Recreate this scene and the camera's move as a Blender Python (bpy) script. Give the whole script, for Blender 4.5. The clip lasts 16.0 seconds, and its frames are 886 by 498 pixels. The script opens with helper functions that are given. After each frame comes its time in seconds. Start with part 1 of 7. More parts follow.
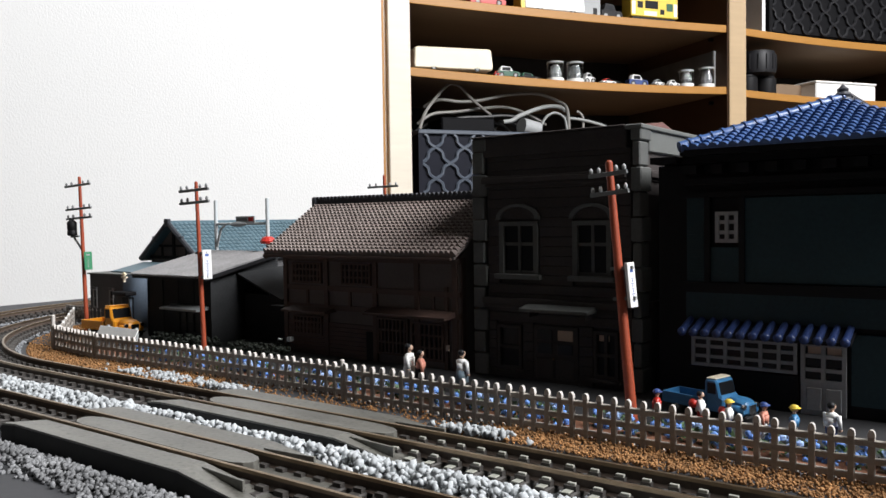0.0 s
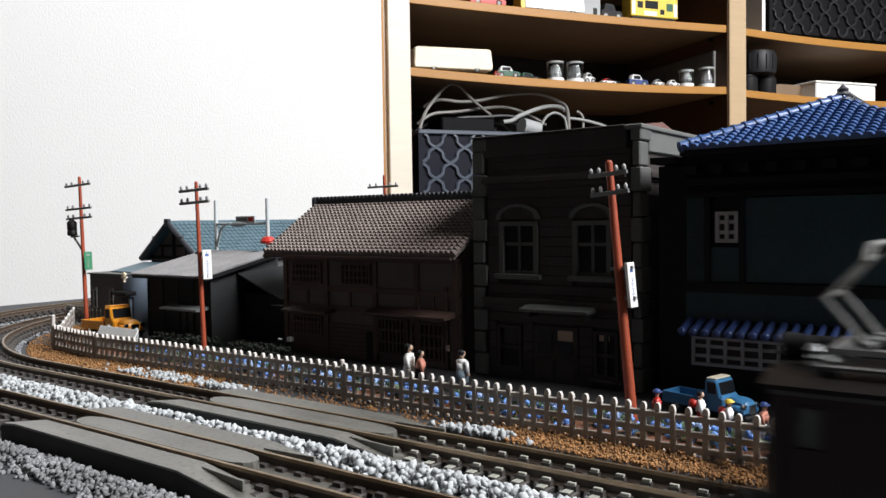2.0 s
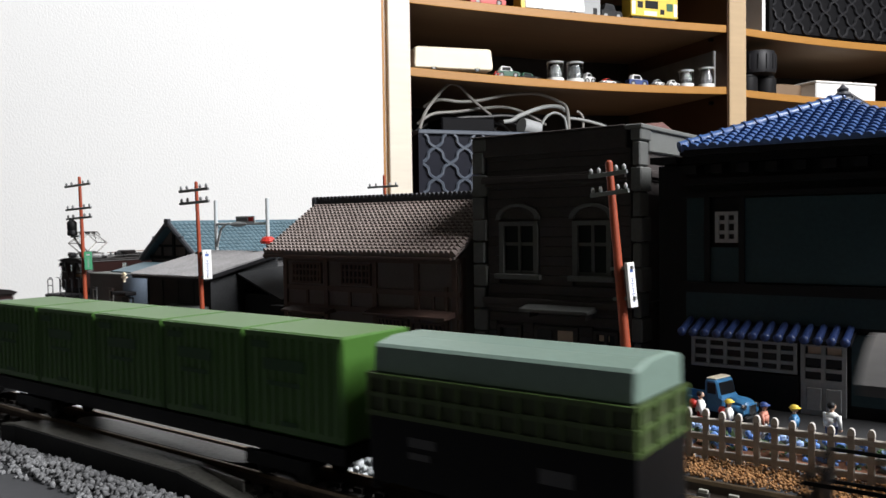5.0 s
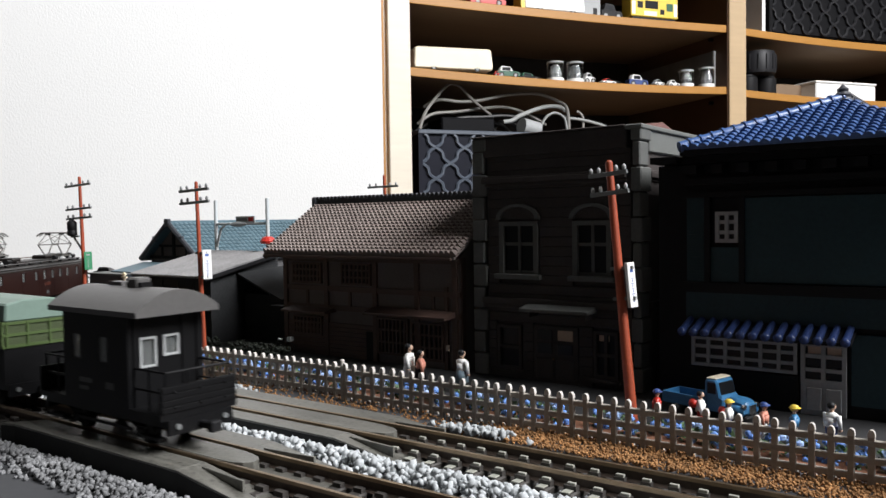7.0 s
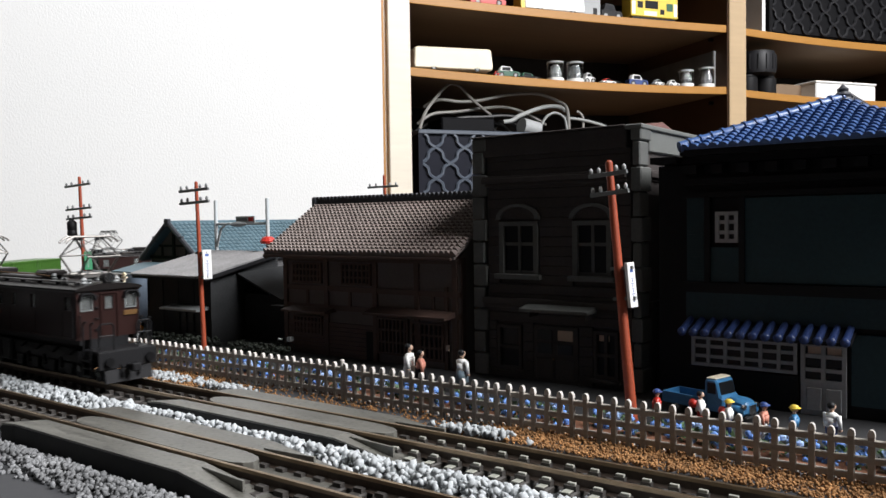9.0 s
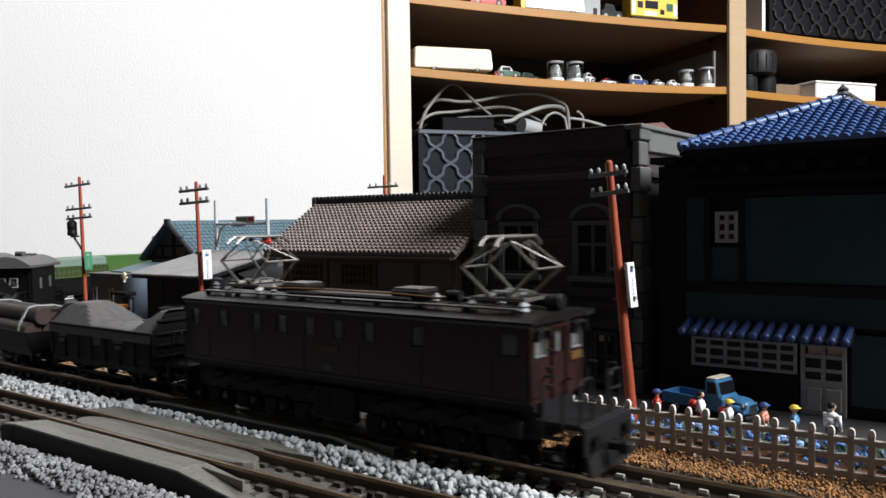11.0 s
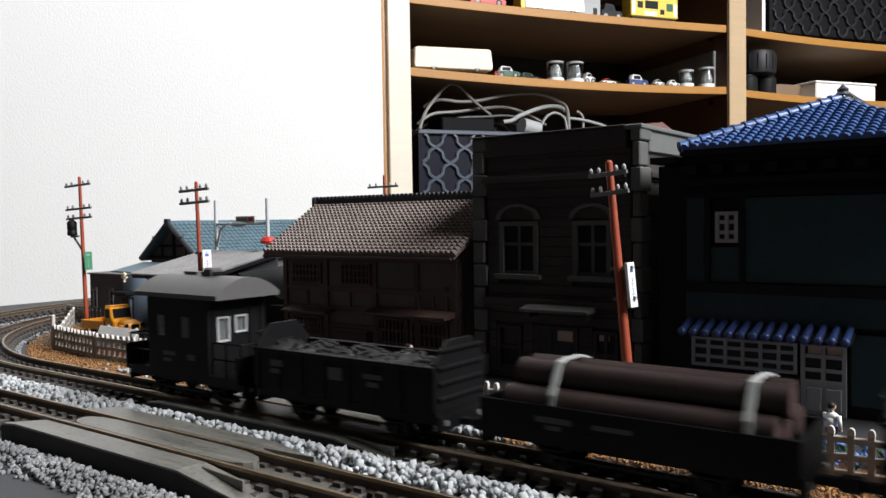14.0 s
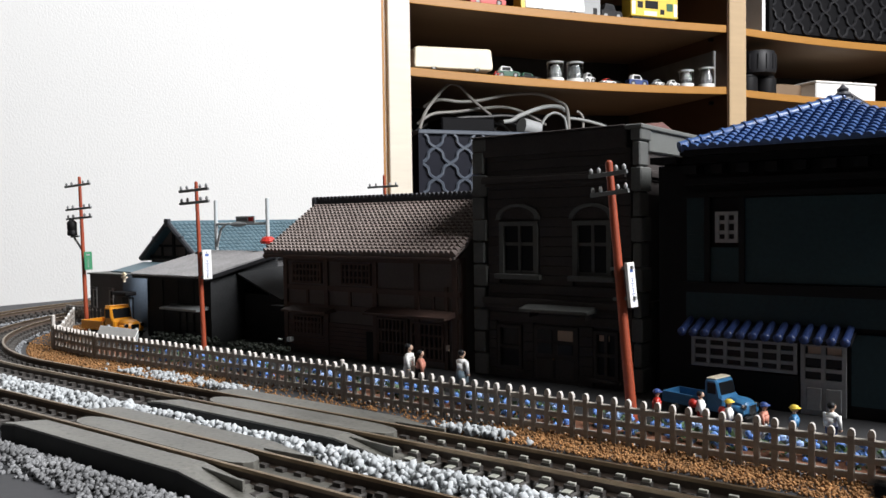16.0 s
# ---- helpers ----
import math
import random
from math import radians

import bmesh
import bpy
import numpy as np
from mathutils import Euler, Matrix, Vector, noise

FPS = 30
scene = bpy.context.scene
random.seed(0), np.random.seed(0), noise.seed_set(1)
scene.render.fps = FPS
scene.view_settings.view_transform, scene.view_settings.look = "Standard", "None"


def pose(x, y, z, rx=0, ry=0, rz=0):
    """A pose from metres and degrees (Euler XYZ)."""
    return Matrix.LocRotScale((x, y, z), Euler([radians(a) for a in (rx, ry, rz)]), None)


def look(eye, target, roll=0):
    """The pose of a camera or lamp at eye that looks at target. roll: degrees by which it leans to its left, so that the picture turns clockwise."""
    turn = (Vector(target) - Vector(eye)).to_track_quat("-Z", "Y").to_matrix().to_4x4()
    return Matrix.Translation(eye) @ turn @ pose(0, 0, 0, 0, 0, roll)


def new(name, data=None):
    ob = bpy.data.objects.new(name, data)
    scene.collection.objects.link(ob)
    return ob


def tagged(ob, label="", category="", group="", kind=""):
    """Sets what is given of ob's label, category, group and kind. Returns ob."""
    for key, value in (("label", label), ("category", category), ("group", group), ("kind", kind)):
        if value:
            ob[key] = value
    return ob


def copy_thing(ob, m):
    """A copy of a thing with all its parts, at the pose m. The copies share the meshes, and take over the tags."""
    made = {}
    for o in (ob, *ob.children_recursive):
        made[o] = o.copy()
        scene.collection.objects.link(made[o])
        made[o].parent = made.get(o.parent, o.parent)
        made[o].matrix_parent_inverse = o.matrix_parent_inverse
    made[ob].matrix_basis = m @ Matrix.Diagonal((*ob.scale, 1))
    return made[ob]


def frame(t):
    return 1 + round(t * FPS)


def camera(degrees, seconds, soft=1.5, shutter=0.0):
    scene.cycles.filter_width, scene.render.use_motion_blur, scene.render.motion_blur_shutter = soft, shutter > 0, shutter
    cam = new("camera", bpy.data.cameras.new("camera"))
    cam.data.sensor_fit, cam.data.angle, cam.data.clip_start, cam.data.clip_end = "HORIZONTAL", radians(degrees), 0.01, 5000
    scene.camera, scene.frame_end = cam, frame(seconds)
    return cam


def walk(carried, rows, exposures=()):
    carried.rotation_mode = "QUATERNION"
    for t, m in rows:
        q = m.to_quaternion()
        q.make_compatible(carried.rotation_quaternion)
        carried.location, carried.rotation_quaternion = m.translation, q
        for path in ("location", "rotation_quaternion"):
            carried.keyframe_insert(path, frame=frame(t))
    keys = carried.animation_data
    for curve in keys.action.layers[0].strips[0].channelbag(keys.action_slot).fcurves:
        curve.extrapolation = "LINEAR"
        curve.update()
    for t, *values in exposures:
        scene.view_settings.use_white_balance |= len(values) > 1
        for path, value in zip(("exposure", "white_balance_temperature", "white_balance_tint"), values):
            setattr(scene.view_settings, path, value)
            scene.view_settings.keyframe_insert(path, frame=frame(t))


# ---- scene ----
cam = camera(57.80, 16.0, soft=1.5, shutter=0.5)
EYE = (0.0, 0.0, 0.0495)
POSE = look(EYE, (-0.59651, 0.80184, 0.0495 - 0.03499), roll=-0.859)
walk(cam, [(0.0, POSE), (16.0, POSE)], exposures=[(0.0, 0.0), (16.0, 0.0)])

# ---- light: a big window on the wall beyond the right end of the layout ----
world = bpy.data.worlds.new("room_sky")
world.use_nodes = True
wn = world.node_tree
sky = wn.nodes.new("ShaderNodeTexSky")
sky.sky_type = "NISHITA"
sky.sun_disc = False
sky.sun_elevation = radians(35)
sky.sun_rotation = radians(120)
wn.links.new(sky.outputs[0], wn.nodes["Background"].inputs[0])
wn.nodes["Background"].inputs[1].default_value = 0.10
scene.world = world

WINDOW = bpy.data.lights.new("window_daylight", "AREA")
WINDOW.shape = "RECTANGLE"
WINDOW.size, WINDOW.size_y = 1.0, 1.1
WINDOW.energy = 110
WINDOW.color = (0.965, 0.965, 0.985)
lamp = new("window_daylight", WINDOW)
lamp.matrix_world = look((1.34, 0.53, 1.45), (-0.6, 0.45, 0.0))

# ---- helpers of this scene; meshes are drawn in millimetres ----
MM = 0.001


def bx(bm, x0, x1, y0, y1, z0, z1, bev=0.0):
    """A box between the given planes, with edges bevelled by bev."""
    vs = [bm.verts.new((x, y, z)) for x in (x0, x1) for y in (y0, y1) for z in (z0, z1)]
    fs = [bm.faces.new([vs[i] for i in q]) for q in ((0, 1, 3, 2), (4, 6, 7, 5), (0, 4, 5, 1), (2, 3, 7, 6), (0, 2, 6, 4), (1, 5, 7, 3))]
    if bev:
        es = list({e for f in fs for e in f.edges})
        bmesh.ops.bevel(bm, geom=es, offset=bev, segments=1, affect="EDGES")
    return vs


def prism(bm, pts, axis, a, b, bev=0.0):
    """The outline pts (two coordinates each) drawn out along axis from a to b."""
    def at(p, c):
        return {"x": (c, p[0], p[1]), "y": (p[0], c, p[1]), "z": (p[0], p[1], c)}[axis]
    lo = [bm.verts.new(at(p, a)) for p in pts]
    hi = [bm.verts.new(at(p, b)) for p in pts]
    n = len(pts)
    fs = [bm.faces.new(lo), bm.faces.new(hi[::-1])]
    fs += [bm.faces.new((lo[i], hi[i], hi[(i + 1) % n], lo[(i + 1) % n])) for i in range(n)]
    bmesh.ops.recalc_face_normals(bm, faces=fs)
    if bev:
        bmesh.ops.bevel(bm, geom=list({e for f in fs for e in f.edges}), offset=bev, segments=1, affect="EDGES")
    return lo + hi


def rod(bm, p, q, r, r2=None, n=8):
    """A round bar from p to q."""
    p, q = Vector(p), Vector(q)
    r2 = r if r2 is None else r2
    turn = (q - p).to_track_quat("Z", "Y")
    lo, hi = [], []
    for i in range(n):
        a = math.tau * i / n
        v = Vector((math.cos(a), math.sin(a), 0))
        lo.append(bm.verts.new(p + turn @ (v * r)))
        hi.append(bm.verts.new(q + turn @ (v * r2)))
    bm.faces.new(lo[::-1])
    bm.faces.new(hi)
    for i in range(n):
        bm.faces.new((lo[i], lo[(i + 1) % n], hi[(i + 1) % n], hi[i]))
    return lo + hi


def ball(bm, c, rx, ry=None, rz=None, u=8, v=6):
    ry, rz = ry or rx, rz or rx
    m = Matrix.Translation(c) @ Matrix.Diagonal((rx, ry, rz, 1))
    bmesh.ops.create_uvsphere(bm, u_segments=u, v_segments=v, radius=1, matrix=m)


def lathe(bm, c, prof, n=12):
    """Rings of (radius, height) about an upright axis at c."""
    rings = [[bm.verts.new((c[0] + r * math.cos(math.tau * i / n), c[1] + r * math.sin(math.tau * i / n), c[2] + z)) for i in range(n)] for r, z in prof]
    for a, b in zip(rings, rings[1:]):
        for i in range(n):
            bm.faces.new((a[i], a[(i + 1) % n], b[(i + 1) % n], b[i]))
    bm.faces.new(rings[0][::-1])
    bm.faces.new(rings[-1])


def tube(bm, pts, r, n=6):
    """One bent bar of radius r through all the points."""
    pts = [Vector(p) for p in pts]
    ways = [(q - p).normalized() for p, q in zip(pts, pts[1:])]
    ways = [ways[0]] + [(a + b).normalized() for a, b in zip(ways, ways[1:])] + [ways[-1]]
    side = ways[0].orthogonal().normalized()
    rings = []
    for p, d in zip(pts, ways):
        side = (side - d * side.dot(d)).normalized()
        up = d.cross(side)
        rings.append([bm.verts.new(p + (side * math.cos(math.tau * k / n) + up * math.sin(math.tau * k / n)) * r) for k in range(n)])
    for a, b in zip(rings, rings[1:]):
        for k in range(n):
            bm.faces.new((a[k], a[(k + 1) % n], b[(k + 1) % n], b[k]))
    bm.faces.new(rings[0][::-1])
    bm.faces.new(rings[-1])


def part(name, bm, material, parent=None, label="", smooth=False):
    """Links a bmesh drawn in millimetres as one mesh object."""
    bmesh.ops.scale(bm, vec=(MM, MM, MM), verts=bm.verts)
    me = bpy.data.meshes.new(name)
    bm.to_mesh(me)
    bm.free()
    me.materials.append(material)
    if smooth:
        me.shade_smooth()
        me.set_sharp_from_angle(angle=radians(40))
    ob = new(name, me)
    ob.parent = parent
    if label:
        ob["label"] = label
    return ob


def pierced(x0, x1, y0, y1, z0, z1, zb, zt, holes):
    """Rows of a wall along x with openings (start, width) between zb and zt, cut so that neighbours share corners."""
    xs = [x0] + [v for a, w in holes for v in (a, a + w)] + [x1]
    rows = []
    for i, (a, b) in enumerate(zip(xs, xs[1:])):
        rows += [(a, b, y0, y1, z0, zb), (a, b, y0, y1, zt, z1)] + ([(a, b, y0, y1, zb, zt)] if i % 2 == 0 else [])
    return rows


def boxes(name, rows, material, parent=None, label="", bev=0.0, weld=False):
    bm = bmesh.new()
    for r in rows:
        bx(bm, *r, bev=bev)
    if weld:
        bmesh.ops.remove_doubles(bm, verts=bm.verts, dist=0.001)
    return part(name, bm, material, parent, label)


def thing(name, label, category, group="", at=(0, 0, 0), rz=0.0):
    ob = new(name)
    ob.empty_display_size = 0.01
    ob.matrix_world = pose(at[0] * MM, at[1] * MM, at[2] * MM, 0, 0, rz)
    return tagged(ob, label, category, group)


def again(ob, name, loc, parent, turn=None):
    """One more piece on the same mesh, placed in millimetres."""
    o = new(name, ob.data)
    o.parent = parent
    o.location = Vector(loc) * MM
    if turn:
        o.rotation_euler = turn
    return o


# ---- materials ----
def mat(name, colour, rough=0.6, metal=0.0, vary=0.15, grain=900.0, coarse=60.0, bump=0.15, spec=0.5, island=0.0, coat=0.0, streak=0.0):
    """A painted or raw surface with fine grain, broader stains and a little relief."""
    m = bpy.data.materials.new(name)
    m.use_nodes = True
    nt = m.node_tree
    b = nt.nodes["Principled BSDF"]
    tc = nt.nodes.new("ShaderNodeTexCoord")
    src = tc.outputs["Object"]
    if streak:
        mp = nt.nodes.new("ShaderNodeMapping")
        mp.inputs["Scale"].default_value = (1, 1, streak)
        nt.links.new(src, mp.inputs[0])
        src = mp.outputs[0]
    n1, n2 = nt.nodes.new("ShaderNodeTexNoise"), nt.nodes.new("ShaderNodeTexNoise")
    n1.inputs["Scale"].default_value, n1.inputs["Detail"].default_value = grain, 4
    n2.inputs["Scale"].default_value, n2.inputs["Detail"].default_value = coarse, 5
    for n in (n1, n2):
        nt.links.new(src, n.inputs["Vector"])
    add = nt.nodes.new("ShaderNodeMath")
    add.operation = "ADD"
    nt.links.new(n1.outputs["Fac"], add.inputs[0])
    nt.links.new(n2.outputs["Fac"], add.inputs[1])
    val = add.outputs[0]
    ramp = nt.nodes.new("ShaderNodeMapRange")
    ramp.inputs["From Min"].default_value, ramp.inputs["From Max"].default_value = 0.6, 1.4
    ramp.inputs["To Min"].default_value, ramp.inputs["To Max"].default_value = 1 - vary, 1 + vary
    nt.links.new(val, ramp.inputs["Value"])
    fac = ramp.outputs[0]
    if island:
        oi = nt.nodes.new("ShaderNodeObjectInfo")
        ge = nt.nodes.new("ShaderNodeNewGeometry")
        mx = nt.nodes.new("ShaderNodeMath")
        mx.operation = "ADD"
        nt.links.new(oi.outputs["Random"], mx.inputs[0])
        nt.links.new(ge.outputs["Random Per Island"], mx.inputs[1])
        r2 = nt.nodes.new("ShaderNodeMapRange")
        r2.inputs["From Max"].default_value = 2
        r2.inputs["To Min"].default_value, r2.inputs["To Max"].default_value = 1 - island, 1 + island
        nt.links.new(mx.outputs[0], r2.inputs["Value"])
        mul = nt.nodes.new("ShaderNodeMath")
        mul.operation = "MULTIPLY"
        nt.links.new(fac, mul.inputs[0])
        nt.links.new(r2.outputs[0], mul.inputs[1])
        fac = mul.outputs[0]
    sc = nt.nodes.new("ShaderNodeVectorMath")
    sc.operation = "SCALE"
    sc.inputs[0].default_value = colour
    nt.links.new(fac, sc.inputs["Scale"])
    nt.links.new(sc.outputs[0], b.inputs["Base Color"])
    b.inputs["Roughness"].default_value = rough
    b.inputs["Metallic"].default_value = metal
    b.inputs["Specular IOR Level"].default_value = spec
    b.inputs["Coat Weight"].default_value = coat
    if bump:
        bp = nt.nodes.new("ShaderNodeBump")
        bp.inputs["Strength"].default_value = bump
        bp.inputs["Distance"].default_value = 0.0002
        nt.links.new(val, bp.inputs["Height"])
        nt.links.new(bp.outputs[0], b.inputs["Normal"])
    return m


def wallpaper():
    m = mat("white_woven_wallpaper", (0.76, 0.76, 0.745), 0.9, vary=0.02, grain=500, coarse=8, bump=0.0)
    nt = m.node_tree
    tc = nt.nodes.new("ShaderNodeTexCoord")
    mp = nt.nodes.new("ShaderNodeMapping")
    mp.inputs["Scale"].default_value = (420, 420, 300)
    n = nt.nodes.new("ShaderNodeTexNoise")
    n.inputs["Scale"].default_value = 1
    n.inputs["Detail"].default_value = 3
    bp = nt.nodes.new("ShaderNodeBump")
    bp.inputs["Strength"].default_value = 0.5
    bp.inputs["Distance"].default_value = 0.0005
    nt.links.new(tc.outputs["Object"], mp.inputs[0])
    nt.links.new(mp.outputs[0], n.inputs["Vector"])
    nt.links.new(n.outputs["Fac"], bp.inputs["Height"])
    nt.links.new(bp.outputs[0], nt.nodes["Principled BSDF"].inputs["Normal"])
    return m


def wood(name, colour, rough=0.45):
    """Grained veneer: bands along x with darker lines."""
    m = mat(name, colour, rough, vary=0.10, grain=120, coarse=12, bump=0.05)
    nt = m.node_tree
    for n in nt.nodes:
        if n.type == "TEX_NOISE":
            mp = nt.nodes.new("ShaderNodeMapping")
            mp.inputs["Scale"].default_value = (0.12, 1, 1)
            tc = nt.nodes.new("ShaderNodeTexCoord")
            nt.links.new(tc.outputs["Object"], mp.inputs[0])
            nt.links.new(mp.outputs[0], n.inputs["Vector"])
    return m


def glass(name, colour=(0.9, 0.95, 0.95), rough=0.03, clear=1.0):
    m = bpy.data.materials.new(name)
    m.use_nodes = True
    b = m.node_tree.nodes["Principled BSDF"]
    b.inputs["Base Color"].default_value = (*colour, 1)
    b.inputs["Roughness"].default_value = rough
    b.inputs["Transmission Weight"].default_value = clear
    b.inputs["IOR"].default_value = 1.3
    return m


M_WALL = wallpaper()
# out of view; kept dim so the ceiling bounces little fill
M_CEIL = mat("unseen_room_dim_grey", (0.12, 0.118, 0.112), 0.9, vary=0.03, grain=200, coarse=4)
M_FLOOR = wood("dark_floor_wood", (0.08, 0.05, 0.035))
# made-up dark finish for unseen walls, to cut their bounce light
M_DARKROOM = mat("unseen_wall_dark", (0.03, 0.025, 0.022), 0.9, vary=0.05, grain=200, coarse=5)
M_BOARD = mat("grey_base_board", (0.045, 0.046, 0.05), 0.7, vary=0.18, grain=600, coarse=40)
M_TABLE = wood("table_wood", (0.25, 0.16, 0.09))
M_STREET = mat("street_asphalt_print", (0.015, 0.015, 0.016), 0.8, vary=0.25, grain=1500, coarse=90)
M_OCHRE = mat("ochre_scatter", (0.27, 0.135, 0.05), 0.95, vary=0.5, grain=1300, coarse=250, bump=0.8, island=0.5)
M_STONE = mat("white_ballast_stone", (0.41, 0.43, 0.44), 0.85, vary=0.22, grain=1800, coarse=300, bump=0.5, island=0.35)
M_DIRTYSTONE = mat("dirty_grey_ballast_stone", (0.145, 0.147, 0.15), 0.85, vary=0.5, grain=1800, coarse=120, bump=0.6, island=0.7)
M_GSTONE = mat("grey_ballast", (0.24, 0.25, 0.26), 0.9, vary=0.35, grain=1500, coarse=250, bump=0.8, island=0.4)
M_RAIL = mat("brassy_steel_rail", (0.30, 0.225, 0.15), 0.36, metal=0.9, vary=0.25, grain=500, coarse=60, bump=0.1)
M_WEB = mat("rusty_rail_side", (0.09, 0.065, 0.05), 0.7, vary=0.3, grain=900, coarse=80)
M_SLEEPER = mat("dark_brown_plastic_sleeper", (0.045, 0.04, 0.036), 0.6, vary=0.25, grain=900, coarse=120)
M_CLIP = mat("pale_worn_clip", (0.30, 0.30, 0.26), 0.6, vary=0.2)
M_SLAB = mat("grey_plastic_slab", (0.115, 0.112, 0.098), 0.27, vary=0.3, grain=1100, coarse=45, bump=0.25, spec=0.6)


def speckle(m, dark, scale):
    """Adds dark pits and pale scratches to a painted surface."""
    nt = m.node_tree
    b = nt.nodes["Principled BSDF"]
    old = b.inputs["Base Color"].links[0].from_socket
    tc = nt.nodes.new("ShaderNodeTexCoord")
    vo = nt.nodes.new("ShaderNodeTexVoronoi")
    vo.inputs["Scale"].default_value = scale
    nt.links.new(tc.outputs["Object"], vo.inputs["Vector"])
    mp = nt.nodes.new("ShaderNodeMapping")
    mp.inputs["Scale"].default_value = (0.06, 1.0, 1.0)
    nt.links.new(tc.outputs["Object"], mp.inputs[0])
    sn = nt.nodes.new("ShaderNodeTexNoise")
    sn.inputs["Scale"].default_value, sn.inputs["Detail"].default_value = scale * 1.3, 3
    nt.links.new(mp.outputs[0], sn.inputs["Vector"])
    pit = nt.nodes.new("ShaderNodeMapRange")
    pit.inputs["From Min"].default_value, pit.inputs["From Max"].default_value = 0.10, 0.34
    pit.inputs["To Min"].default_value, pit.inputs["To Max"].default_value = dark, 1.0
    nt.links.new(vo.outputs["Distance"], pit.inputs["Value"])
    scr = nt.nodes.new("ShaderNodeMapRange")
    scr.inputs["From Min"].default_value, scr.inputs["From Max"].default_value = 0.35, 0.70
    scr.inputs["To Min"].default_value, scr.inputs["To Max"].default_value = 0.72, 1.35
    nt.links.new(sn.outputs["Fac"], scr.inputs["Value"])
    mul = nt.nodes.new("ShaderNodeMath")
    mul.operation = "MULTIPLY"
    nt.links.new(pit.outputs[0], mul.inputs[0])
    nt.links.new(scr.outputs[0], mul.inputs[1])
    sc = nt.nodes.new("ShaderNodeVectorMath")
    sc.operation = "SCALE"
    nt.links.new(old, sc.inputs[0])
    nt.links.new(mul.outputs[0], sc.inputs["Scale"])
    nt.links.new(sc.outputs[0], b.inputs["Base Color"])
    rr = nt.nodes.new("ShaderNodeMapRange")
    rr.inputs["To Min"].default_value, rr.inputs["To Max"].default_value = 0.2, 0.5
    nt.links.new(sn.outputs["Fac"], rr.inputs["Value"])
    nt.links.new(rr.outputs[0], b.inputs["Roughness"])


speckle(M_SLAB, 0.55, 520.0)
M_SLABSIDE = mat("black_plastic_side", (0.01, 0.01, 0.01), 0.55, spec=0.2, vary=0.2)
M_FENCE = mat("weathered_grey_fence", (0.335, 0.305, 0.27), 0.7, vary=0.22, grain=1200, coarse=150, bump=0.3, island=0.15)
# paler than the pickets: light on their tops is put into this colour
M_FENCETIP = mat("pale_fence_tone", (0.52, 0.49, 0.455), 0.7, vary=0.12)
M_SHELF = wood("orange_veneer", (0.38, 0.175, 0.030), 0.5)
M_PANEL = wood("cream_veneer_edge", (0.45, 0.325, 0.19), 0.5)
# cream edge again, brightened for the daylight at the left end
M_POSTWHITE = wood("brightened_cream_edge", (0.74, 0.67, 0.55), 0.5)
M_UNDER = wood("dull_brown_shelf_veneer", (0.19, 0.125, 0.075), 0.6)
# inside of the bookcase: the compartments' shade is mixed into both browns
M_SIDEWOOD = wood("shade_dark_side_veneer", (0.085, 0.042, 0.020), 0.5)
M_BACK = wood("shade_dark_shelf_back", (0.010, 0.006, 0.004), 0.6)
M_BLACK = mat("black_plastic", (0.009, 0.009, 0.010), 0.5, spec=0.25, vary=0.2)
M_BLACKG = mat("matt_black_wagon_paint", (0.0045, 0.0045, 0.005), 0.5, spec=0.15, vary=0.25, grain=1200, coarse=120, bump=0.1)
M_DULLPLATE = mat("dull_red_plate_paint", (0.055, 0.014, 0.009), 0.5, vary=0.2)
M_LOCOROOF = mat("black_brown_roof_paint", (0.0075, 0.0058, 0.0055), 0.38, spec=0.3, vary=0.2, grain=1200, coarse=90, bump=0.05)
M_BROWNLOCO = mat("grape_brown_loco_paint", (0.021, 0.0088, 0.0076), 0.30, spec=0.42, vary=0.15, grain=1200, coarse=90, bump=0.05)
M_GREEN = mat("bright_green_container_paint", (0.047, 0.125, 0.020), 0.42, vary=0.08, grain=1200, coarse=60, bump=0.05)

# ---- room ----
def setting(name, rows, material, bev=0.0):
    return tagged(boxes(name, rows, material, None, bev=bev), kind="structure")


floor = setting("floor", [(-1700, 2000, -1500, 2700, -780, -750)], M_FLOOR)
ceiling = setting("ceiling", [(-1700, 2000, -1500, 2700, 2100, 2130)], M_CEIL)
wall_south = setting("wall_south", [(-1700, 2000, -1530, -1500, -750, 2100)], M_DARKROOM)
wall_north = setting("wall_north", [(-1700, 2000, 2700, 2730, -750, 2100)], M_WALL)
wall_west = setting("wall_west", [(-1730, -1700, -1530, 2730, -750, 2100)], M_DARKROOM)
# the window wall, with its opening
wall_east = setting("wall_east", [(1400, 1440, 1080, 2700, -750, 2100),
                                  (1400, 1440, -20, 1080, -750, 840), (1400, 1440, -20, 1080, 2060, 2100)], M_WALL)
# unseen stretch beside the window, dark to hold back fill
wall_east_dark = setting("wall_east_unseen_dark", [(1400, 1440, -1500, -20, -750, 2100)], M_DARKROOM)
window_1 = tagged(new("window_1"), "white window in the side wall", "window", kind="structure")
boxes("window_frame", [(1390, 1450, -20, 20, 840, 2060), (1390, 1450, 1040, 1080, 840, 2060), (1390, 1450, 510, 550, 880, 2020),
                       (1390, 1450, 20, 1040, 840, 880), (1390, 1450, 20, 1040, 2020, 2060)], M_CEIL, window_1)

# the white wall and the bookcase stand in one line, turned to the layout
BOOK = pose(-0.69374, 0.86467, 0.0, 0, 0, math.degrees(math.atan2(0.84476, 0.53479)))
wall_white = setting("wall_white", [(-1080, -41, 0, 60, -750, 2100)], M_WALL)
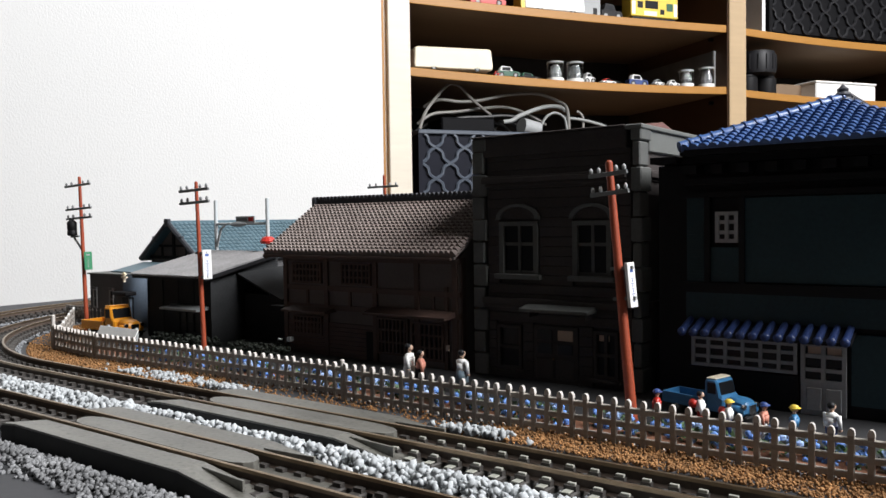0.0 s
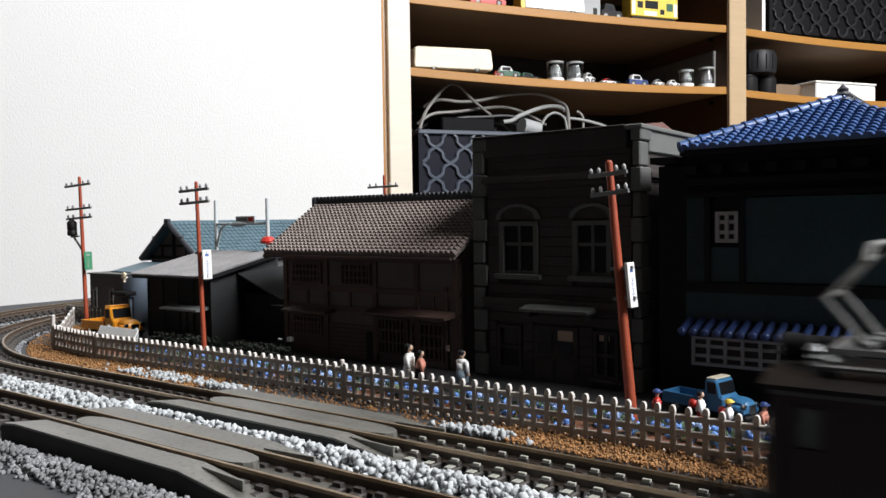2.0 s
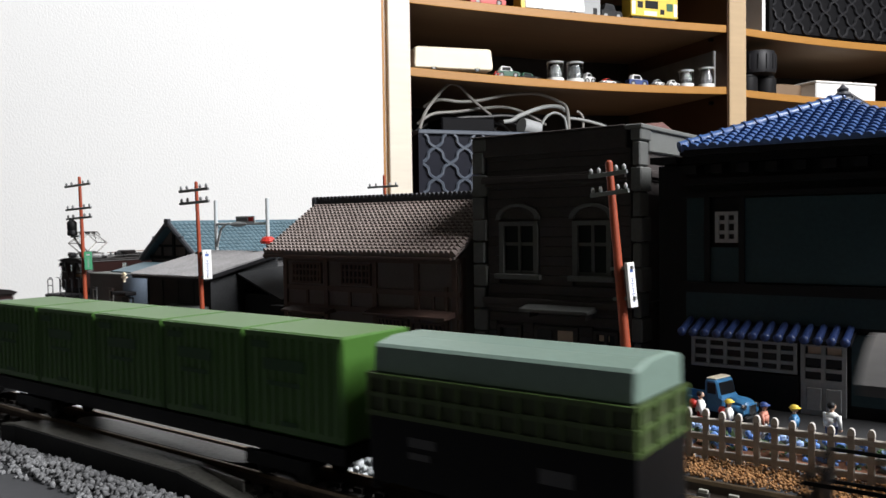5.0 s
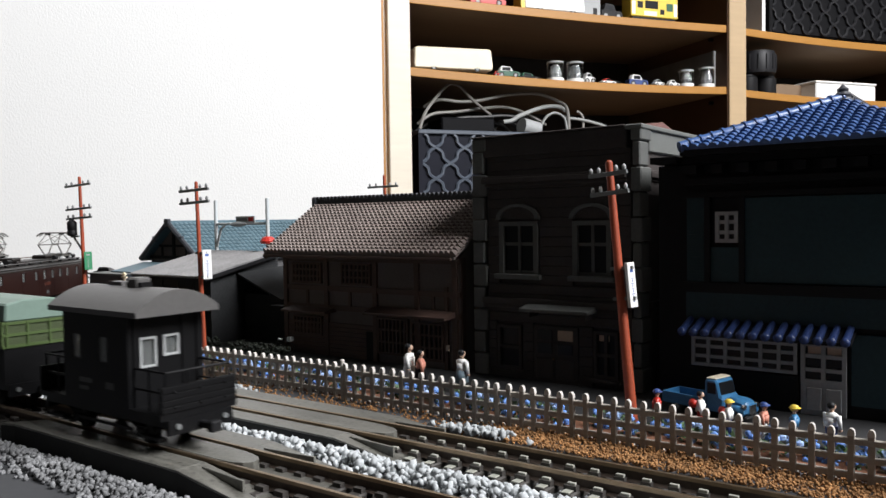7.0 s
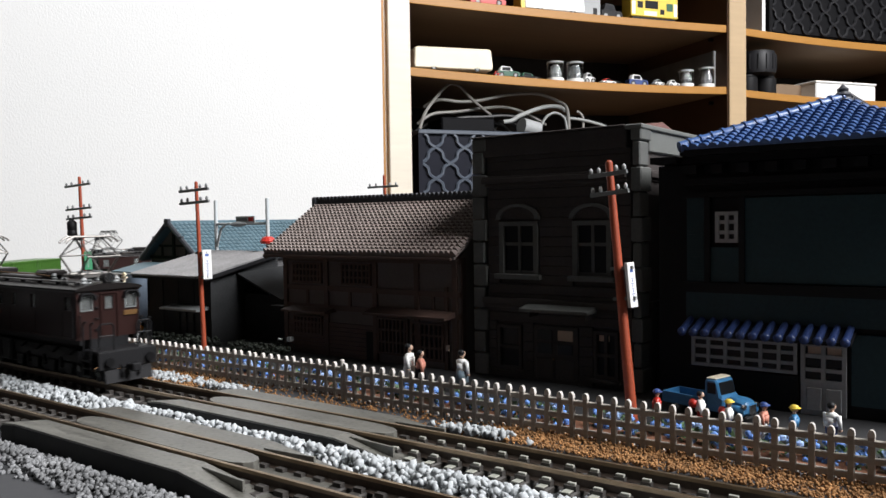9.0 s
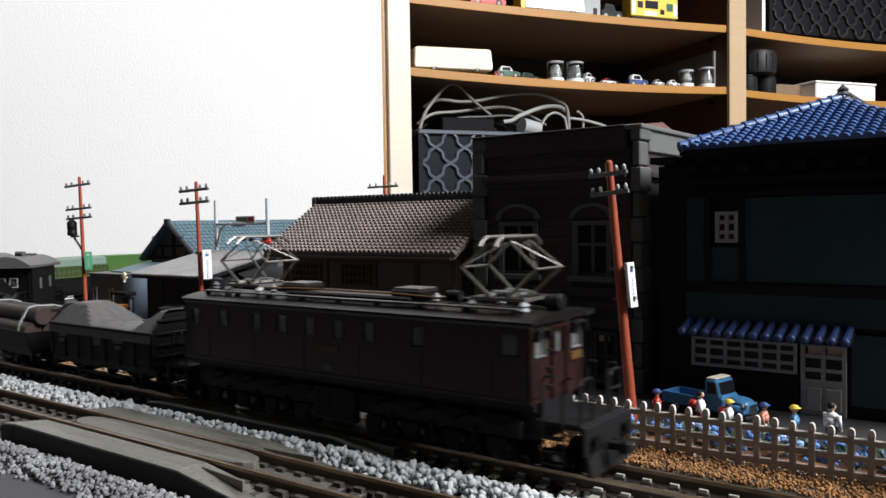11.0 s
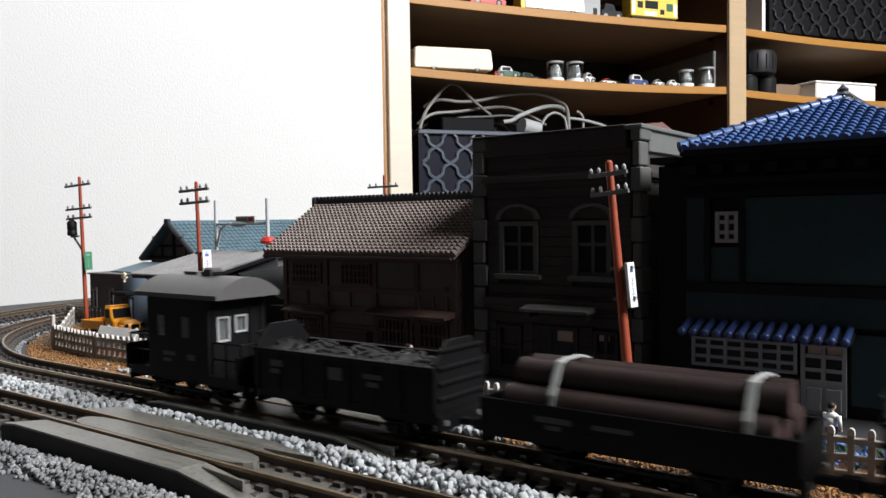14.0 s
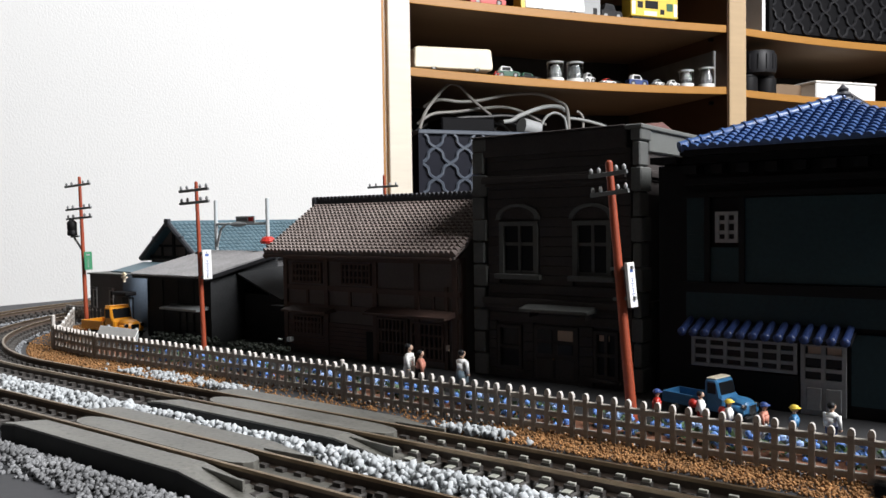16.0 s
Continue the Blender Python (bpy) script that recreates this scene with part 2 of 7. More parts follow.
# added dark wall out of view; ends the white wall's bounce
wall_unseen_dark_end = setting("wall_unseen_dark_end", [(-1700, -1081, 0, 60, -750, 2100)], M_DARKROOM)
wall_unseen_dark_end.matrix_world = BOOK
wall_white.matrix_world = BOOK

# table and layout board
table = thing("table", "wooden table that carries the model railway board", "table")
boxes("tabletop", [(-528, 900, -120, 560, -42, -14.0)], M_TABLE, table, bev=2)
leg0 = boxes("leg", [(-500, -450, -90, -40, -750, -42)], M_TABLE, table)
for dx, dy in ((1330, 0), (0, 580), (1330, 580)):
    again(leg0, "leg", (dx, dy, 0), table)
layout_board = tagged(boxes("ground", [(-526, 890, -110, 550, -14, 0)], M_BOARD), kind="structure")
street = setting("road", [(-356, 300, 166, 440, 0.0, 0.8)], M_STREET)


# ---- track ----
def bend(s, y0, r, x0):
    """Place and turn (degrees) on a loop at s: x on the front straight, then round the left bend and back."""
    u = x0 - s
    if u <= 0:
        return s, y0, 0.0
    th = u / r
    if th < math.pi:
        return x0 - r * math.sin(th), y0 + r - r * math.cos(th), -math.degrees(th)
    return x0 + (u - math.pi * r), y0 + 2 * r, -180.0


LOOP_B = (129.7, 149.7, -264.0)
LOOP_A = (99.0, 186.0, -270.0)


def sweep(bm, loop, off, prof, s0, s1, step=9.0):
    """Draws the outline prof (across, up) along the loop at the side offset off."""
    rings = []
    n = max(2, int(abs(s1 - s0) / step))
    for i in range(n + 1):
        x, y, a = bend(s0 + (s1 - s0) * i / n, *loop)
        ca, sa = math.cos(radians(a)), math.sin(radians(a))
        rings.append([bm.verts.new((x - sa * (off + p), y + ca * (off + p), z)) for p, z in prof])
    k = len(prof)
    for a, b in zip(rings, rings[1:]):
        for i in range(k):
            bm.faces.new((a[i], a[(i + 1) % k], b[(i + 1) % k], b[i]))
    bm.faces.new(rings[0])
    bm.faces.new(rings[-1][::-1])


def track(loop, name):
    t = tagged(new(name), "model railway track with dark sleepers and worn metal rails", "track", "railway tracks")
    end = loop[2] - math.pi * loop[1] - 560
    for off in (-4.5, 4.5):
        bm = bmesh.new()
        sweep(bm, loop, off, ((-0.22, 3.0), (0.22, 3.0), (0.22, 4.3), (-0.22, 4.3)), 330, end)
        r = part("rail", bm, M_WEB, t, "rusty rail with a bright worn head")
        bm = bmesh.new()
        sweep(bm, loop, off, ((-0.42, 4.3), (0.42, 4.3), (0.4, 4.95), (0.25, 5.0), (-0.25, 5.0), (-0.4, 4.95)), 330, end)
        part("rail_head", bm, M_RAIL, r)
        bm = bmesh.new()
        sweep(bm, loop, off, ((-0.85, 2.4), (0.85, 2.4), (0.25, 3.0), (-0.25, 3.0)), 330, end)
        part("rail_foot", bm, M_WEB, r)
    return t


track_a = track(LOOP_A, "railway_track")
track_b = track(LOOP_B, "railway_track")


def sleepers(loop, t, s0, s1, dusty=False):
    bm = bmesh.new()
    bx(bm, -1.4, 1.4, -8.6, 8.6, 0.6, 2.4, 0.3)
    bx(bm, -1.2, 1.2, -6.6, -5.3, 2.4, 3.3)
    bx(bm, -1.2, 1.2, 5.3, 6.6, 2.4, 3.3)
    bx(bm, -1.0, 1.0, -3.7, -2.6, 2.4, 3.2)
    bx(bm, -1.0, 1.0, 2.6, 3.7, 2.4, 3.2)
    first = clip = None
    shapes = []
    for off in (-4.5, 4.5) if dusty else ():
        for d in (-1, 1):
            cb = bmesh.new()
            prism(cb, [(off + d * q, z) for q, z in ((0.9, 2.45), (3.9, 2.45), (3.9, 2.65), (1.75, 2.65), (1.65, 3.7), (0.95, 3.7))], "x", -0.8, 0.8, 0.06)
            shapes.append(cb)
    s = s0
    while s > s1:
        x, y, a = bend(s, *loop)
        if first is None:
            first = part("sleeper", bm, M_SLEEPER, t)
            first.location = Vector((x, y, 0)) * MM
        else:
            o = again(first, "sleeper", (x, y, 0), t, (0, 0, radians(a)))
            if dusty and s > -108:
                if clip is None:
                    clip = [part("rail_clip", cb, M_CLIP, o, "pale worn rail clip") for cb in shapes]
                else:
                    for c in clip:
                        again(c, "rail_clip", (0, 0, 0), o)
        s -= 5.0

# ---- more materials ----
M_GREYFACADE = mat("soot_grey_moulded_facade", (0.048, 0.041, 0.039), 0.6, spec=0.25, vary=0.25, grain=1200, coarse=120, bump=0.25)
M_QUOIN = mat("grey_stone_quoin", (0.085, 0.088, 0.083), 0.65, vary=0.2, grain=1400, coarse=150, bump=0.3)
M_GREYROOF = mat("pale_grey_parapet", (0.115, 0.12, 0.112), 0.65, vary=0.15, grain=1200, coarse=100)
M_REDROOF = mat("dull_red_roof", (0.15, 0.07, 0.06), 0.8, vary=0.25, grain=1200, coarse=150)
M_DARKWIN = mat("dark_window_pane", (0.010, 0.011, 0.013), 0.3, spec=0.2, vary=0.1, bump=0.0)
M_LITWIN = mat("pale_card_for_lit_panes", (0.55, 0.42, 0.32), 0.8, vary=0.1)
M_BROWNTILE = mat("brown_roof_tile", (0.19, 0.155, 0.14), 0.36, vary=0.2, grain=1200, coarse=120, island=0.2, bump=0.15)
M_BROWNWALL = mat("dark_brown_timber", (0.070, 0.040, 0.031), 0.6, vary=0.3, grain=1200, coarse=120, bump=0.2)
M_PLASTER = mat("dirty_plaster_panel", (0.12, 0.10, 0.09), 0.8, vary=0.2, grain=1200, coarse=90, bump=0.2)
M_BLUETILE = mat("glazed_blue_tile", (0.042, 0.095, 0.245), 0.3, vary=0.2, grain=1200, coarse=120, island=0.25, bump=0.1)
M_AWNING = mat("dusty_navy_tile", (0.018, 0.036, 0.12), 0.42, vary=0.3, grain=1200, coarse=150)
M_BLUETILE2 = mat("dusty_slate_blue_tile", (0.095, 0.155, 0.185), 0.5, vary=0.2, grain=1200, coarse=100, island=0.15)
M_RIDGE = mat("dark_ridge_tile", (0.05, 0.052, 0.06), 0.4, vary=0.2)
M_TEAL = mat("dark_teal_panel", (0.026, 0.052, 0.060), 0.55, spec=0.25, vary=0.2, grain=1000, coarse=60, bump=0.1)
M_DARKTIMBER = mat("black_timber", (0.008, 0.008, 0.009), 0.55, spec=0.2, vary=0.25)
M_LATTICE = mat("grey_lattice_paint", (0.33, 0.34, 0.34), 0.6, vary=0.15)
M_SHEDWALL = mat("dark_shed_board", (0.028, 0.029, 0.030), 0.8, spec=0.1, vary=0.25, grain=1200, coarse=100)
M_TIN = mat("weathered_corrugated_tin", (0.22, 0.215, 0.215), 0.5, vary=0.3, grain=900, coarse=90, metal=0.1)
M_STATION = mat("grey_brown_render", (0.10, 0.098, 0.10), 0.75, vary=0.18, grain=1200, coarse=100)
M_STATIONB = mat("blue_grey_paint", (0.10, 0.13, 0.17), 0.6, vary=0.15, grain=1000, coarse=80)
M_POLE = mat("red_brown_pole", (0.30, 0.052, 0.018), 0.55, vary=0.25, grain=1500, coarse=120, bump=0.2)
M_GREYMETAL = mat("grey_metal", (0.20, 0.21, 0.21), 0.45, metal=0.4, vary=0.15)
M_ALU = mat("pale_painted_post", (0.50, 0.53, 0.54), 0.5, vary=0.1)
M_WHITE = mat("white_plastic", (0.78, 0.78, 0.76), 0.5, vary=0.06)
M_CREAM = mat("cream_toy_paint", (0.80, 0.72, 0.55), 0.4, vary=0.05, bump=0.02)
M_SIGNBLUE = mat("sign_blue_ink", (0.05, 0.12, 0.38), 0.6, vary=0.05)
M_SIGNGREEN = mat("green_sign_paint", (0.03, 0.22, 0.10), 0.5, vary=0.1)
M_RED = mat("red_toy_paint", (0.48, 0.025, 0.015), 0.4, vary=0.1)
M_ORANGE = mat("orange_truck_paint", (0.68, 0.27, 0.015), 0.38, vary=0.1, bump=0.05)
M_BLUECAR = mat("sky_blue_truck_paint", (0.045, 0.18, 0.36), 0.36, vary=0.12, bump=0.05)
M_YELLOW = mat("yellow_toy_paint", (0.68, 0.50, 0.06), 0.4, vary=0.08)
M_NAVY = mat("navy_toy_paint", (0.03, 0.06, 0.20), 0.4, vary=0.08)
M_DKGREEN = mat("dark_green_toy_paint", (0.02, 0.09, 0.05), 0.35, vary=0.08)
M_RUBBER = mat("black_rubber", (0.015, 0.015, 0.015), 0.8, vary=0.1)
M_CHROME = mat("bright_metal", (0.6, 0.6, 0.6), 0.2, metal=1.0, vary=0.05, bump=0.0)
M_PANTO = mat("silver_pantograph_metal", (0.33, 0.33, 0.32), 0.38, metal=0.7, vary=0.1)
M_PANTOB = mat("tarnished_pantograph_metal", (0.20, 0.19, 0.175), 0.42, metal=0.7, vary=0.15)
M_CABGLASS = glass("dusty_cab_glazing", (0.55, 0.58, 0.57), 0.05, 0.85)
M_CASE = glass("clear_display_case", (0.95, 0.97, 0.97), 0.05)
M_CABLE = mat("grey_cable_rubber", (0.26, 0.25, 0.23), 0.5, vary=0.15)
M_DKCABLE = mat("dark_cable_rubber", (0.05, 0.05, 0.05), 0.5, vary=0.15)
M_LATTICEBLUE = mat("blue_grey_crate_plastic", (0.075, 0.09, 0.115), 0.45, vary=0.1)
M_CRATEIN = mat("dark_navy_crate", (0.008, 0.009, 0.016), 0.6, spec=0.15, vary=0.15)
M_MINT = mat("mint_green_cover", (0.15, 0.215, 0.18), 0.45, vary=0.1)
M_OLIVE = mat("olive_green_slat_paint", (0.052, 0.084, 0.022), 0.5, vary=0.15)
# the slat olive again, darkened for the shade between the slats
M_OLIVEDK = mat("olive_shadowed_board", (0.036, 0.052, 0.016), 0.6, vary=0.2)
M_GREYROOFCAR = mat("grey_van_roof", (0.085, 0.082, 0.08), 0.45, vary=0.12)
M_TARP = mat("grey_tarpaulin", (0.075, 0.072, 0.07), 0.55, vary=0.2, grain=800, coarse=80, bump=0.2)
M_COAL = mat("black_coal", (0.018, 0.018, 0.019), 0.4, vary=0.4, island=0.5)
M_LOG = mat("stained_log_bark", (0.015, 0.0065, 0.0055), 0.5, vary=0.3, grain=700, coarse=120, bump=0.3)
M_LOGEND = mat("log_end_grain", (0.03, 0.012, 0.0095), 0.7, vary=0.25)
M_STRAP = mat("pale_strap", (0.30, 0.31, 0.30), 0.6, vary=0.1)
M_LEAF = mat("dark_green_leaf", (0.035, 0.075, 0.022), 0.6, vary=0.3, island=0.5)
M_BLOSSOM = mat("blue_blossom", (0.11, 0.23, 0.56), 0.7, vary=0.25, island=0.4)
M_BLOSSOMW = mat("pale_blue_blossom", (0.30, 0.42, 0.68), 0.7, vary=0.2, island=0.3)
M_SOIL = mat("rust_brown_soil", (0.14, 0.055, 0.025), 0.9, vary=0.4, grain=1300, coarse=200, bump=0.6)
M_LETTER = mat("faint_grey_lettering", (0.06, 0.06, 0.06), 0.6, vary=0.1)
M_DKLETTER = mat("dark_green_lettering", (0.02, 0.07, 0.02), 0.6, vary=0.1)
M_PLATE = mat("brass_number_plate", (0.16, 0.085, 0.03), 0.45, metal=0.5, vary=0.1)
M_SKIN = mat("figurine_pale_paint", (0.50, 0.33, 0.24), 0.6, vary=0.05)


# ---- tiles ----
def tile_mesh(name, w, l, h, material, flat=False):
    """One roof tile: an arched or flat shingle lying along +v (its y), thick at the lower end."""
    bm = bmesh.new()
    prof = [(-w / 2, 0), (-w * 0.28, h * 0.75), (0, h), (w * 0.28, h * 0.75), (w / 2, 0)]
    lo = [bm.verts.new((x, 0, z + h * 0.5)) for x, z in prof]
    hi = [bm.verts.new((x, l, z * 0.8)) for x, z in prof]
    for i in range(4):
        bm.faces.new((lo[i], lo[i + 1], hi[i + 1], hi[i]))
    b = [bm.verts.new((x, 0, -h * 0.2)) for x in (w / 2, -w / 2)]
    bm.faces.new(lo[::-1] + b[::-1])
    return bm


def frame_of(o, u, v):
    """A matrix with x along u, y along v and z on the outer side, at o (millimetres)."""
    u, v = Vector(u).normalized(), Vector(v).normalized()
    w = u.cross(v).normalized()
    m = Matrix((u, v, w)).transposed().to_4x4()
    m.translation = Vector(o) * MM
    return m


def tile_field(parent, o, u, v, nu, nv, pu, pv, h, material, keep=lambda i, j: True, limit=300, turn0=0.0):
    """Courses of tiles from the eave upwards: up to limit pieces as parts, the rest joined."""
    m = frame_of(o, u, v)
    made, rest = None, bmesh.new()
    count = 0
    rng = random.Random(nu * 31 + nv)
    for j in range(nv):
        for i in range(nu):
            if not keep(i, j):
                continue
            p = Vector(((i + 0.5) * pu, j * pv, 0)) * MM
            loc = m @ p
            if count < limit:
                if made is None:
                    made = part("tile", tile_mesh("tile", pu * 1.02, pv * 1.25, h, material), material, parent)
                    ob = made
                else:
                    ob = again(made, "tile", (0, 0, 0), parent)
                ob.rotation_euler = m.to_euler()
                ob.rotation_euler.z += radians(rng.uniform(-0.6, 0.6))
                ob.location = loc
                count += 1
            else:
                t = tile_mesh("tile", pu * 1.02, pv * 1.25, h, material)
                me = bpy.data.meshes.new("tmp")
                t.to_mesh(me)
                t.free()
                k = len(rest.verts)
                rest.from_mesh(me)
                rest.verts.ensure_lookup_table()
                mm = Matrix.Translation(loc / MM) @ m.to_3x3().to_4x4()
                bmesh.ops.transform(rest, matrix=mm, verts=rest.verts[k:])
                bpy.data.meshes.remove(me)
    if rest.verts:
        tagged(part("tile_field", rest, material, parent), kind="stuff")
    else:
        rest.free()


def slab_roof(parent, name, quad, thick, material):
    """A roof plane: four corners, with thickness below."""
    bm = bmesh.new()
    q = [Vector(p) for p in quad]
    n = (q[1] - q[0]).cross(q[3] - q[0]).normalized() * thick
    top = [bm.verts.new(p) for p in q]
    bot = [bm.verts.new(p - n) for p in q]
    bm.faces.new(top)
    bm.faces.new(bot[::-1])
    k = len(q)
    for i in range(k):
        bm.faces.new((top[i], bot[i], bot[(i + 1) % k], top[(i + 1) % k]))
    bmesh.ops.recalc_face_normals(bm, faces=bm.faces)
    return part(name, bm, material, parent)


def lattice(parent, x0, x1, z0, z1, y, nx, nz, bar, material, depth=0.9, pane=None):
    """A window in the plane y facing -y: a frame with bars and a pane behind."""
    w = part_window = boxes("window", [(x0, x1, y, y + depth, z0, z0 + bar), (x0, x1, y, y + depth, z1 - bar, z1),
                                       (x0, x0 + bar, y, y + depth, z0 + bar, z1 - bar), (x1 - bar, x1, y, y + depth, z0 + bar, z1 - bar)], material, parent)
    for i in range(1, nx):
        x = x0 + (x1 - x0) * i / nx
        boxes("bar", [(x - bar / 2, x + bar / 2, y + 0.1, y + depth - 0.1, z0 + bar, z1 - bar)], material, w)
    for i in range(1, nz):
        z = z0 + (z1 - z0) * i / nz
        boxes("bar", [(x0 + bar, x1 - bar, y + 0.15, y + depth - 0.15, z - bar / 2, z + bar / 2)], material, w)
    if pane:
        boxes("pane", [(x0 + 0.1, x1 - 0.1, y + depth, y + depth + 0.3, z0 + 0.1, z1 - 0.1)], pane, w)
    return w


# ---- stone commercial building with parapet ----
def stone_building():
    t = thing("stone_building", "sooty grey two-storey stone shop building with corner quoins", "building")
    x0, x1, y0, y1, h = -143.0, -89.0, 210.0, 262.0, 75.0
    boxes("wall", [(x0 + 1, x1 - 1, y0 + 1.2, y1, 0.8, h - 6)], M_GREYFACADE, t)
    # front wall: piers and bands round the openings, in shallow courses
    holes = [(-134.5, -120.3, 32, 49.5), (-109.2, -96.5, 32, 49.5), (-135.8, -126.3, 3.4, 17.4), (-122.6, -107.4, 0.8, 17.9), (-103, -94.8, 2.6, 17.6)]
    z = 0.8
    k = 0
    while z < h - 6.2:
        z2 = min(z + 2.9, h - 6)
        spans = [(x0 + 4.6, x1 - 2.0)]
        for a, b, c, d in holes:
            if c < z2 - 0.4 and d > z + 0.4:
                spans = [s for u, v in spans for s in ((u, min(v, a)), (max(u, b), v)) if s[1] - s[0] > 0.2] if any(u < b and v > a for u, v in spans) else spans
        for u, v in spans:
            boxes("course", [(u, v, y0, y0 + 1.2, z + 0.12, z2)], M_GREYFACADE, t, bev=0.12)
        z = z2
    # quoins
    for side, qx in ((0, x0 - 0.8), (1, x1 - 3.6)):
        z, i = 0.8, 0
        while z < h - 4:
            w = 4.2 if i % 2 else 5.2
            xa, xb = (qx, qx + w) if side == 0 else (x1 + 1.1 - w * 0.55, x1 + (1.1 if i % 2 else 1.4))
            ya = y0 - 0.9
            boxes("quoin", [(xa, xb, ya, y0 + (5.2 if i % 2 else 6.4), z + 0.15, min(z + 6.8, h - 0.2))], M_QUOIN, t, bev=0.35)
            z += 7.0
            i += 1
    # mouldings
    for z0, z1, out in ((22.5, 23.6, 0.9), (23.6, 25.6, 1.7), (59.8, 60.8, 0.8), (60.8, 62.4, 1.6), (62.4, 63.0, 1.0)):
        boxes("moulding", [(x0 + 3, x1 - 3, y0 - out, y0 + 0.5, z0, z1)], M_GREYFACADE, t, bev=0.15)
        boxes("side_moulding", [(x1 - 1, x1 + out - 0.3, y0 + 7, y1, z0, z1)], M_GREYFACADE, t, bev=0.15)
    boxes("parapet", [(x0 - 0.5, x1 - 3, y0 - 0.6, y0 + 4, h - 6, h), (x0 - 0.5, x0 + 3, y0 + 4, y1, h - 6, h)], M_GREYFACADE, t, bev=0.3)
    # right-hand parapet and coping: daylight on that side is in the paler grey
    boxes("parapet_side", [(x1 - 3, x1 + 1.0, y0 + 6.0, y1, h - 7, h - 1.0)], M_GREYROOF, t, bev=0.3)
    boxes("coping", [(x1 - 3.4, x1 + 1.8, y0 - 1.0, y1, h - 1.0, h + 0.4)], M_GREYROOF, t, bev=0.3)
    boxes("coping", [(x0 - 1.0, x1 - 3.5, y0 - 1.1, y0 + 4.2, h, h + 0.5)], M_GREYFACADE, t, bev=0.2)
    boxes("side_wall", [(x1 - 1, x1 + 0.0, y0 + 6.5, y1, 0.8, h - 7)], M_GREYFACADE, t)
    # low red roof behind the parapet
    bm = bmesh.new()
    prism(bm, [(y0 + 5, h - 2), (y0 + 26, h + 3.4), (y1, h - 2)], "x", -122, -92)
    part("roof", bm, M_REDROOF, t, "dull red roof behind the parapet")
    # upper windows with arched hoods
    for xa, xb in ((-134.2, -120.6), (-109.0, -96.8)):
        w = boxes("window", [(xa, xa + 1.5, y0 - 0.6, y0 + 0.8, 33, 49), (xb - 1.5, xb, y0 - 0.6, y0 + 0.8, 33, 49), (xa + 1.5, xb - 1.5, y0 - 0.6, y0 + 0.8, 47.6, 49)], M_QUOIN, t, "grey window with arched hood")
        xm = (xa + xb) / 2
        boxes("sill", [(xa - 1.2, xb + 1.2, y0 - 1.8, y0 + 0.8, 31.4, 33)], M_QUOIN, w, bev=0.2)
        boxes("pane", [(xa + 1.5, xb - 1.5, y0 + 0.9, y0 + 1.1, 33, 47.6)], M_DARKWIN, w)
        boxes("glazing_bar", [(xm - 0.45, xm + 0.45, y0 + 0.3, y0 + 0.9, 33, 47.6)], M_QUOIN, w)
        boxes("glazing_bar", [(xa + 1.5, xb - 1.5, y0 + 0.2, y0 + 0.8, 41.6, 42.6)], M_QUOIN, w)
        boxes("backing", [(xa + 1.5, xb - 1.5, y0 + 0.5, y0 + 0.8, 33.0, 34.0)], M_QUOIN, w)
        bm = bmesh.new()
        n = 10
        r0, r1 = (xb - xa) / 2 - 0.6, (xb - xa) / 2 + 0.9
        for i in range(n):
            a0, a1 = math.pi * i / n, math.pi * (i + 1) / n
            q = [(xm + r * math.cos(a), 49.6 + 0.62 * r * math.sin(a)) for r, a in ((r0, a0), (r1, a0), (r1, a1), (r0, a1))]
            prism(bm, q, "y", y0 - 1.1, y0 + 0.6)
        bmesh.ops.remove_doubles(bm, verts=bm.verts, dist=0.01)
        part("hood", bm, M_QUOIN, w)
        bm = bmesh.new()
        prism(bm, [(xm + r0 * math.cos(math.pi * i / n), 49.6 + 0.62 * r0 * math.sin(math.pi * i / n)) for i in range(n + 1)], "y", y0 - 0.15, y0 + 0.5)
        part("tympanum", bm, M_GREYFACADE, w)
    # ground floor windows and door
    for xa, xb in ((-135.4, -126.7), (-102.7, -95.1)):
        w = lattice(t, xa, xb, 3.6, 17.2, y0 - 0.3, 2 if xa > -110 else 1, 2, 1.0, M_GREYFACADE, 1.2, M_DARKWIN)
        boxes("sill", [(xa - 0.8, xb + 0.8, y0 - 1.3, y0, 2.4, 3.5)], M_GREYFACADE, w, bev=0.15)
        # pale sheet added so that one pane looks lit
        if xa > -110:
            boxes("backing", [(xa + 1.4, xb - 3.0, y0 + 0.75, y0 + 0.85, 14.3, 16.2)], M_LITWIN, w)
    d = boxes("door", [(-122.4, -107.6, y0 - 0.2, y0 + 0.9, 0.8, 17.7)], M_GREYFACADE, t, "dark panelled double door")
    for a in (-121.5, -114.6):
        boxes("panel", [(a, a + 5.9, y0 - 0.6, y0 - 0.2, 2, 8)], M_GREYFACADE, d, bev=0.2)
        boxes("pane", [(a + 0.5, a + 5.4, y0 - 0.5, y0 - 0.25, 9.5, 12.6)], M_DARKWIN, d)
        # the right upper pane is painted pale to look lit
        boxes("pane", [(a + 0.5, a + 5.4, y0 - 0.5, y0 - 0.25, 13.6, 16.6)], M_DARKWIN if a < -120 else M_LITWIN, d)
    bm = bmesh.new()
    ball(bm, (-115.3, y0 - 0.9, 8.0), 0.35)
    part("knob", bm, M_PLATE, d)
    bm = bmesh.new()
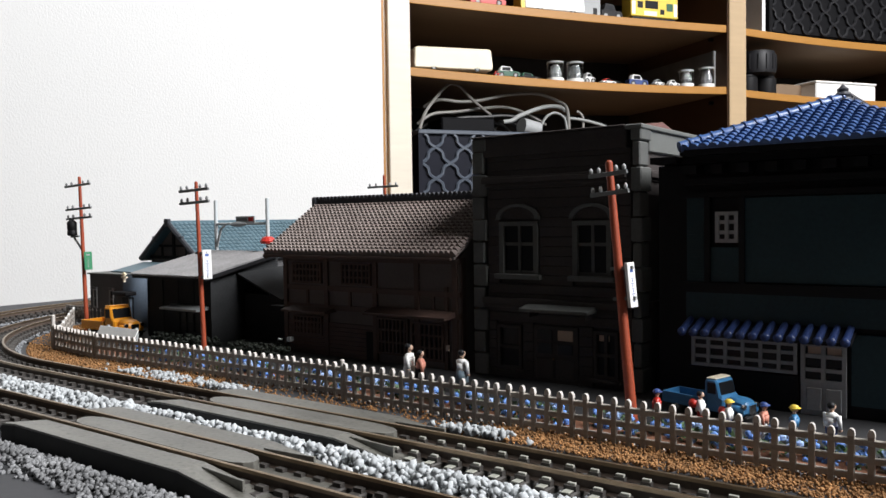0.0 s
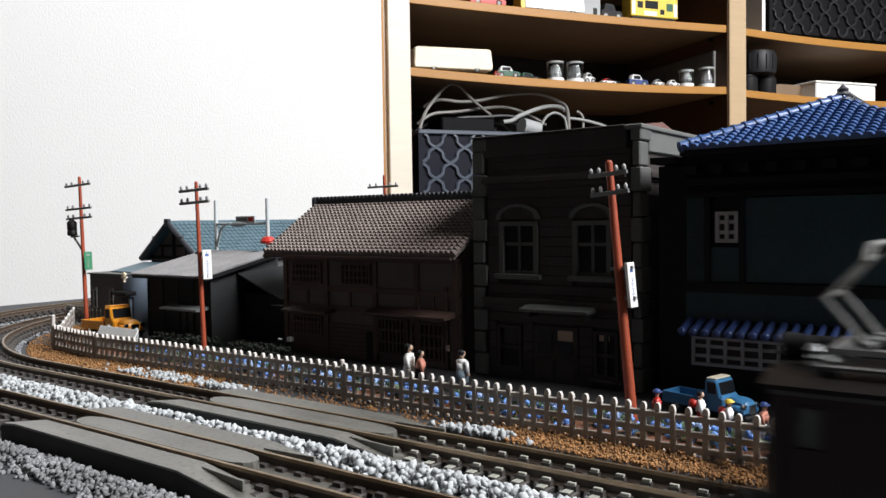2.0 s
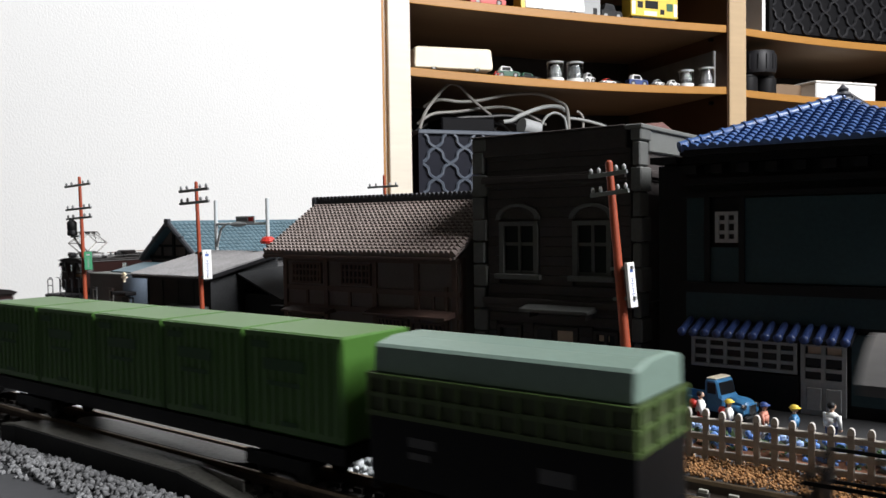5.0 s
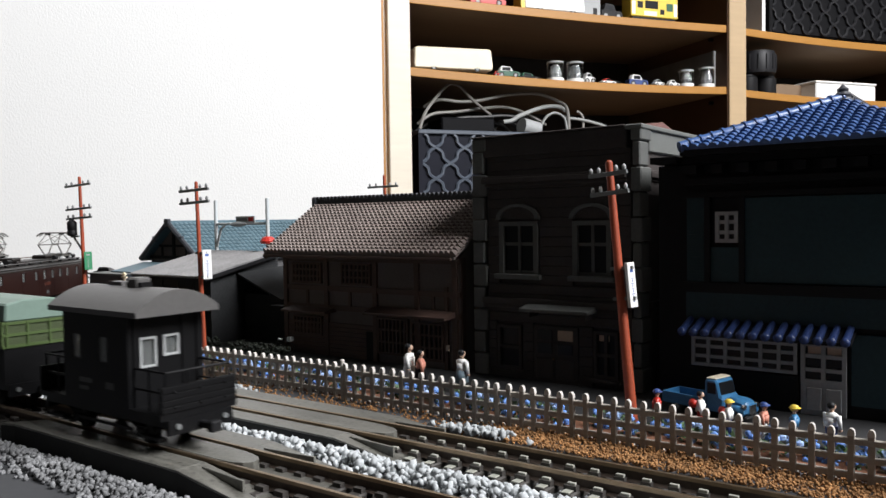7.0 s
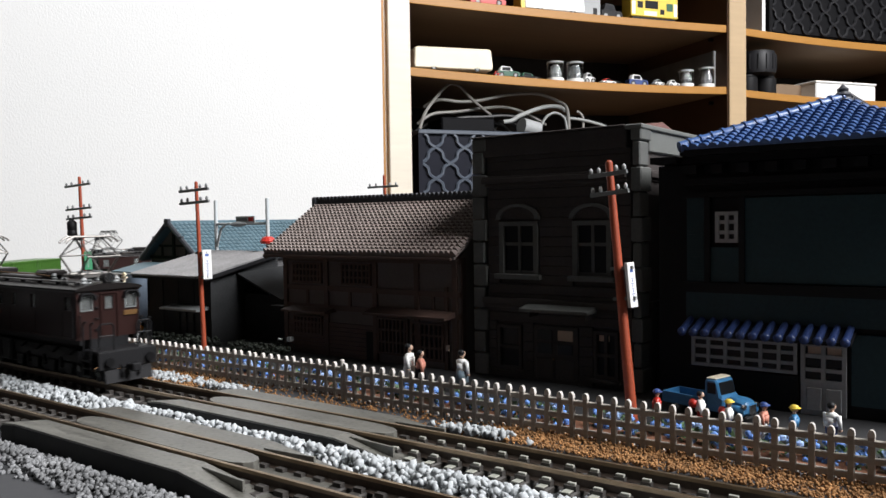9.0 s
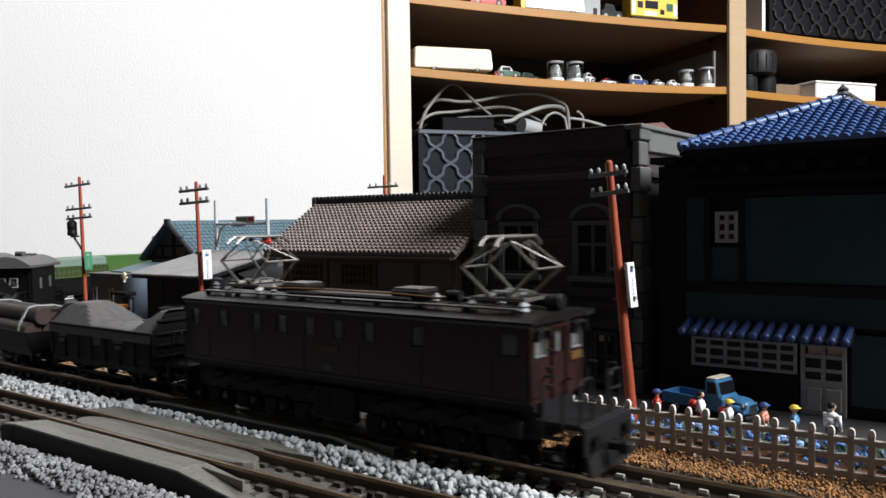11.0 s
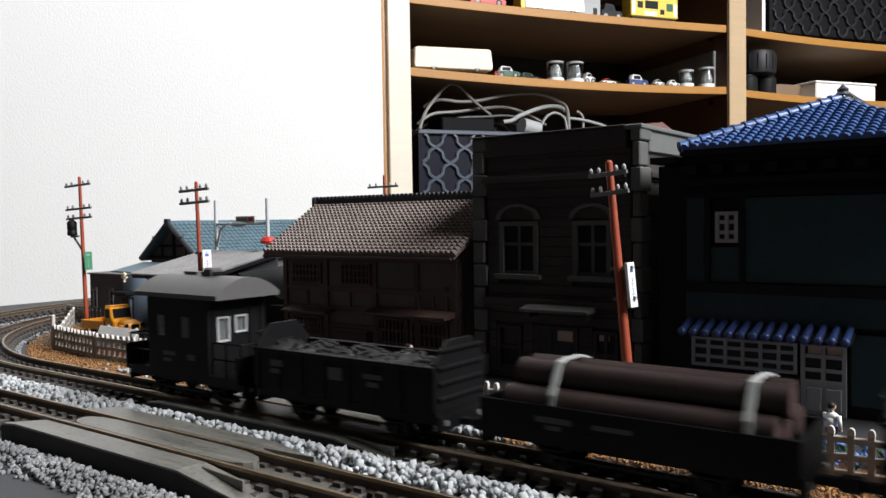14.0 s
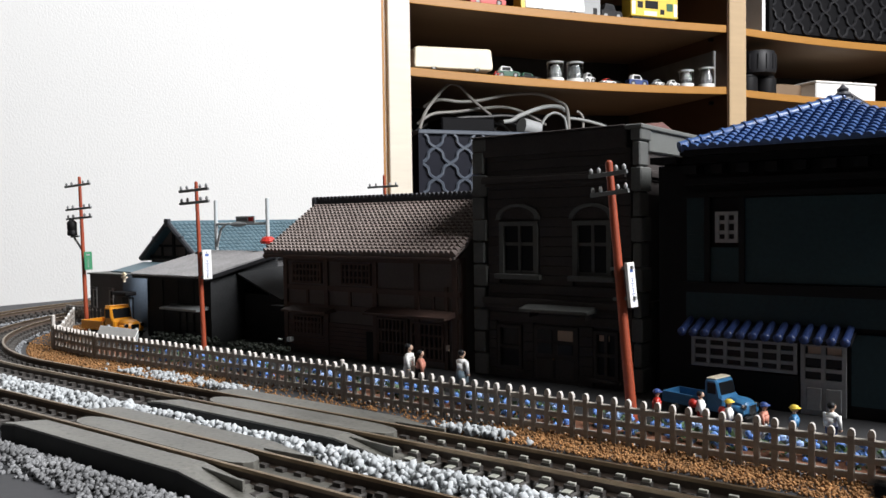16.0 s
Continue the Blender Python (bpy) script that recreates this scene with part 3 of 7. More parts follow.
    prism(bm, [(y0 + 0.5, 24.6), (y0 - 7.0, 23.4), (y0 - 7.0, 22.4), (y0 + 0.5, 22.4)], "x", -123.6, -101.2, 0.15)
    c = part("canopy", bm, M_QUOIN, t, "grey door canopy")
    for a in (-121.8, -103.6):
        boxes("bracket", [(a, a + 0.8, y0 - 5, y0, 20.6, 22.4)], M_GREYFACADE, c)


stone_building()


# ---- brown timber house ----
def timber_house():
    t = thing("timber_house", "dark brown two-storey timber town house with tiled roof", "house")
    x0, x1, y0, y1 = -231.5, -149.5, 210.0, 255.0
    boxes("wall", [(x0, x1, y0, y1, 0.8, 37.5)], M_PLASTER, t)
    # visible timber frame
    for x in (x0 - 0.3, -210.2, -186.6, -185.0 + 17.0, -152.3):
        boxes("post", [(x, x + 1.9, y0 - 0.9, y0 + 0.3, 0.8, 37.5)], M_BROWNWALL, t)
    boxes("post", [(x1 - 1, x1 + 0.5, y0 + 0.4, y0 + 2.5, 0.8, 37.5)], M_BROWNWALL, t)
    boxes("corner_post", [(-155.6, -154.2, y0 - 0.8, y0, 0.8, 28)], M_BROWNWALL, t)
    for z in (35.4, 24.6, 17.6):
        boxes("beam", [(x0 - 0.3, x1 + 0.4, y0 - 0.7, y0 + 0.2, z, z + 1.9)], M_BROWNWALL, t)
    for x in (-198.5, -161.0, -220.0):
        boxes("stud", [(x, x + 1.2, y0 - 0.5, y0 + 0.2, 17.6, 26)], M_BROWNWALL, t)
    # boarded lower wall
    for i in range(8):
        boxes("clapboard", [(x0, -186.8, y0 - 0.55, y0 + 0.1, 0.8 + i * 1.55, 2.25 + i * 1.55)], M_BROWNWALL, t, bev=0.1)
    # latticed windows
    for xa, xb, za, zb, n in ((-226.8, -211.6, 27.2, 34.8, 8), (-201.4, -187.4, 27.2, 35.0, 7), (-226.6, -211.6, 7.8, 15.0, 8), (-184.4, -170.8, 3.8, 16.5, 8), (-169.6, -156, 3.2, 15.8, 7)):
        lattice(t, xa, xb, za, zb, y0 - 1.1, n, 3, 0.7, M_BROWNWALL, 0.9, M_DARKWIN)
    bm = bmesh.new()
    prism(bm, [(y0, 18.6), (y0 - 6, 17.4), (y0 - 6, 16.7), (y0, 17.0)], "x", -228, -205)
    part("eave_board", bm, M_BROWNWALL, t)
    bm = bmesh.new()
    prism(bm, [(y0, 20.2), (y0 - 7, 18.6), (y0 - 7, 17.8), (y0, 18.2)], "x", -186, -151)
    part("eave_board", bm, M_BROWNWALL, t)
    boxes("meter_box", [(-154.6, -153.6, y0 - 1.3, y0 - 0.7, 7.2, 9.0)], M_LITWIN, t)
    # left lean-to window hood
    boxes("door", [(-190, -186.5, y0 - 0.6, y0, 0.8, 11)], M_DARKTIMBER, t)
    # roof: front and back slopes
    ex0, ex1, ey, ez, ry, rz = -234.6, -147.0, 203.0, 38.2, 231.0, 55.7
    slab_roof(t, "roof", [(ex0, ey, ez), (ex1, ey, ez), (ex1, ry, rz), (ex0, ry, rz)], 1.1, M_BROWNTILE)
    slab_roof(t, "roof", [(ex0, ry, rz), (ex1, ry, rz), (ex1, 271, 33.0), (ex0, 271, 33.0)], 1.1, M_BROWNTILE)
    v = Vector((0, ry - ey, rz - ez))
    tile_field(t, (ex0, ey - 0.6, ez + 0.15), (1, 0, 0), v, 44, 17, 2.02, v.length / 17, 1.5, M_BROWNTILE, limit=300)
    # gable ends
    for x in (x0, x1 - 0.4):
        bm = bmesh.new()
        prism(bm, [(y0, 37.4), (y1, 37.4), (231, 54.0)], "x", x, x + 0.4)
        part("gable", bm, M_PLASTER, t)
    boxes("ridge", [(-233.5, ex1, ry - 1.6, ry + 1.6, rz - 1.0, rz + 3.2)], M_RIDGE, t, "dark built-up ridge", 0.3)
    rd = None
    for i in range(43):
        bm = bmesh.new()
        x = -233.0 + i * 2.0
        rod(bm, (x, ry - 1.9, rz + 3.4), (x, ry + 1.9, rz + 3.4), 0.85, n=6)
        if rd is None:
            rd = part("ridge_tile", bm, M_RIDGE, t)
        else:
            bm.free()
            again(rd, "ridge_tile", (i * 2.0, 0, 0), t)
    boxes("ridge_end", [(-236.2, -233.4, ry - 2.4, ry + 2.4, rz - 3.4, rz + 4.2)], M_RIDGE, t, bev=0.6)
    boxes("barge_board", [(ex0 - 0.2, ex0 + 0.9, ey - 0.6, ey + 0.4, ez - 1.9, ez + 0.2)], M_BROWNWALL, t)
    boxes("gutter", [(ex0, ex1, ey - 1.6, ey - 0.5, ez - 1.3, ez - 0.2)], M_BROWNWALL, t, bev=0.3)


timber_house()


# ---- shop house with blue tiled roof ----
def blue_house():
    t = thing("shop_house", "dark two-storey shop house with bright blue tiled hip roof", "house")
    x0, x1, y0, y1 = -75.5, -10.5, 210.0, 275.0
    boxes("wall", [(x0 + 0.5, x1, y0 + 1, y1, 0.8, 66)], M_DARKTIMBER, t)
    boxes("upper_panel", [(-60.4, x1, y0 - 0.2, y0 + 1, 32.8, 54.2)], M_TEAL, t, "dark teal wall panel")
    # louvred shutter
    s = boxes("shutter", [(x0 + 0.2, -70.4, y0 - 0.1, y0 + 1, 32.4, 54.6)], M_TEAL, t, "dark teal slatted shutter")
    for i in range(26):
        boxes("slat", [(x0 + 0.4, -70.6, y0 - 0.5, y0 - 0.1, 32.8 + i * 0.83, 33.3 + i * 0.83)], M_TEAL, s)
    # black wing wall that closes the gap to the neighbour
    boxes("wing_wall", [(x0 - 8.6, x0 + 0.4, y0 + 2.6, y1, 0.8, 63.5)], M_DARKTIMBER, t, bev=0.2)
    boxes("side_eave", [(x0 - 7.6, x0 - 0.5, y0 - 6.0, y1, 63.6, 65.4)], M_DARKTIMBER, t, bev=0.2)
    for x in (-70.4, -61.6):
        boxes("post", [(x, x + 1.4, y0 - 0.9, y0 + 1, 30, 55)], M_DARKTIMBER, t)
    boxes("lower_panel", [(-69, -61.7, y0 - 0.1, y0 + 1, 32.6, 41.6)], M_TEAL, t)
    for z0, z1, out in ((54.6, 56.0, 0.9), (58.0, 59.6, 1.2), (29.8, 32.4, 1.4), (63.4, 66.0, 1.6)):
        boxes("beam", [(x0 - 0.4, x1, y0 - out, y0 + 1, z0, z1)], M_DARKTIMBER, t)
    for i in range(10):
        boxes("rafter_end", [(-74 + i * 6.6, -71.2 + i * 6.6, y0 - 4.6, y0 + 1, 60.6, 62.8)], M_DARKTIMBER, t)
    boxes("fascia_panel", [(x0, x1, y0 - 0.3, y0 + 1, 22.6, 29.7)], M_TEAL, t)
    boxes("dado", [(x0, -47.4, y0 - 0.2, y0 + 1, 0.8, 9.8)], M_DARKTIMBER, t)
    boxes("wall_panel", [(-35.6, x1, y0 - 0.2, y0 + 1, 4, 21)], M_TEAL, t)
    w = lattice(t, -67.6, -61.8, 42.8, 50.8, y0 - 0.8, 2, 3, 0.95, M_LATTICE, 0.9, M_DARKWIN)
    w["label"] = "small grey six-pane window"
    w = lattice(t, -73.9, -47.6, 10.4, 18.2, y0 - 0.9, 6, 3, 0.85, M_LATTICE, 0.9, M_DARKWIN)
    w["label"] = "grey latticed shop window"
    d = boxes("door", [(-46.8, -36.6, y0 - 0.7, y0 + 0.6, 0.9, 8.6)], M_LATTICE, t, "grey panelled shop door")
    lattice(d, -46.8, -36.6, 8.6, 18.6, y0 - 0.9, 2, 3, 0.95, M_LATTICE, 1.0, M_DARKWIN)
    for a in (-45.4, -41.0):
        boxes("door_panel", [(a, a + 3.4, y0 - 1.0, y0 - 0.7, 2.0, 7.6)], M_LATTICE, d, bev=0.15)
        # pale sheet added behind the top panes to make them look lit
        boxes("backing", [(a + 0.1, a + 3.2, y0 + 0.02, y0 + 0.08, 15.7, 18.2)], M_LITWIN, d)
    # awning of blue tiles over the shop front
    a = slab_roof(t, "awning", [(-75.5, 203.0, 19.8), (-34.6, 203.0, 19.8), (-34.6, 210.5, 22.3), (-75.5, 210.5, 22.3)], 0.9, M_DARKTIMBER)
    for i in range(14):
        bm = bmesh.new()
        x = -74.2 + i * 2.96
        rod(bm, (x, 202.8, 20.0), (x, 210, 22.5), 0.95, 0.85, n=10)
        ball(bm, (x, 202.8, 20.0), 1.15, 0.9, 1.15, 10, 6)
        part("awning_tile", bm, M_AWNING, a, smooth=True)
    # hip roof
    ez, k, rise = 66.8, 32.5, 12.6
    xa, xb, ya = -75.0, -10.0, 204.0
    boxes("eave", [(xa, xb, ya, y1 + 6, ez - 1.4, ez)], M_DARKTIMBER, t)
    bm = bmesh.new()
    c = [bm.verts.new(p) for p in ((xa, ya, ez), (xb, ya, ez), (xb, y1 + 6, ez), (xa, y1 + 6, ez))]
    p, q = bm.verts.new(((xa + xb) / 2, ya + k, ez + rise)), bm.verts.new(((xa + xb) / 2, y1, ez + rise))
    for f in ((c[0], c[1], p), (c[1], c[2], q, p), (c[2], c[3], q), (c[3], c[0], p, q)):
        bm.faces.new(f)
    part("roof", bm, M_BLUETILE, t)
    pv, pu = math.hypot(k, rise) / 14, 2.5
    n = int((xb - xa) / pu)
    tile_field(t, (xa, ya - 0.5, ez + 0.2), (1, 0, 0), (0, k, rise), n, 14, pu, pv, 0.9, M_BLUETILE,
               keep=lambda i, j: abs((i + 0.5) * pu - (xb - xa) / 2) < (xb - xa) / 2 - (j + 0.5) * k / 14 + 0.4, limit=300)
    # hip ridge of rolled tiles
    a, b = Vector((xa, ya, ez + 0.8)), Vector(((xa + xb) / 2, ya + k, ez + rise + 1.2))
    for i in range(15):
        bm = bmesh.new()
        u0, u1 = a.lerp(b, i / 15), a.lerp(b, (i + 0.92) / 15)
        rod(bm, u0, u1, 1.5, 1.35, n=10)
        rod(bm, u1 - (u1 - u0) * 0.12, u1 + (u1 - u0) * 0.08, 1.75, 1.75, n=10)
        part("hip_tile", bm, M_BLUETILE, t, smooth=True)
    for i in range(12):
        bm = bmesh.new()
        y = ya + k + 3 + i * 3.1
        rod(bm, ((xa + xb) / 2, y, ez + rise + 1.6), ((xa + xb) / 2, y + 2.85, ez + rise + 1.6), 2.0, 1.9, n=10)
        part("ridge_tile", bm, M_RIDGE, t, smooth=True)
    bm = bmesh.new()
    lathe(bm, ((xa + xb) / 2, ya + k + 0.5, ez + rise - 0.5), [(2.4, 0), (2.7, 1.0), (2.0, 1.9), (2.2, 2.6), (1.4, 3.4), (1.5, 4.1), (0.6, 4.9), (0.2, 5.5)], 10)
    part("finial", bm, M_RIDGE, t, "dark roof finial", smooth=True)


blue_house()


# ---- tin-roofed shed ----
def shed():
    t = thing("shed", "dark boarded shed with sloping corrugated tin roof", "shed")
    boxes("wall", [(-314.5, -270.5, 205, 235, 0.8, 28.2)], M_SHEDWALL, t)
    bm = bmesh.new()
    prism(bm, [(205, 28.2), (235, 28.2), (235, 34.6)], "x", -314.5, -270.5)
    part("gable", bm, M_SHEDWALL, t)
    for i in range(5):
        boxes("batten", [(-314.5 + i * 10.8, -313.9 + i * 10.8, 204.6, 205, 0.8, 27)], M_SHEDWALL, t)
    boxes("corner_board", [(-271.2, -270.0, 204.5, 206, 0.8, 28)], M_SHEDWALL, t)
    # corrugated sheet, ridges running up the slope
    bm = bmesh.new()
    a, b = Vector((0, 200, 28.6)), Vector((0, 240, 37.2))
    n = 104
    rows = []
    for v in (a, b):
        rows.append([bm.verts.new((-320 + i * 0.5, v.y, v.z + 0.28 * math.cos(i * math.pi / 2))) for i in range(n + 1)])
    low = [[bm.verts.new((q.co.x, q.co.y, q.co.z - 0.7)) for q in r] for r in rows]
    for i in range(n):
        bm.faces.new((rows[0][i], rows[0][i + 1], rows[1][i + 1], rows[1][i]))
        bm.faces.new((low[0][i + 1], low[0][i], low[1][i], low[1][i + 1]))
        bm.faces.new((rows[0][i + 1], rows[0][i], low[0][i], low[0][i + 1]))
    bm.faces.new((rows[0][n], low[0][n], low[1][n], rows[1][n]))
    part("roof", bm, M_TIN, t, "grey corrugated tin roof")
    boxes("fascia", [(-319.6, -268.4, 200.6, 201.2, 26.6, 28.2)], M_DARKTIMBER, t)
    slab_roof(t, "verge_board", [(-268.6, 200.5, 28.3), (-268.0, 200.5, 28.3), (-268.0, 240, 36.8), (-268.6, 240, 36.8)], 1.6, M_DARKTIMBER)
    bm = bmesh.new()
    prism(bm, [(205, 16), (198.6, 15.0), (198.6, 14.2), (205, 14.6)], "x", -297, -272)
    part("window_hood", bm, M_GREYMETAL, t)
    lattice(t, -292, -277, 3.6, 13.4, 204.2, 3, 2, 0.7, M_SHEDWALL, 0.7, M_DARKWIN)
    # lean-to on the right side
    l = boxes("lean_to", [(-270.3, -246, 222, 246, 0.8, 20)], M_SHEDWALL, t)
    slab_roof(l, "lean_to_roof", [(-270.3, 218, 29.0), (-270.3, 248, 31.0), (-243, 248, 20.5), (-243, 218, 19.0)][::-1], 0.8, M_SHEDWALL)
    boxes("rear_wall", [(-270.2, -240, 248.2, 250.5, 0.8, 37)], M_SHEDWALL, l)
    boxes("rear_post", [(-275, -270.6, 235.1, 241, 0.8, 35.4)], M_SHEDWALL, t)
    boxes("chute", [(-246, -239, 214, 219, 15, 17)], M_DARKTIMBER, l)


shed()


# ---- tiled house behind the shed ----
def slate_house():
    t = thing("gabled_house", "half-timbered house with dusty blue tiled gable roof", "house")
    xm, w, y0, y1 = -349.0, 20.0, 243.0, 322.0
    ez, rz, over = 32.0, 50.4, 4.0
    boxes("wall", [(xm - w, xm + w, y0, y1, 0.8, 33)], M_STATION, t)
    bm = bmesh.new()
    prism(bm, [(xm - w, 33), (xm + w, 33), (xm, 48.4)], "y", y0, y0 + 0.6)
    part("gable", bm, M_PLASTER, t, "pale plastered gable")
    boxes("beam", [(xm - w, xm + w, y0 - 0.7, y0, 32.4, 34.0)], M_DARKTIMBER, t)
    boxes("beam", [(xm - 12, xm + 12, y0 - 0.6, y0, 38.4, 39.6)], M_DARKTIMBER, t)
    boxes("post", [(xm - 0.8, xm + 0.8, y0 - 0.8, y0, 34, 47)], M_DARKTIMBER, t)
    for x in (xm - 10.5, xm + 9.5):
        boxes("post", [(x, x + 1.1, y0 - 0.5, y0, 34, 39)], M_DARKTIMBER, t)
    ya, yb = y0 - 4, y1 + 4
    slab_roof(t, "roof", [(xm + w + over, ya, ez), (xm + w + over, yb, ez), (xm, yb, rz), (xm, ya, rz)], 1.0, M_BLUETILE2)
    slab_roof(t, "roof", [(xm, ya, rz), (xm, yb, rz), (xm - w - over, yb, ez), (xm - w - over, ya, ez)], 1.0, M_BLUETILE2)
    v = Vector((-w - over, 0, rz - ez))
    tile_field(t, (xm + w + over + 0.3, ya, ez + 0.1), (0, 1, 0), v, 31, 11, 2.8, v.length / 11, 0.8, M_BLUETILE2, limit=200)
    boxes("ridge", [(xm - 1.2, xm + 1.2, ya + 1, yb, rz - 0.6, rz + 1.3)], M_BLUETILE2, t, bev=0.3)
    boxes("ridge_end", [(xm - 1.9, xm + 1.9, ya - 0.8, ya + 1.2, rz - 2, rz + 2.2)], M_RIDGE, t, bev=0.4)
    for s in (-1, 1):
        bm = bmesh.new()
        rod(bm, (xm, ya + 0.4, rz + 0.4), (xm + s * (w + over), ya + 0.4, ez + 0.4), 1.2, n=8)
        part("verge_tile", bm, M_RIDGE, t)
        boxes("verge_end", [(xm + s * 11 - 1.2, xm + s * 11 + 1.2, ya - 0.6, ya + 1.2, 41.0, 44.0)], M_RIDGE, t, bev=0.3)


slate_house()


# ---- small flat-roofed station block ----
def station():
    t = thing("station_block", "small flat-roofed grey block with blue rounded corner", "building")
    boxes("wall", [(-381, -352, 216, 236, 0.8, 25.6)], M_STATION, t)
    bm = bmesh.new()
    pts = [(-352, 216.0), (-347, 216.4), (-343.6, 218.0), (-342, 221), (-342, 236), (-352, 236)]
    prism(bm, pts, "z", 0.8, 26.4)
    part("corner_wall", bm, M_STATIONB, t, "blue-grey rounded corner wall", smooth=True)
    boxes("roof", [(-382, -351.5, 215.2, 237, 25.6, 26.4)], M_GREYROOF, t, bev=0.2)
    slab_roof(t, "rear_roof", [(-372, 222, 27.0), (-342, 222, 27.0), (-342, 236.5, 31.0), (-366, 236.5, 31.0)], 0.7, M_BLUETILE2)
    for x in (-377.8, -363.2):
        w = lattice(t, x, x + 3.6, 9.0, 18.6, 215.3, 1, 2, 0.7, M_LATTICE, 0.6, M_DARKWIN)
        boxes("hood", [(x - 0.5, x + 4.1, 214.6, 215.9, 18.6, 19.4)], M_STATION, w)
    boxes("canopy", [(-353.5, -341.5, 210.8, 216.6, 16.6, 18.4)], M_DARKTIMBER, t, bev=0.3)
    d = boxes("entrance", [(-350.8, -344.8, 214.8, 217.0, 0.8, 15.6)], M_DARKWIN, t)
    boxes("door_post", [(-345.2, -344.0, 214.4, 215.6, 0.8, 15.6)], M_STATIONB, d)
    e = boxes("emblem", [(-349.6, -348.8, 214.6, 215.6, 22.6, 27.4), (-351.4, -347.0, 214.7, 215.5, 24.6, 25.3), (-351.0, -347.4, 214.75, 215.45, 26.1, 26.7)], M_CREAM, t, "cream rooftop emblem")


station()


# ---- utility poles ----
def insulators(arm, xs, y, z, material=None):
    for x in xs:
        bm = bmesh.new()
        lathe(bm, (x, y, z), [(0.25, 0), (0.48, 0.3), (0.52, 0.8), (0.36, 1.15), (0.2, 1.4)], 8)
        part("insulator", bm, material or M_LATTICE, arm, "pale ceramic insulator", smooth=True)


def sign_board(parent, x, y, z0, z1, w, board, ink):
    s = boxes("sign", [(-w / 2, w / 2, -0.5, 0.5, z0, z1)], board, parent, "upright advertising board with illegible marks", bev=0.1)
    s.location, s.rotation_euler = Vector((x + w / 2, y, 0)) * MM, (0, 0, radians(72))
    h = z1 - z0
    marks = [(0.78, 0.86, 0.42)] + [(0.64 - 0.115 * i, 0.655 - 0.115 * i, 0.34 + 0.10 * (i % 2)) for i in range(5)] + [(0.575 - 0.115 * i, 0.62 - 0.115 * i, 0.10) for i in range(5)]
    for a, b, f in marks:
        m = w * f / 2
        boxes("mark", [(-m, m, -0.56, -0.5, z0 + a * h, z0 + b * h)], ink, s)
    return s


def pole(at, h, lean, arms, label, thick=1.0, cap=None):
    t = thing("utility_pole", label, "utility pole", "red-brown utility poles", at=at)
    t.rotation_euler = (0, radians(lean), 0)
    bm = bmesh.new()
    rod(bm, (0, 0, 0), (0, 0, h), 1.32 * thick, 0.88 * thick, n=12)
    lathe(bm, (0, 0, h), [(0.88 * thick, 0), (0.7 * thick, 0.4), (0.25 * thick, 0.6)], 12)
    part("shaft", bm, M_POLE, t, smooth=True)
    for z, half, n in arms:
        a = boxes("crossarm", [(-half, half, -1.6, -0.8, z - 0.5, z + 0.5)], M_GREYMETAL, t, bev=0.1)
        xs = [half * f for f in ((-0.86, -0.45, 0.45, 0.86) if n == 4 else (-0.8, -0.4, 0.5, 0.8))]
        insulators(a, xs, -1.2, z + 0.5, cap)
    return t


p3 = pole((-76.6, 177, 0.8), 62.2, -5.2, [(59.4, 4.9, 4), (54.9, 4.9, 4)], "leaning red-brown utility pole with two crossarms and a sign")
for z in (36.6, 29.4):
    boxes("clamp", [(-2.0, 3.6, -0.4, 0.4, z, z + 0.8)], M_GREYMETAL, p3)
sign_board(p3, 1.5, 0, 27.6, 38.2, 2.5, M_WHITE, M_SIGNBLUE)
p2 = pole((-239.4, 178, 0.8), 63.6, -2.2, [(61.0, 8.4, 4), (56.6, 8.4, 4)], "red-brown utility pole with two crossarms and a sign", 0.7, M_GREYMETAL)
for z in (38.2, 29.6):
    boxes("clamp", [(-2.0, 4.4, -0.4, 0.4, z, z + 0.8)], M_GREYMETAL, p2)
sign_board(p2, 2.3, 0, 29.2, 39.6, 3.2, M_WHITE, M_SIGNBLUE)
p1 = pole((-356.6, 200, 0.8), 71.4, -2.2, [(67.8, 11, 4), (56.9, 11, 4), (52.6, 11, 4)], "tall red-brown utility pole with transformer and green sign", 0.78, M_GREYMETAL)
bm = bmesh.new()
lathe(bm, (-5.0, -2, 44.6), [(1.7, 0), (2.2, 0.5), (2.2, 2.2), (2.0, 2.5), (2.2, 2.8), (2.2, 6.0), (1.6, 6.9), (0.9, 7.3)], 10)
tr = part("transformer", bm, M_BLACK, p1, "black pole transformer", smooth=True)
for a in (-6.2, -4.2):
    bm = bmesh.new()
    lathe(bm, (a, -2, 51.4), [(0.6, 0), (0.7, 0.8), (0.4, 1.6)], 8)
    part("bushing", bm, M_BLACK, tr)
bm = bmesh.new()
rod(bm, (-5, -1.6, 44.4), (0, 0, 37), 0.5, n=6)
rod(bm, (-7, -1.6, 44.2), (0, -1.6, 44.2), 0.5, n=6)
part("bracket", bm, M_GREYMETAL, p1)
sg = sign_board(p1, 2.2, 0, 28.4, 36.8, 3.4, M_SIGNGREEN, M_LATTICE)
sg["label"] = "green upright sign"
p0 = pole((-251.0, 292, 0.8), 70.6, -0.5, [(65.4, 9.5, 4)], "brown utility pole behind the houses", 0.8)


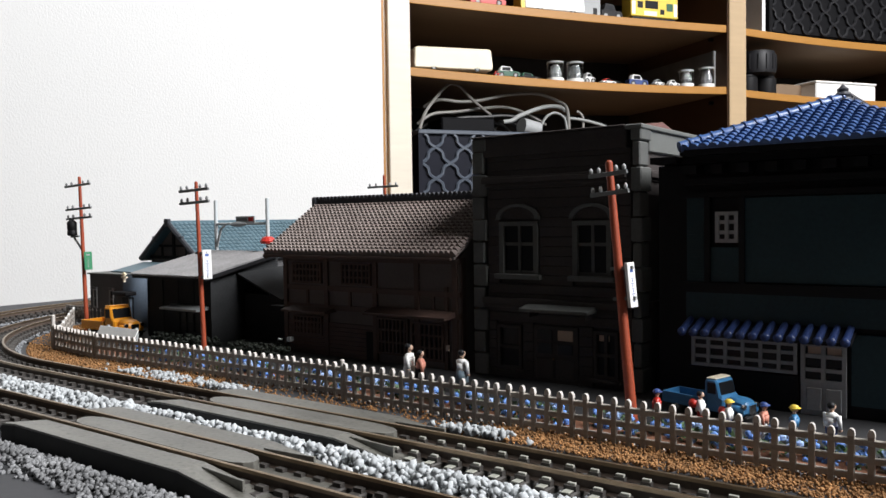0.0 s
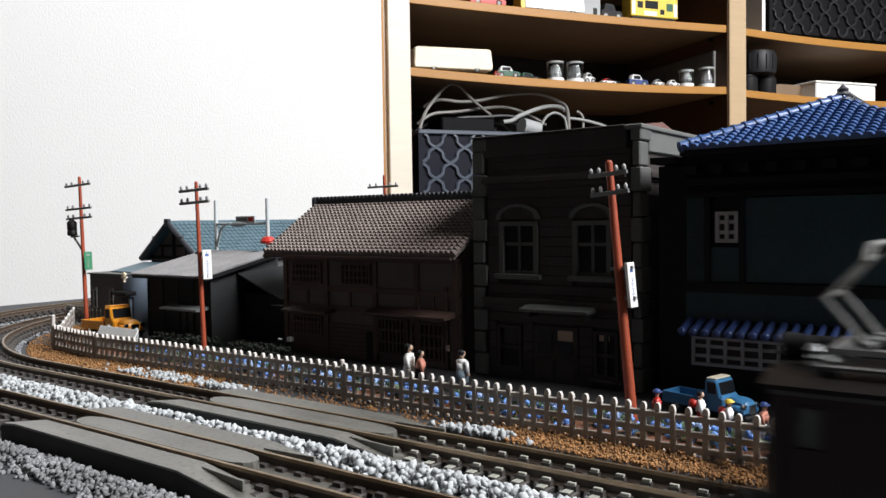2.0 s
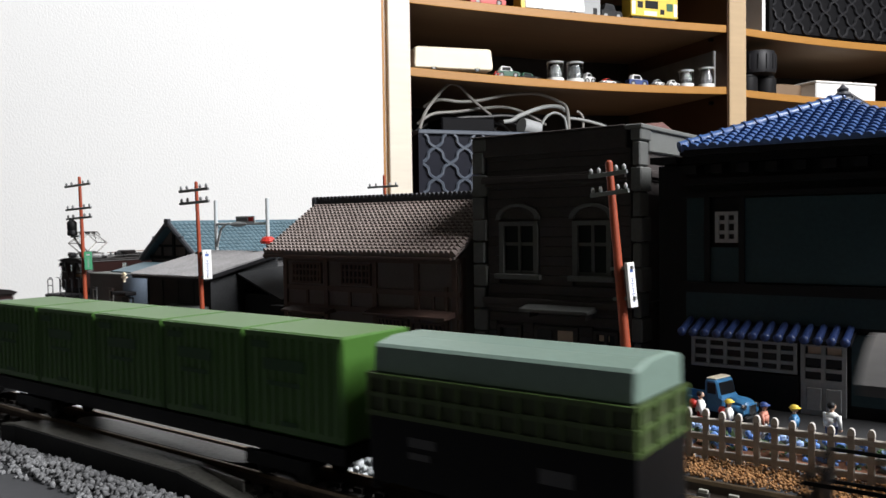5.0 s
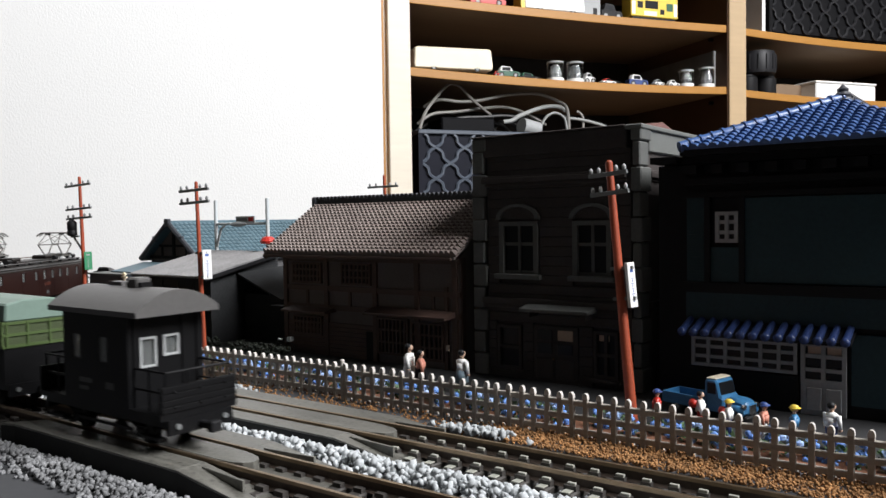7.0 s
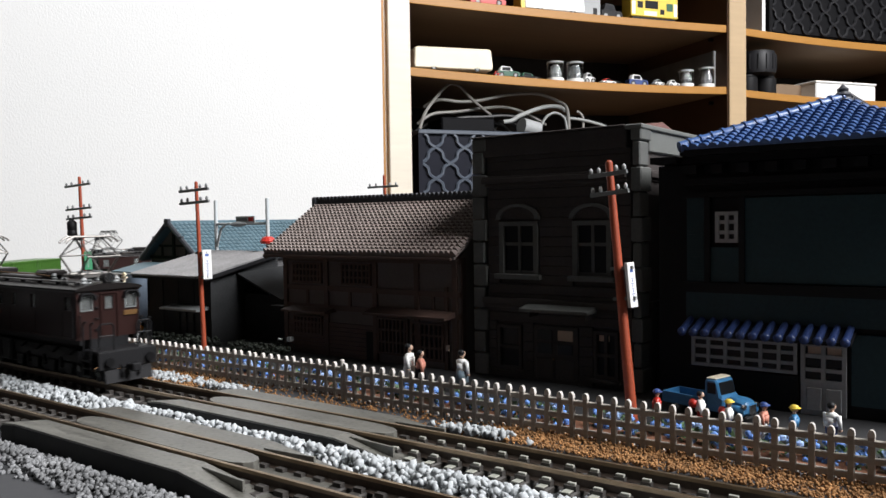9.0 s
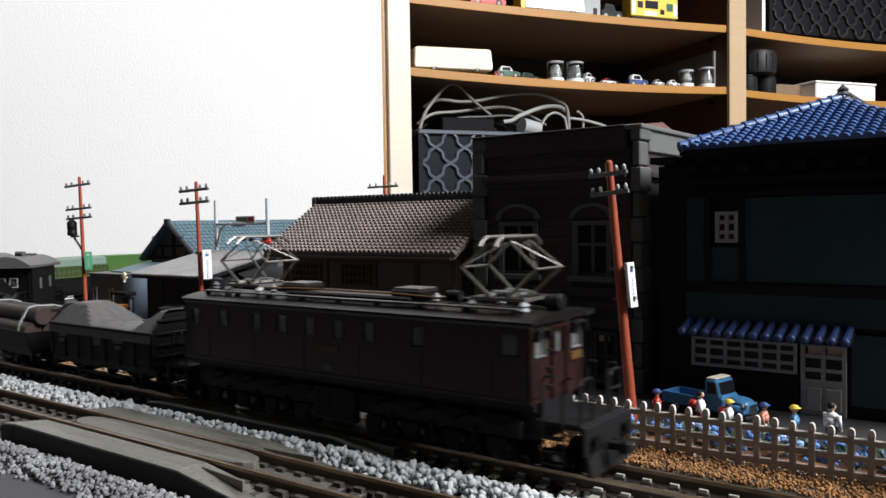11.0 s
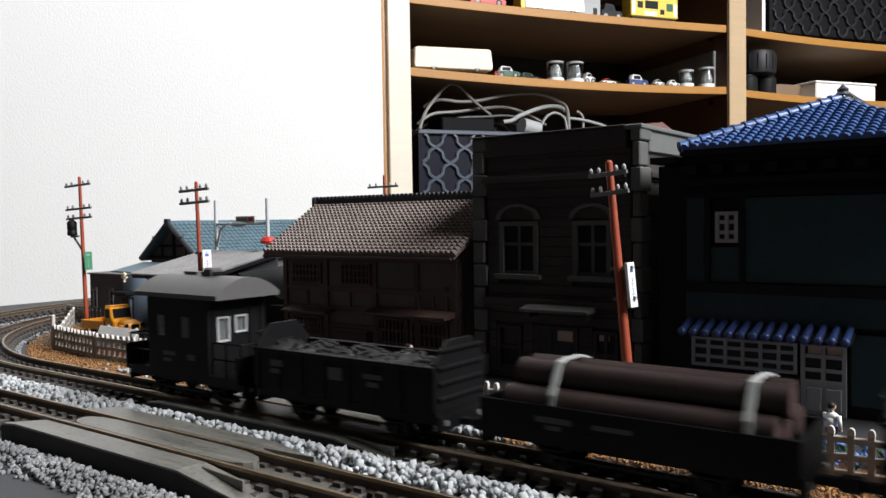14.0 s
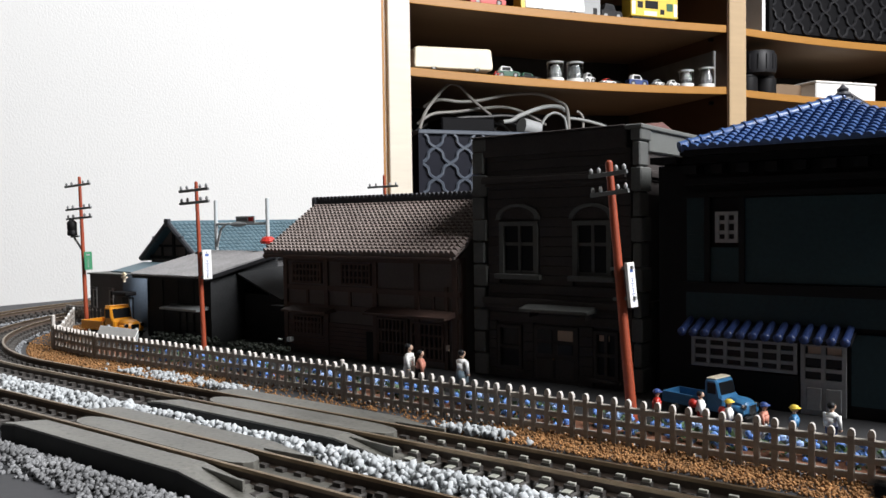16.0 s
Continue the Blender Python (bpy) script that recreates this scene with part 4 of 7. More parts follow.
# ---- pale gantry with street lamp behind the shed ----
def gantry():
    t = thing("street_gantry", "pale metal street gantry with lamp arm", "gantry")
    for x in (-314.0, -277.6):
        bm = bmesh.new()
        rod(bm, (x, 241.8, 0.8), (x, 241.8, 60.8), 0.95, 0.85, n=10)
        part("post", bm, M_ALU, t, smooth=True)
    bm = bmesh.new()
    rod(bm, (-314, 241.8, 49.6), (-277.6, 241.8, 49.6), 0.6, n=8)
    part("crossbar", bm, M_ALU, t)
    bm = bmesh.new()
    tube(bm, [(-314, 241.8, 38), (-312, 241.4, 42), (-309.5, 241, 47), (-305.5, 240.6, 49.4), (-301, 240.2, 49.8)], 0.6)
    part("lamp_arm", bm, M_ALU, t)
    bm = bmesh.new()
    ball(bm, (-295.5, 240, 49.4), 6.0, 2.0, 1.2)
    part("lamp_head", bm, M_GREYMETAL, t, smooth=True)
    s = boxes("sign", [(-298, -285, 240.6, 241.2, 50.0, 53.0)], M_ALU, t, "pale sign with illegible marks")
    boxes("mark", [(-297, -290, 240.4, 240.6, 50.9, 52.2)], M_GREYMETAL, s)
    boxes("mark", [(-289, -286, 240.4, 240.6, 50.7, 52.4)], M_RED, s)
    bm = bmesh.new()
    lathe(bm, (-277.6, 241.8, 40.5), [(3.2, 0), (3.6, 1.2), (2.4, 2.8), (1.4, 3.2)], 12)
    part("beacon", bm, M_RED, t, "red round beacon")


gantry()


# ---- picket fence along the street ----
def picket_bm(h):
    bm = bmesh.new()
    pts = [(-0.6, 0), (0.6, 0), (0.6, h - 0.75), (0.45, h - 0.25), (0.2, h), (-0.2, h), (-0.45, h - 0.25), (-0.6, h - 0.75)]
    prism(bm, pts, "y", -0.45, 0.45, 0.14)
    return bm


def fence(label, a, b, h, n, tip):
    a, b = Vector(a), Vector(b)
    ang = math.degrees(math.atan2(b.y - a.y, b.x - a.x))
    t = thing("picket_fence", label, "fence", "picket fences", at=(a.x, a.y, 0.0), rz=ang)
    length = (b - a).length
    for z in (8.3, 5.1, 2.0):
        boxes("rail", [(0, length, -0.94, 0.2, z - 0.58, z + 0.58)], M_FENCE, t, bev=0.12)
    pk = cap = None
    rng = random.Random(int(length))
    for i in range(n):
        x = 0.8 + (length - 1.6) * i / (n - 1)
        turn = (radians(rng.uniform(-1.0, 1.0)), radians(rng.uniform(-1.6, 1.6)), 0)
        loc = (x, -0.55, rng.uniform(-0.15, 0.15))
        if pk is None:
            pk = part("picket", picket_bm(h), M_FENCE, t)
            pk.location = Vector(loc) * MM
            # paler cap over the picket's end, imitating light from above
            bm = bmesh.new()
            prism(bm, [(-0.62, h - 1.3), (0.62, h - 1.3), (0.62, h - 0.75), (0.47, h - 0.23), (0.2, h + 0.04), (-0.2, h + 0.04), (-0.47, h - 0.23), (-0.62, h - 0.75)], "y", -0.47, 0.47)
            cap = part("tip", bm, tip, pk, "pale tip, top light in its colour")
            o = pk
        else:
            o = again(pk, "picket", loc, t, turn)
            c = again(cap, "tip", (0, 0, 0), o)
    # raking struts at the foot of the pickets
    ft = None
    for i in range(n):
        x = 0.8 + (length - 1.6) * i / (n - 1)
        if ft is None:
            bm = bmesh.new()
            prism(bm, [(2.3, 0), (1.5, 0), (0.3, 1.8), (0.7, 2.0)], "x", -0.45, 0.45, 0.08)
            ft = part("foot", bm, M_FENCE, t)
            ft.location = Vector((x, 0, 0)) * MM
        else:
            again(ft, "foot", (x, 0, 0), t)
    return t


fence("weathered grey picket fence between street and track", (-154.4, 161.0), (60, 161.0), 10.6, 65, M_FENCETIP)
fence("weathered grey picket fence between street and track", (-278.6, 159.8), (-155.6, 163.2), 10.2, 38, M_FENCETIP)
fence("weathered grey picket fence turning towards the far curve", (-315.0, 163.4), (-279.2, 159.8), 10.4, 12, M_FENCETIP)
fence("short gappy white picket fence at the street's end", (-318.5, 166.5), (-384, 208), 9.6, 6, M_WHITE)
fence("white picket fence beside the far curve", (-405, 217), (-364, 217), 8.5, 12, M_WHITE)
post = thing("fence_post", "tall pale worn corner post of the picket fence", "post", "fence posts", at=(-316.4, 163.0, 0.0))
boxes("shaft", [(-0.8, 0.8, -0.7, 0.7, 0, 14.4)], M_FENCETIP, post, bev=0.3)
post.rotation_euler = (0, radians(2.5), 0)
post2 = thing("fence_post", "pale joint post of the picket fence", "post", "fence posts")
boxes("shaft", [(-155.6, -154.4, 160.2, 161.3, 0, 11.6)], M_FENCETIP, post2, bev=0.3)


# ---- flower bed behind the fence ----
def bush(variant, material):
    rng = random.Random(variant)
    t = thing("hydrangea_bush", "low green bush with blue blossoms behind the fence", "bush", "blue flower bed")
    bm = bmesh.new()
    for _ in range(46):
        c = Vector((rng.uniform(-2.6, 2.6), rng.uniform(-1.8, 1.8), rng.uniform(0.4, 4.2)))
        d = Vector((rng.uniform(-1, 1), rng.uniform(-1, 1), rng.uniform(0.1, 1))).normalized()
        s = d.cross(Vector((0, 0, 1))).normalized() * 0.45
        vs = [bm.verts.new(p) for p in (c - d * 0.8, c + s, c + d * 0.8, c - s)]
        bm.faces.new(vs)
    part("leaves", bm, M_LEAF, t)
    bm = bmesh.new()
    for _ in range(14):
        c = Vector((rng.uniform(-2.6, 2.6), rng.uniform(-2.4, 1.2), rng.uniform(0.6, 4.6)))
        bmesh.ops.create_icosphere(bm, subdivisions=1, radius=rng.uniform(0.5, 0.95), matrix=Matrix.Translation(c))
    part("blossoms", bm, material, t)
    return t


bushes = [bush(i, (M_BLOSSOM, M_BLOSSOM, M_BLOSSOMW)[i % 3]) for i in range(4)]
rngb = random.Random(5)
for i in range(62):
    x = -268 + i * 4.55
    if rngb.random() < 0.12:
        continue
    m = pose(x * MM, (168.5 + rngb.uniform(-1.5, 2.5)) * MM, 0.0006, 0, 0, rngb.uniform(0, 360))
    if i < 4:
        bushes[i].matrix_world = m
    else:
        copy_thing(bushes[i % 4], m)
setting("soil_strip", [(-312, 60, 164.2, 174, 0.0, 1.2)], M_SOIL)


# ---- scatter: ballast and gravel ----
def stones(name, label, n, place, rmin, rmax, material, seed, parts=0):
    """Loose angular stones; place(rng) gives x, y and the height of the heap there."""
    rng = random.Random(seed)
    verts, faces = [], []
    base = [Vector(p) for p in ((1, 0, 0), (-1, 0, 0), (0, 1, 0), (0, -1, 0), (0, 0, 1), (0, 0, -1), (.6, .6, .5), (-.6, .6, .5), (-.6, -.6, .5), (.6, -.6, .5))]
    tri = ((4, 6, 7), (4, 7, 8), (4, 8, 9), (4, 9, 6), (0, 6, 9), (2, 7, 6), (1, 8, 7), (3, 9, 8), (0, 2, 6), (2, 1, 7), (1, 3, 8), (3, 0, 9), (5, 2, 0), (5, 1, 2), (5, 3, 1), (5, 0, 3))
    for _ in range(n):
        x, y, z = place(rng)
        r = rng.uniform(rmin, rmax)
        e = Euler((rng.uniform(0, 6), rng.uniform(0, 6), rng.uniform(0, 6)))
        s = Vector((rng.uniform(.75, 1.25), rng.uniform(.75, 1.2), rng.uniform(.6, 1.0))) * r
        k = len(verts)
        for b in base:
            v = b * rng.uniform(0.8, 1.12)
            v = Vector((v.x * s.x, v.y * s.y, v.z * s.z))
            v.rotate(e)
            verts.append(((x + v.x) * MM, (y + v.y) * MM, (z + v.z) * MM))
        faces += [tuple(k + i for i in f) for f in tri]
    me = bpy.data.meshes.new(name)
    me.from_pydata(verts, [], faces)
    me.materials.append(material)
    me.shade_smooth()
    return tagged(new(name, me), label, "gravel", kind="stuff")


def between(rng):
    x = rng.uniform(-330, 40)
    y = min(max(rng.gauss(114.6 if x < -185 else 116.0, 2.3), 109.0), 121.5)
    return x, y, 0.3 + rng.uniform(0.1, 3.6) * max(0.3, 1 - abs(y - 115.6) / 8)


stones("white_ballast", "loose white ballast stones between the two tracks", 6200, between, 0.62, 1.2, M_STONE, 11)


def front(rng):
    x = rng.uniform(-290, -60)
    y = rng.gauss(80.6, 2.3)
    return x, min(max(y, 75.0), 85.6), rng.uniform(0.2, 2.4) * max(0.25, 1 - abs(y - 81) / 8)


stones("front_ballast", "loose white ballast stones along the board's front", 4200, front, 0.5, 0.9, M_DIRTYSTONE, 12)


def in_fence(rng):
    x = rng.choice((rng.gauss(-226, 12), rng.gauss(-103, 6), rng.gauss(-195, 5)))
    y = rng.uniform(148, 156) if x < -210 else rng.uniform(149.5, 153.5)
    return x, y, rng.uniform(0.3, 1.6)


stones("spilt_ballast", "spilt white stones beside the fence", 480, in_fence, 0.6, 1.1, M_STONE, 13)


def ochre(rng):
    s = rng.uniform(-430, 70)
    if -205 < s < -104 and rng.random() < 0.82:
        s = rng.choice((rng.uniform(-320, -205), rng.uniform(-104, 40)))
    if s > -264:
        return s, rng.uniform(149.5 if s > -165 else 145.5, 162.0), rng.uniform(0.0, 0.9)
    x, y, a = bend(s, 129.7, 149.7, -264)
    off = rng.uniform(12.5, 33)
    return x - math.sin(radians(a)) * off, y + math.cos(radians(a)) * off, rng.uniform(0, 0.9)


stones("ochre_gravel", "fine ochre gravel beside the inner track", 24000, ochre, 0.18, 0.46, M_OCHRE, 14)


def bed(loop):
    def place(rng):
        s = rng.uniform(-520, 60)
        x, y, a = bend(s, *loop)
        off = rng.uniform(-10.5, 10.5)
        return x - math.sin(radians(a)) * off, y + math.cos(radians(a)) * off, rng.uniform(0.0, 0.9)
    return place


stones("inner_track_bed", "grey ballast bed under the inner track", 9000, bed(LOOP_B), 0.4, 0.8, M_GSTONE, 15)
stones("outer_track_bed", "grey ballast bed under the outer track", 9000, bed(LOOP_A), 0.4, 0.8, M_GSTONE, 16)


# ---- grey plastic rerailing slabs over both tracks ----
def rerailer(y, x0, label, NB=-11.8):
    t = thing("rerailer", label, "track slab", "rerailer slabs", at=(x0, y, 0))
    ln = 84.0

    def deck(name, pts, z0, z1):
        bm = bmesh.new()
        prism(bm, pts, "z", z0, z1, 0.08)
        return part(name, bm, M_SLAB, t)
    # middle tongue between the rails, pointed at both ends
    deck("middle_deck", [(11.5, 0.6), (12.2, -1.6), (14.5, -3.0), (18, -3.5), (66, -3.5), (69.5, -3.2), (72, -2.2), (73.2, -0.6), (72.8, 1.0), (71, 2.3), (67, 3.2), (61, 3.5), (22, 3.5), (15.5, 2.9), (12.5, 1.9)], 1.5, 4.75)
    near = deck("side_deck", [(6, -5.5), (65, -5.5), (65, NB), (4, NB), (0, NB - 1.2)], 4.1, 4.6)
    deck("side_deck", [(4, 5.5), (65, 5.5), (65, 11.6), (8, 11.6)], 4.1, 4.6)
    # ramps down to the track at the open end, each with a level guide fin
    for ya, yb in ((NB, -5.5), (5.5, 11.6)):
        bm = bmesh.new()
        prism(bm, [(65, 4.6), (86, 1.7), (86, 1.2), (65, 4.1)], "y", ya, yb, 0.06)
        part("ramp", bm, M_SLAB, t)
        mid = -7.4 if ya < 0 else 7.4
        sg_ = -1 if ya < 0 else 1
        bm = bmesh.new()
        prism(bm, [(67, mid - 0.3), (67, mid + 0.3), (80, mid + sg_ * 1.2 + 0.3), (80, mid + sg_ * 1.2 - 0.3)], "z", 2.3, 4.55, 0.06)
        part("guide_fin", bm, M_SLAB, t)
    boxes("end_plate", [(66, 90, -3.6, 3.6, 1.2, 2.5)], M_SLAB, t, bev=0.1)
    bm = bmesh.new()
    prism(bm, [(0, NB - 1.3), (4, NB - 0.1), (65, NB - 0.1), (65, -6.5), (4, -6.5), (0, -8)], "z", 0, 4.15)
    part("side_wall", bm, M_SLABSIDE, t, "black plastic side")
    bm = bmesh.new()
    prism(bm, [(65.05, 0), (65.05, 4.05), (86, 1.15), (86, 0)], "y", NB - 0.1, -6.5)
    part("ramp_side", bm, M_SLABSIDE, t, "black plastic side")
    return t


rerailer(99.0, -191.5, "grey plastic rerailer slab with black side")
rerailer(129.7, -183.0, "grey plastic rerailer slab with black side", -10.4)


# ---- vehicles in the street ----
def wheel(parent, x, y, z, r, w):
    bm = bmesh.new()
    rod(bm, (x, y - w / 2, z), (x, y + w / 2, z), r, n=14)
    wh = part("wheel", bm, M_RUBBER, parent, "black rubber wheel", smooth=True)
    bm = bmesh.new()
    rod(bm, (x, y - w / 2 - 0.08, z), (x, y + w / 2 + 0.08, z), r * 0.5, n=10)
    part("hub", bm, M_CHROME, wh)


def pickup(name, label, paint, at, rz, s=1.0, top=None, toplabel="cream cab roof"):
    """A bonneted three-quarter-ton pickup, nose to +x."""
    t = thing(name, label, "pickup truck", at=at, rz=rz)
    t.scale = (s, s, s)
    bm = bmesh.new()
    prism(bm, [(-2.0, 2.2), (3.0, 2.2), (3.0, 6.6), (1.9, 7.0), (0.9, 11.2), (0.2, 11.9), (-2.8, 11.9), (-3.4, 11.2), (-3.4, 2.2)], "y", -4.6, 4.6, 0.5)
    part("cab", bm, paint, t)
    bm = bmesh.new()
    prism(bm, [(2.8, 2.0), (9.2, 2.0), (9.8, 3.4), (9.4, 5.6), (8.2, 6.6), (2.8, 7.0)], "y", -3.1, 3.1, 0.9)
    part("bonnet", bm, paint, t, smooth=True)
    for y in (-3.7, 3.7):
        bm = bmesh.new()
        ball(bm, (6.6, y, 3.3), 2.9, 1.1, 1.9, 10, 8)
        fd = part("mudguard", bm, paint, t, smooth=True)
        bm = bmesh.new()
        rod(bm, (8.7, y * 0.92, 4.9), (9.5, y * 0.92, 4.9), 0.75, n=10)
        part("headlight", bm, M_CHROME, fd)
    boxes("grille", [(9.6, 9.95, -1.7, 1.7, 2.6, 5.2)], M_CHROME, t, bev=0.1)
    boxes("bumper", [(9.9, 10.5, -4.2, 4.2, 1.6, 2.5)], M_CHROME, t, bev=0.15)
    boxes("roof", [(-3.0, 0.3, -4.2, 4.2, 11.85, 12.25)], top or M_CREAM, t, toplabel, 0.15)
    bm = bmesh.new()
    prism(bm, [(1.02, 11.0), (1.12, 11.0), (1.95, 7.4), (1.85, 7.4)], "y", -3.8, 3.8)
    part("windscreen", bm, M_DARKWIN, t)
    for y in (-4.7, 4.62):
        boxes("side_window", [(-2.3, 0.5, y, y + 0.08, 7.6, 10.9)], M_DARKWIN, t)
        boxes("door_line", [(-2.5, -2.4, y, y + 0.08, 2.6, 7.4)], M_DARKTIMBER, t)
    boxes("chassis", [(-18, 8.5, -2.6, 2.6, 1.4, 2.6)], M_BLACK, t)
    bed_ = boxes("load_bed", [(-18.4, -3.8, -4.8, 4.8, 2.6, 3.4)], paint, t)
    for r in ((-18.4, -3.8, -4.8, -4.3, 3.4, 6.0), (-18.4, -3.8, 4.3, 4.8, 3.4, 6.0), (-18.4, -17.9, -4.3, 4.3, 3.4, 6.0), (-4.4, -3.9, -4.3, 4.3, 3.4, 6.4)):
        boxes("side_board", [r], paint, bed_, bev=0.1)
    for x in (-13, 6.4):
        for y in (-4.1, 4.1):
            wheel(t, x, y, 1.9, 1.9, 1.3)
    return t


pickup("pickup_truck", "sky blue bonneted pickup truck with cream roof parked in the street", M_BLUECAR, (-61.6, 196, 0.8), -14, 0.8)
pickup("pickup_truck", "orange pickup truck parked at the street's end", M_ORANGE, (-326.0, 198, 0.8), 3, 1.12, M_ORANGE, "orange cab roof")
g = thing("road_barrier", "white plank barrier on two posts", "barrier")
bm = bmesh.new()
prism(bm, [(185.4, 3.6), (187.2, 7.0), (187.6, 6.8), (185.8, 3.4)], "x", -323, -295, 0.1)
part("plank", bm, M_WHITE, g)
for x in (-319, -298):
    boxes("post", [(x, x + 1.2, 187.5, 188.5, 0.8, 7.4)], M_LATTICE, g)


def bicycle():
    t = thing("bicycle", "dark bicycle with pale saddle before the timber house", "bicycle", at=(-226, 203, 0.8), rz=8)
    for x in (-3.4, 3.4):
        bm = bmesh.new()
        pts = [(x + 2.1 * math.cos(math.tau * i / 14), 0, 2.2 + 2.1 * math.sin(math.tau * i / 14)) for i in range(15)]
        tube(bm, pts, 0.22, 5)
        part("wheel", bm, M_BLACK, t)
    bm = bmesh.new()
    tube(bm, [(-3.4, 0, 2.2), (-1.2, 0, 4.6), (2.2, 0, 4.8), (3.4, 0, 2.2)], 0.22, 5)
    tube(bm, [(-1.2, 0, 4.6), (0, 0, 2.0), (2.2, 0, 4.8)], 0.22, 5)
    tube(bm, [(2.2, 0, 4.8), (2.0, 0, 6.2), (1.6, -1.4, 6.4)], 0.2, 5)
    part("bicycle_frame", bm, M_BLACK, t)
    boxes("saddle", [(-2.2, -0.4, -0.5, 0.5, 5.2, 5.8)], M_WHITE, t, bev=0.15)
    boxes("basket", [(2.6, 4.4, -1, 1, 5.0, 6.6)], M_LATTICE, t)


bicycle()

# low planting and clutter in front of the shed
M_CLUTTER = mat("blackish_foliage", (0.012, 0.017, 0.010), 0.7, vary=0.3, island=0.4)


def shrubs(rng):
    x = rng.choice((rng.uniform(-300, -262), rng.uniform(-250, -222)))
    return x, rng.uniform(196, 203), rng.uniform(0.8, 4.2)


sh = stones("low_shrubs", "low dark shrubs in front of the shed", 500, shrubs, 0.5, 1.1, M_CLUTTER, 21)


# ---- painted figurines, each one plain shape ----
def figurine(at, rz, h, paints, label, hat=False, pack=False, skirt=False):
    bm = bmesh.new()
    mats = []

    def add(fn, *a, paint):
        k = len(bm.faces)
        fn(bm, *a)
        bm.faces.ensure_lookup_table()
        if paint not in mats:
            mats.append(paint)
        for f in bm.faces[k:]:
            f.material_index = mats.index(paint)
            f.smooth = True
    top, leg, hair = paints
    for y in (-0.55, 0.55):
        add(rod, (0.25 * y, y, 0.2), (0, y * 0.9, 5.2), 0.45, 0.62, 8, paint=leg)
        add(ball, (0.35 + 0.25 * y, y, 0.25), 0.75, 0.4, 0.3, 8, 5, paint=M_BLACK)
    if skirt:
        add(rod, (0, 0, 2.4), (0, 0, 5.8), 1.35, 0.9, 10, paint=leg)
    add(rod, (0, 0, 4.9), (0.1, 0, 7.0), 0.95, 1.05, 10, paint=top)
    add(ball, (0.1, 0, 7.2), 0.85, 1.3, 1.0, 10, 6, paint=top)
    for y in (-1.35, 1.35):
        add(rod, (0.1, y, 7.6), (0.35, y * 1.08, 4.6), 0.4, 0.32, 7, paint=top)
        add(ball, (0.4, y * 1.08, 4.4), 0.34, 0.34, 0.38, 6, 5, paint=M_SKIN)
    add(rod, (0.1, 0, 8.0), (0.12, 0, 8.8), 0.35, 0.35, 7, paint=M_SKIN)
    add(ball, (0.18, 0, 9.3), 0.64, 0.58, 0.82, 10, 8, paint=M_SKIN)
    add(ball, (-0.06, 0, 9.55), 0.68, 0.66, 0.78, 10, 8, paint=hair)
    if hat:
        add(rod, (0.2, 0, 9.7), (0.2, 0, 9.85), 1.2, 1.05, 10, paint=hair)
        add(ball, (0.1, 0, 9.85), 0.9, 0.85, 0.75, 10, 6, paint=hair)
    if pack:
        add(ball, (-1.3, 0, 7.0), 0.95, 1.1, 1.3, 8, 6, paint=M_RED)
    s = h / 10.6
    bmesh.ops.scale(bm, vec=(s * 1.32, s * 1.32, s), verts=bm.verts)
    ob = part("figurine", bm, mats[0], None)
    for m in mats[1:]:
        ob.data.materials.append(m)
    ob.matrix_world = pose(at[0] * MM, at[1] * MM, 0.0008, 0, 0, rz)
    return tagged(ob, label, "figurine", "painted street figurines")


M_PINK = mat("salmon_figurine_paint", (0.55, 0.22, 0.15), 0.6, vary=0.05)
M_GREYBLUE = mat("grey_blue_figurine_paint", (0.16, 0.22, 0.26), 0.6, vary=0.05)
figurine((-149.3, 183, 0), 20, 13.0, (M_WHITE, M_WHITE, M_BLACK), "painted figurine in a long white dress", skirt=True)
figurine((-145.0, 183, 0), 40, 11.4, (M_PINK, M_DARKTIMBER, M_BLACK), "painted figurine in salmon top and dark skirt", skirt=True)
figurine((-131.6, 185, 0), 70, 12.4, (M_WHITE, M_GREYBLUE, M_BLACK), "painted figurine in white blouse and grey skirt", skirt=True)
figurine((-72.0, 180, 0), 20, 8.6, (M_RED, M_WHITE, M_NAVY), "small painted figurine in red with navy cap", hat=True)
figurine((-62.0, 181, 0), 15, 9.2, (M_WHITE, M_RED, M_BLACK), "painted figurine in white shirt with red rucksack", pack=True)
figurine((-55.3, 180, 0), 10, 8.2, (M_WHITE, M_NAVY, M_YELLOW), "small painted figurine with yellow hat and red rucksack", hat=True, pack=True)
figurine((-47.8, 180, 0), 0, 8.4, (M_PINK, M_WHITE, M_NAVY), "small painted figurine in salmon with navy cap", hat=True)
figurine((-41.6, 180, 0), 10, 8.6, (M_BLUECAR, M_WHITE, M_YELLOW), "small painted figurine in blue with yellow hat", hat=True)
figurine((-34.4, 180.6, 0), 60, 10.2, (M_WHITE, M_NAVY, M_BLACK), "painted figurine in cream waistcoat and blue trousers")


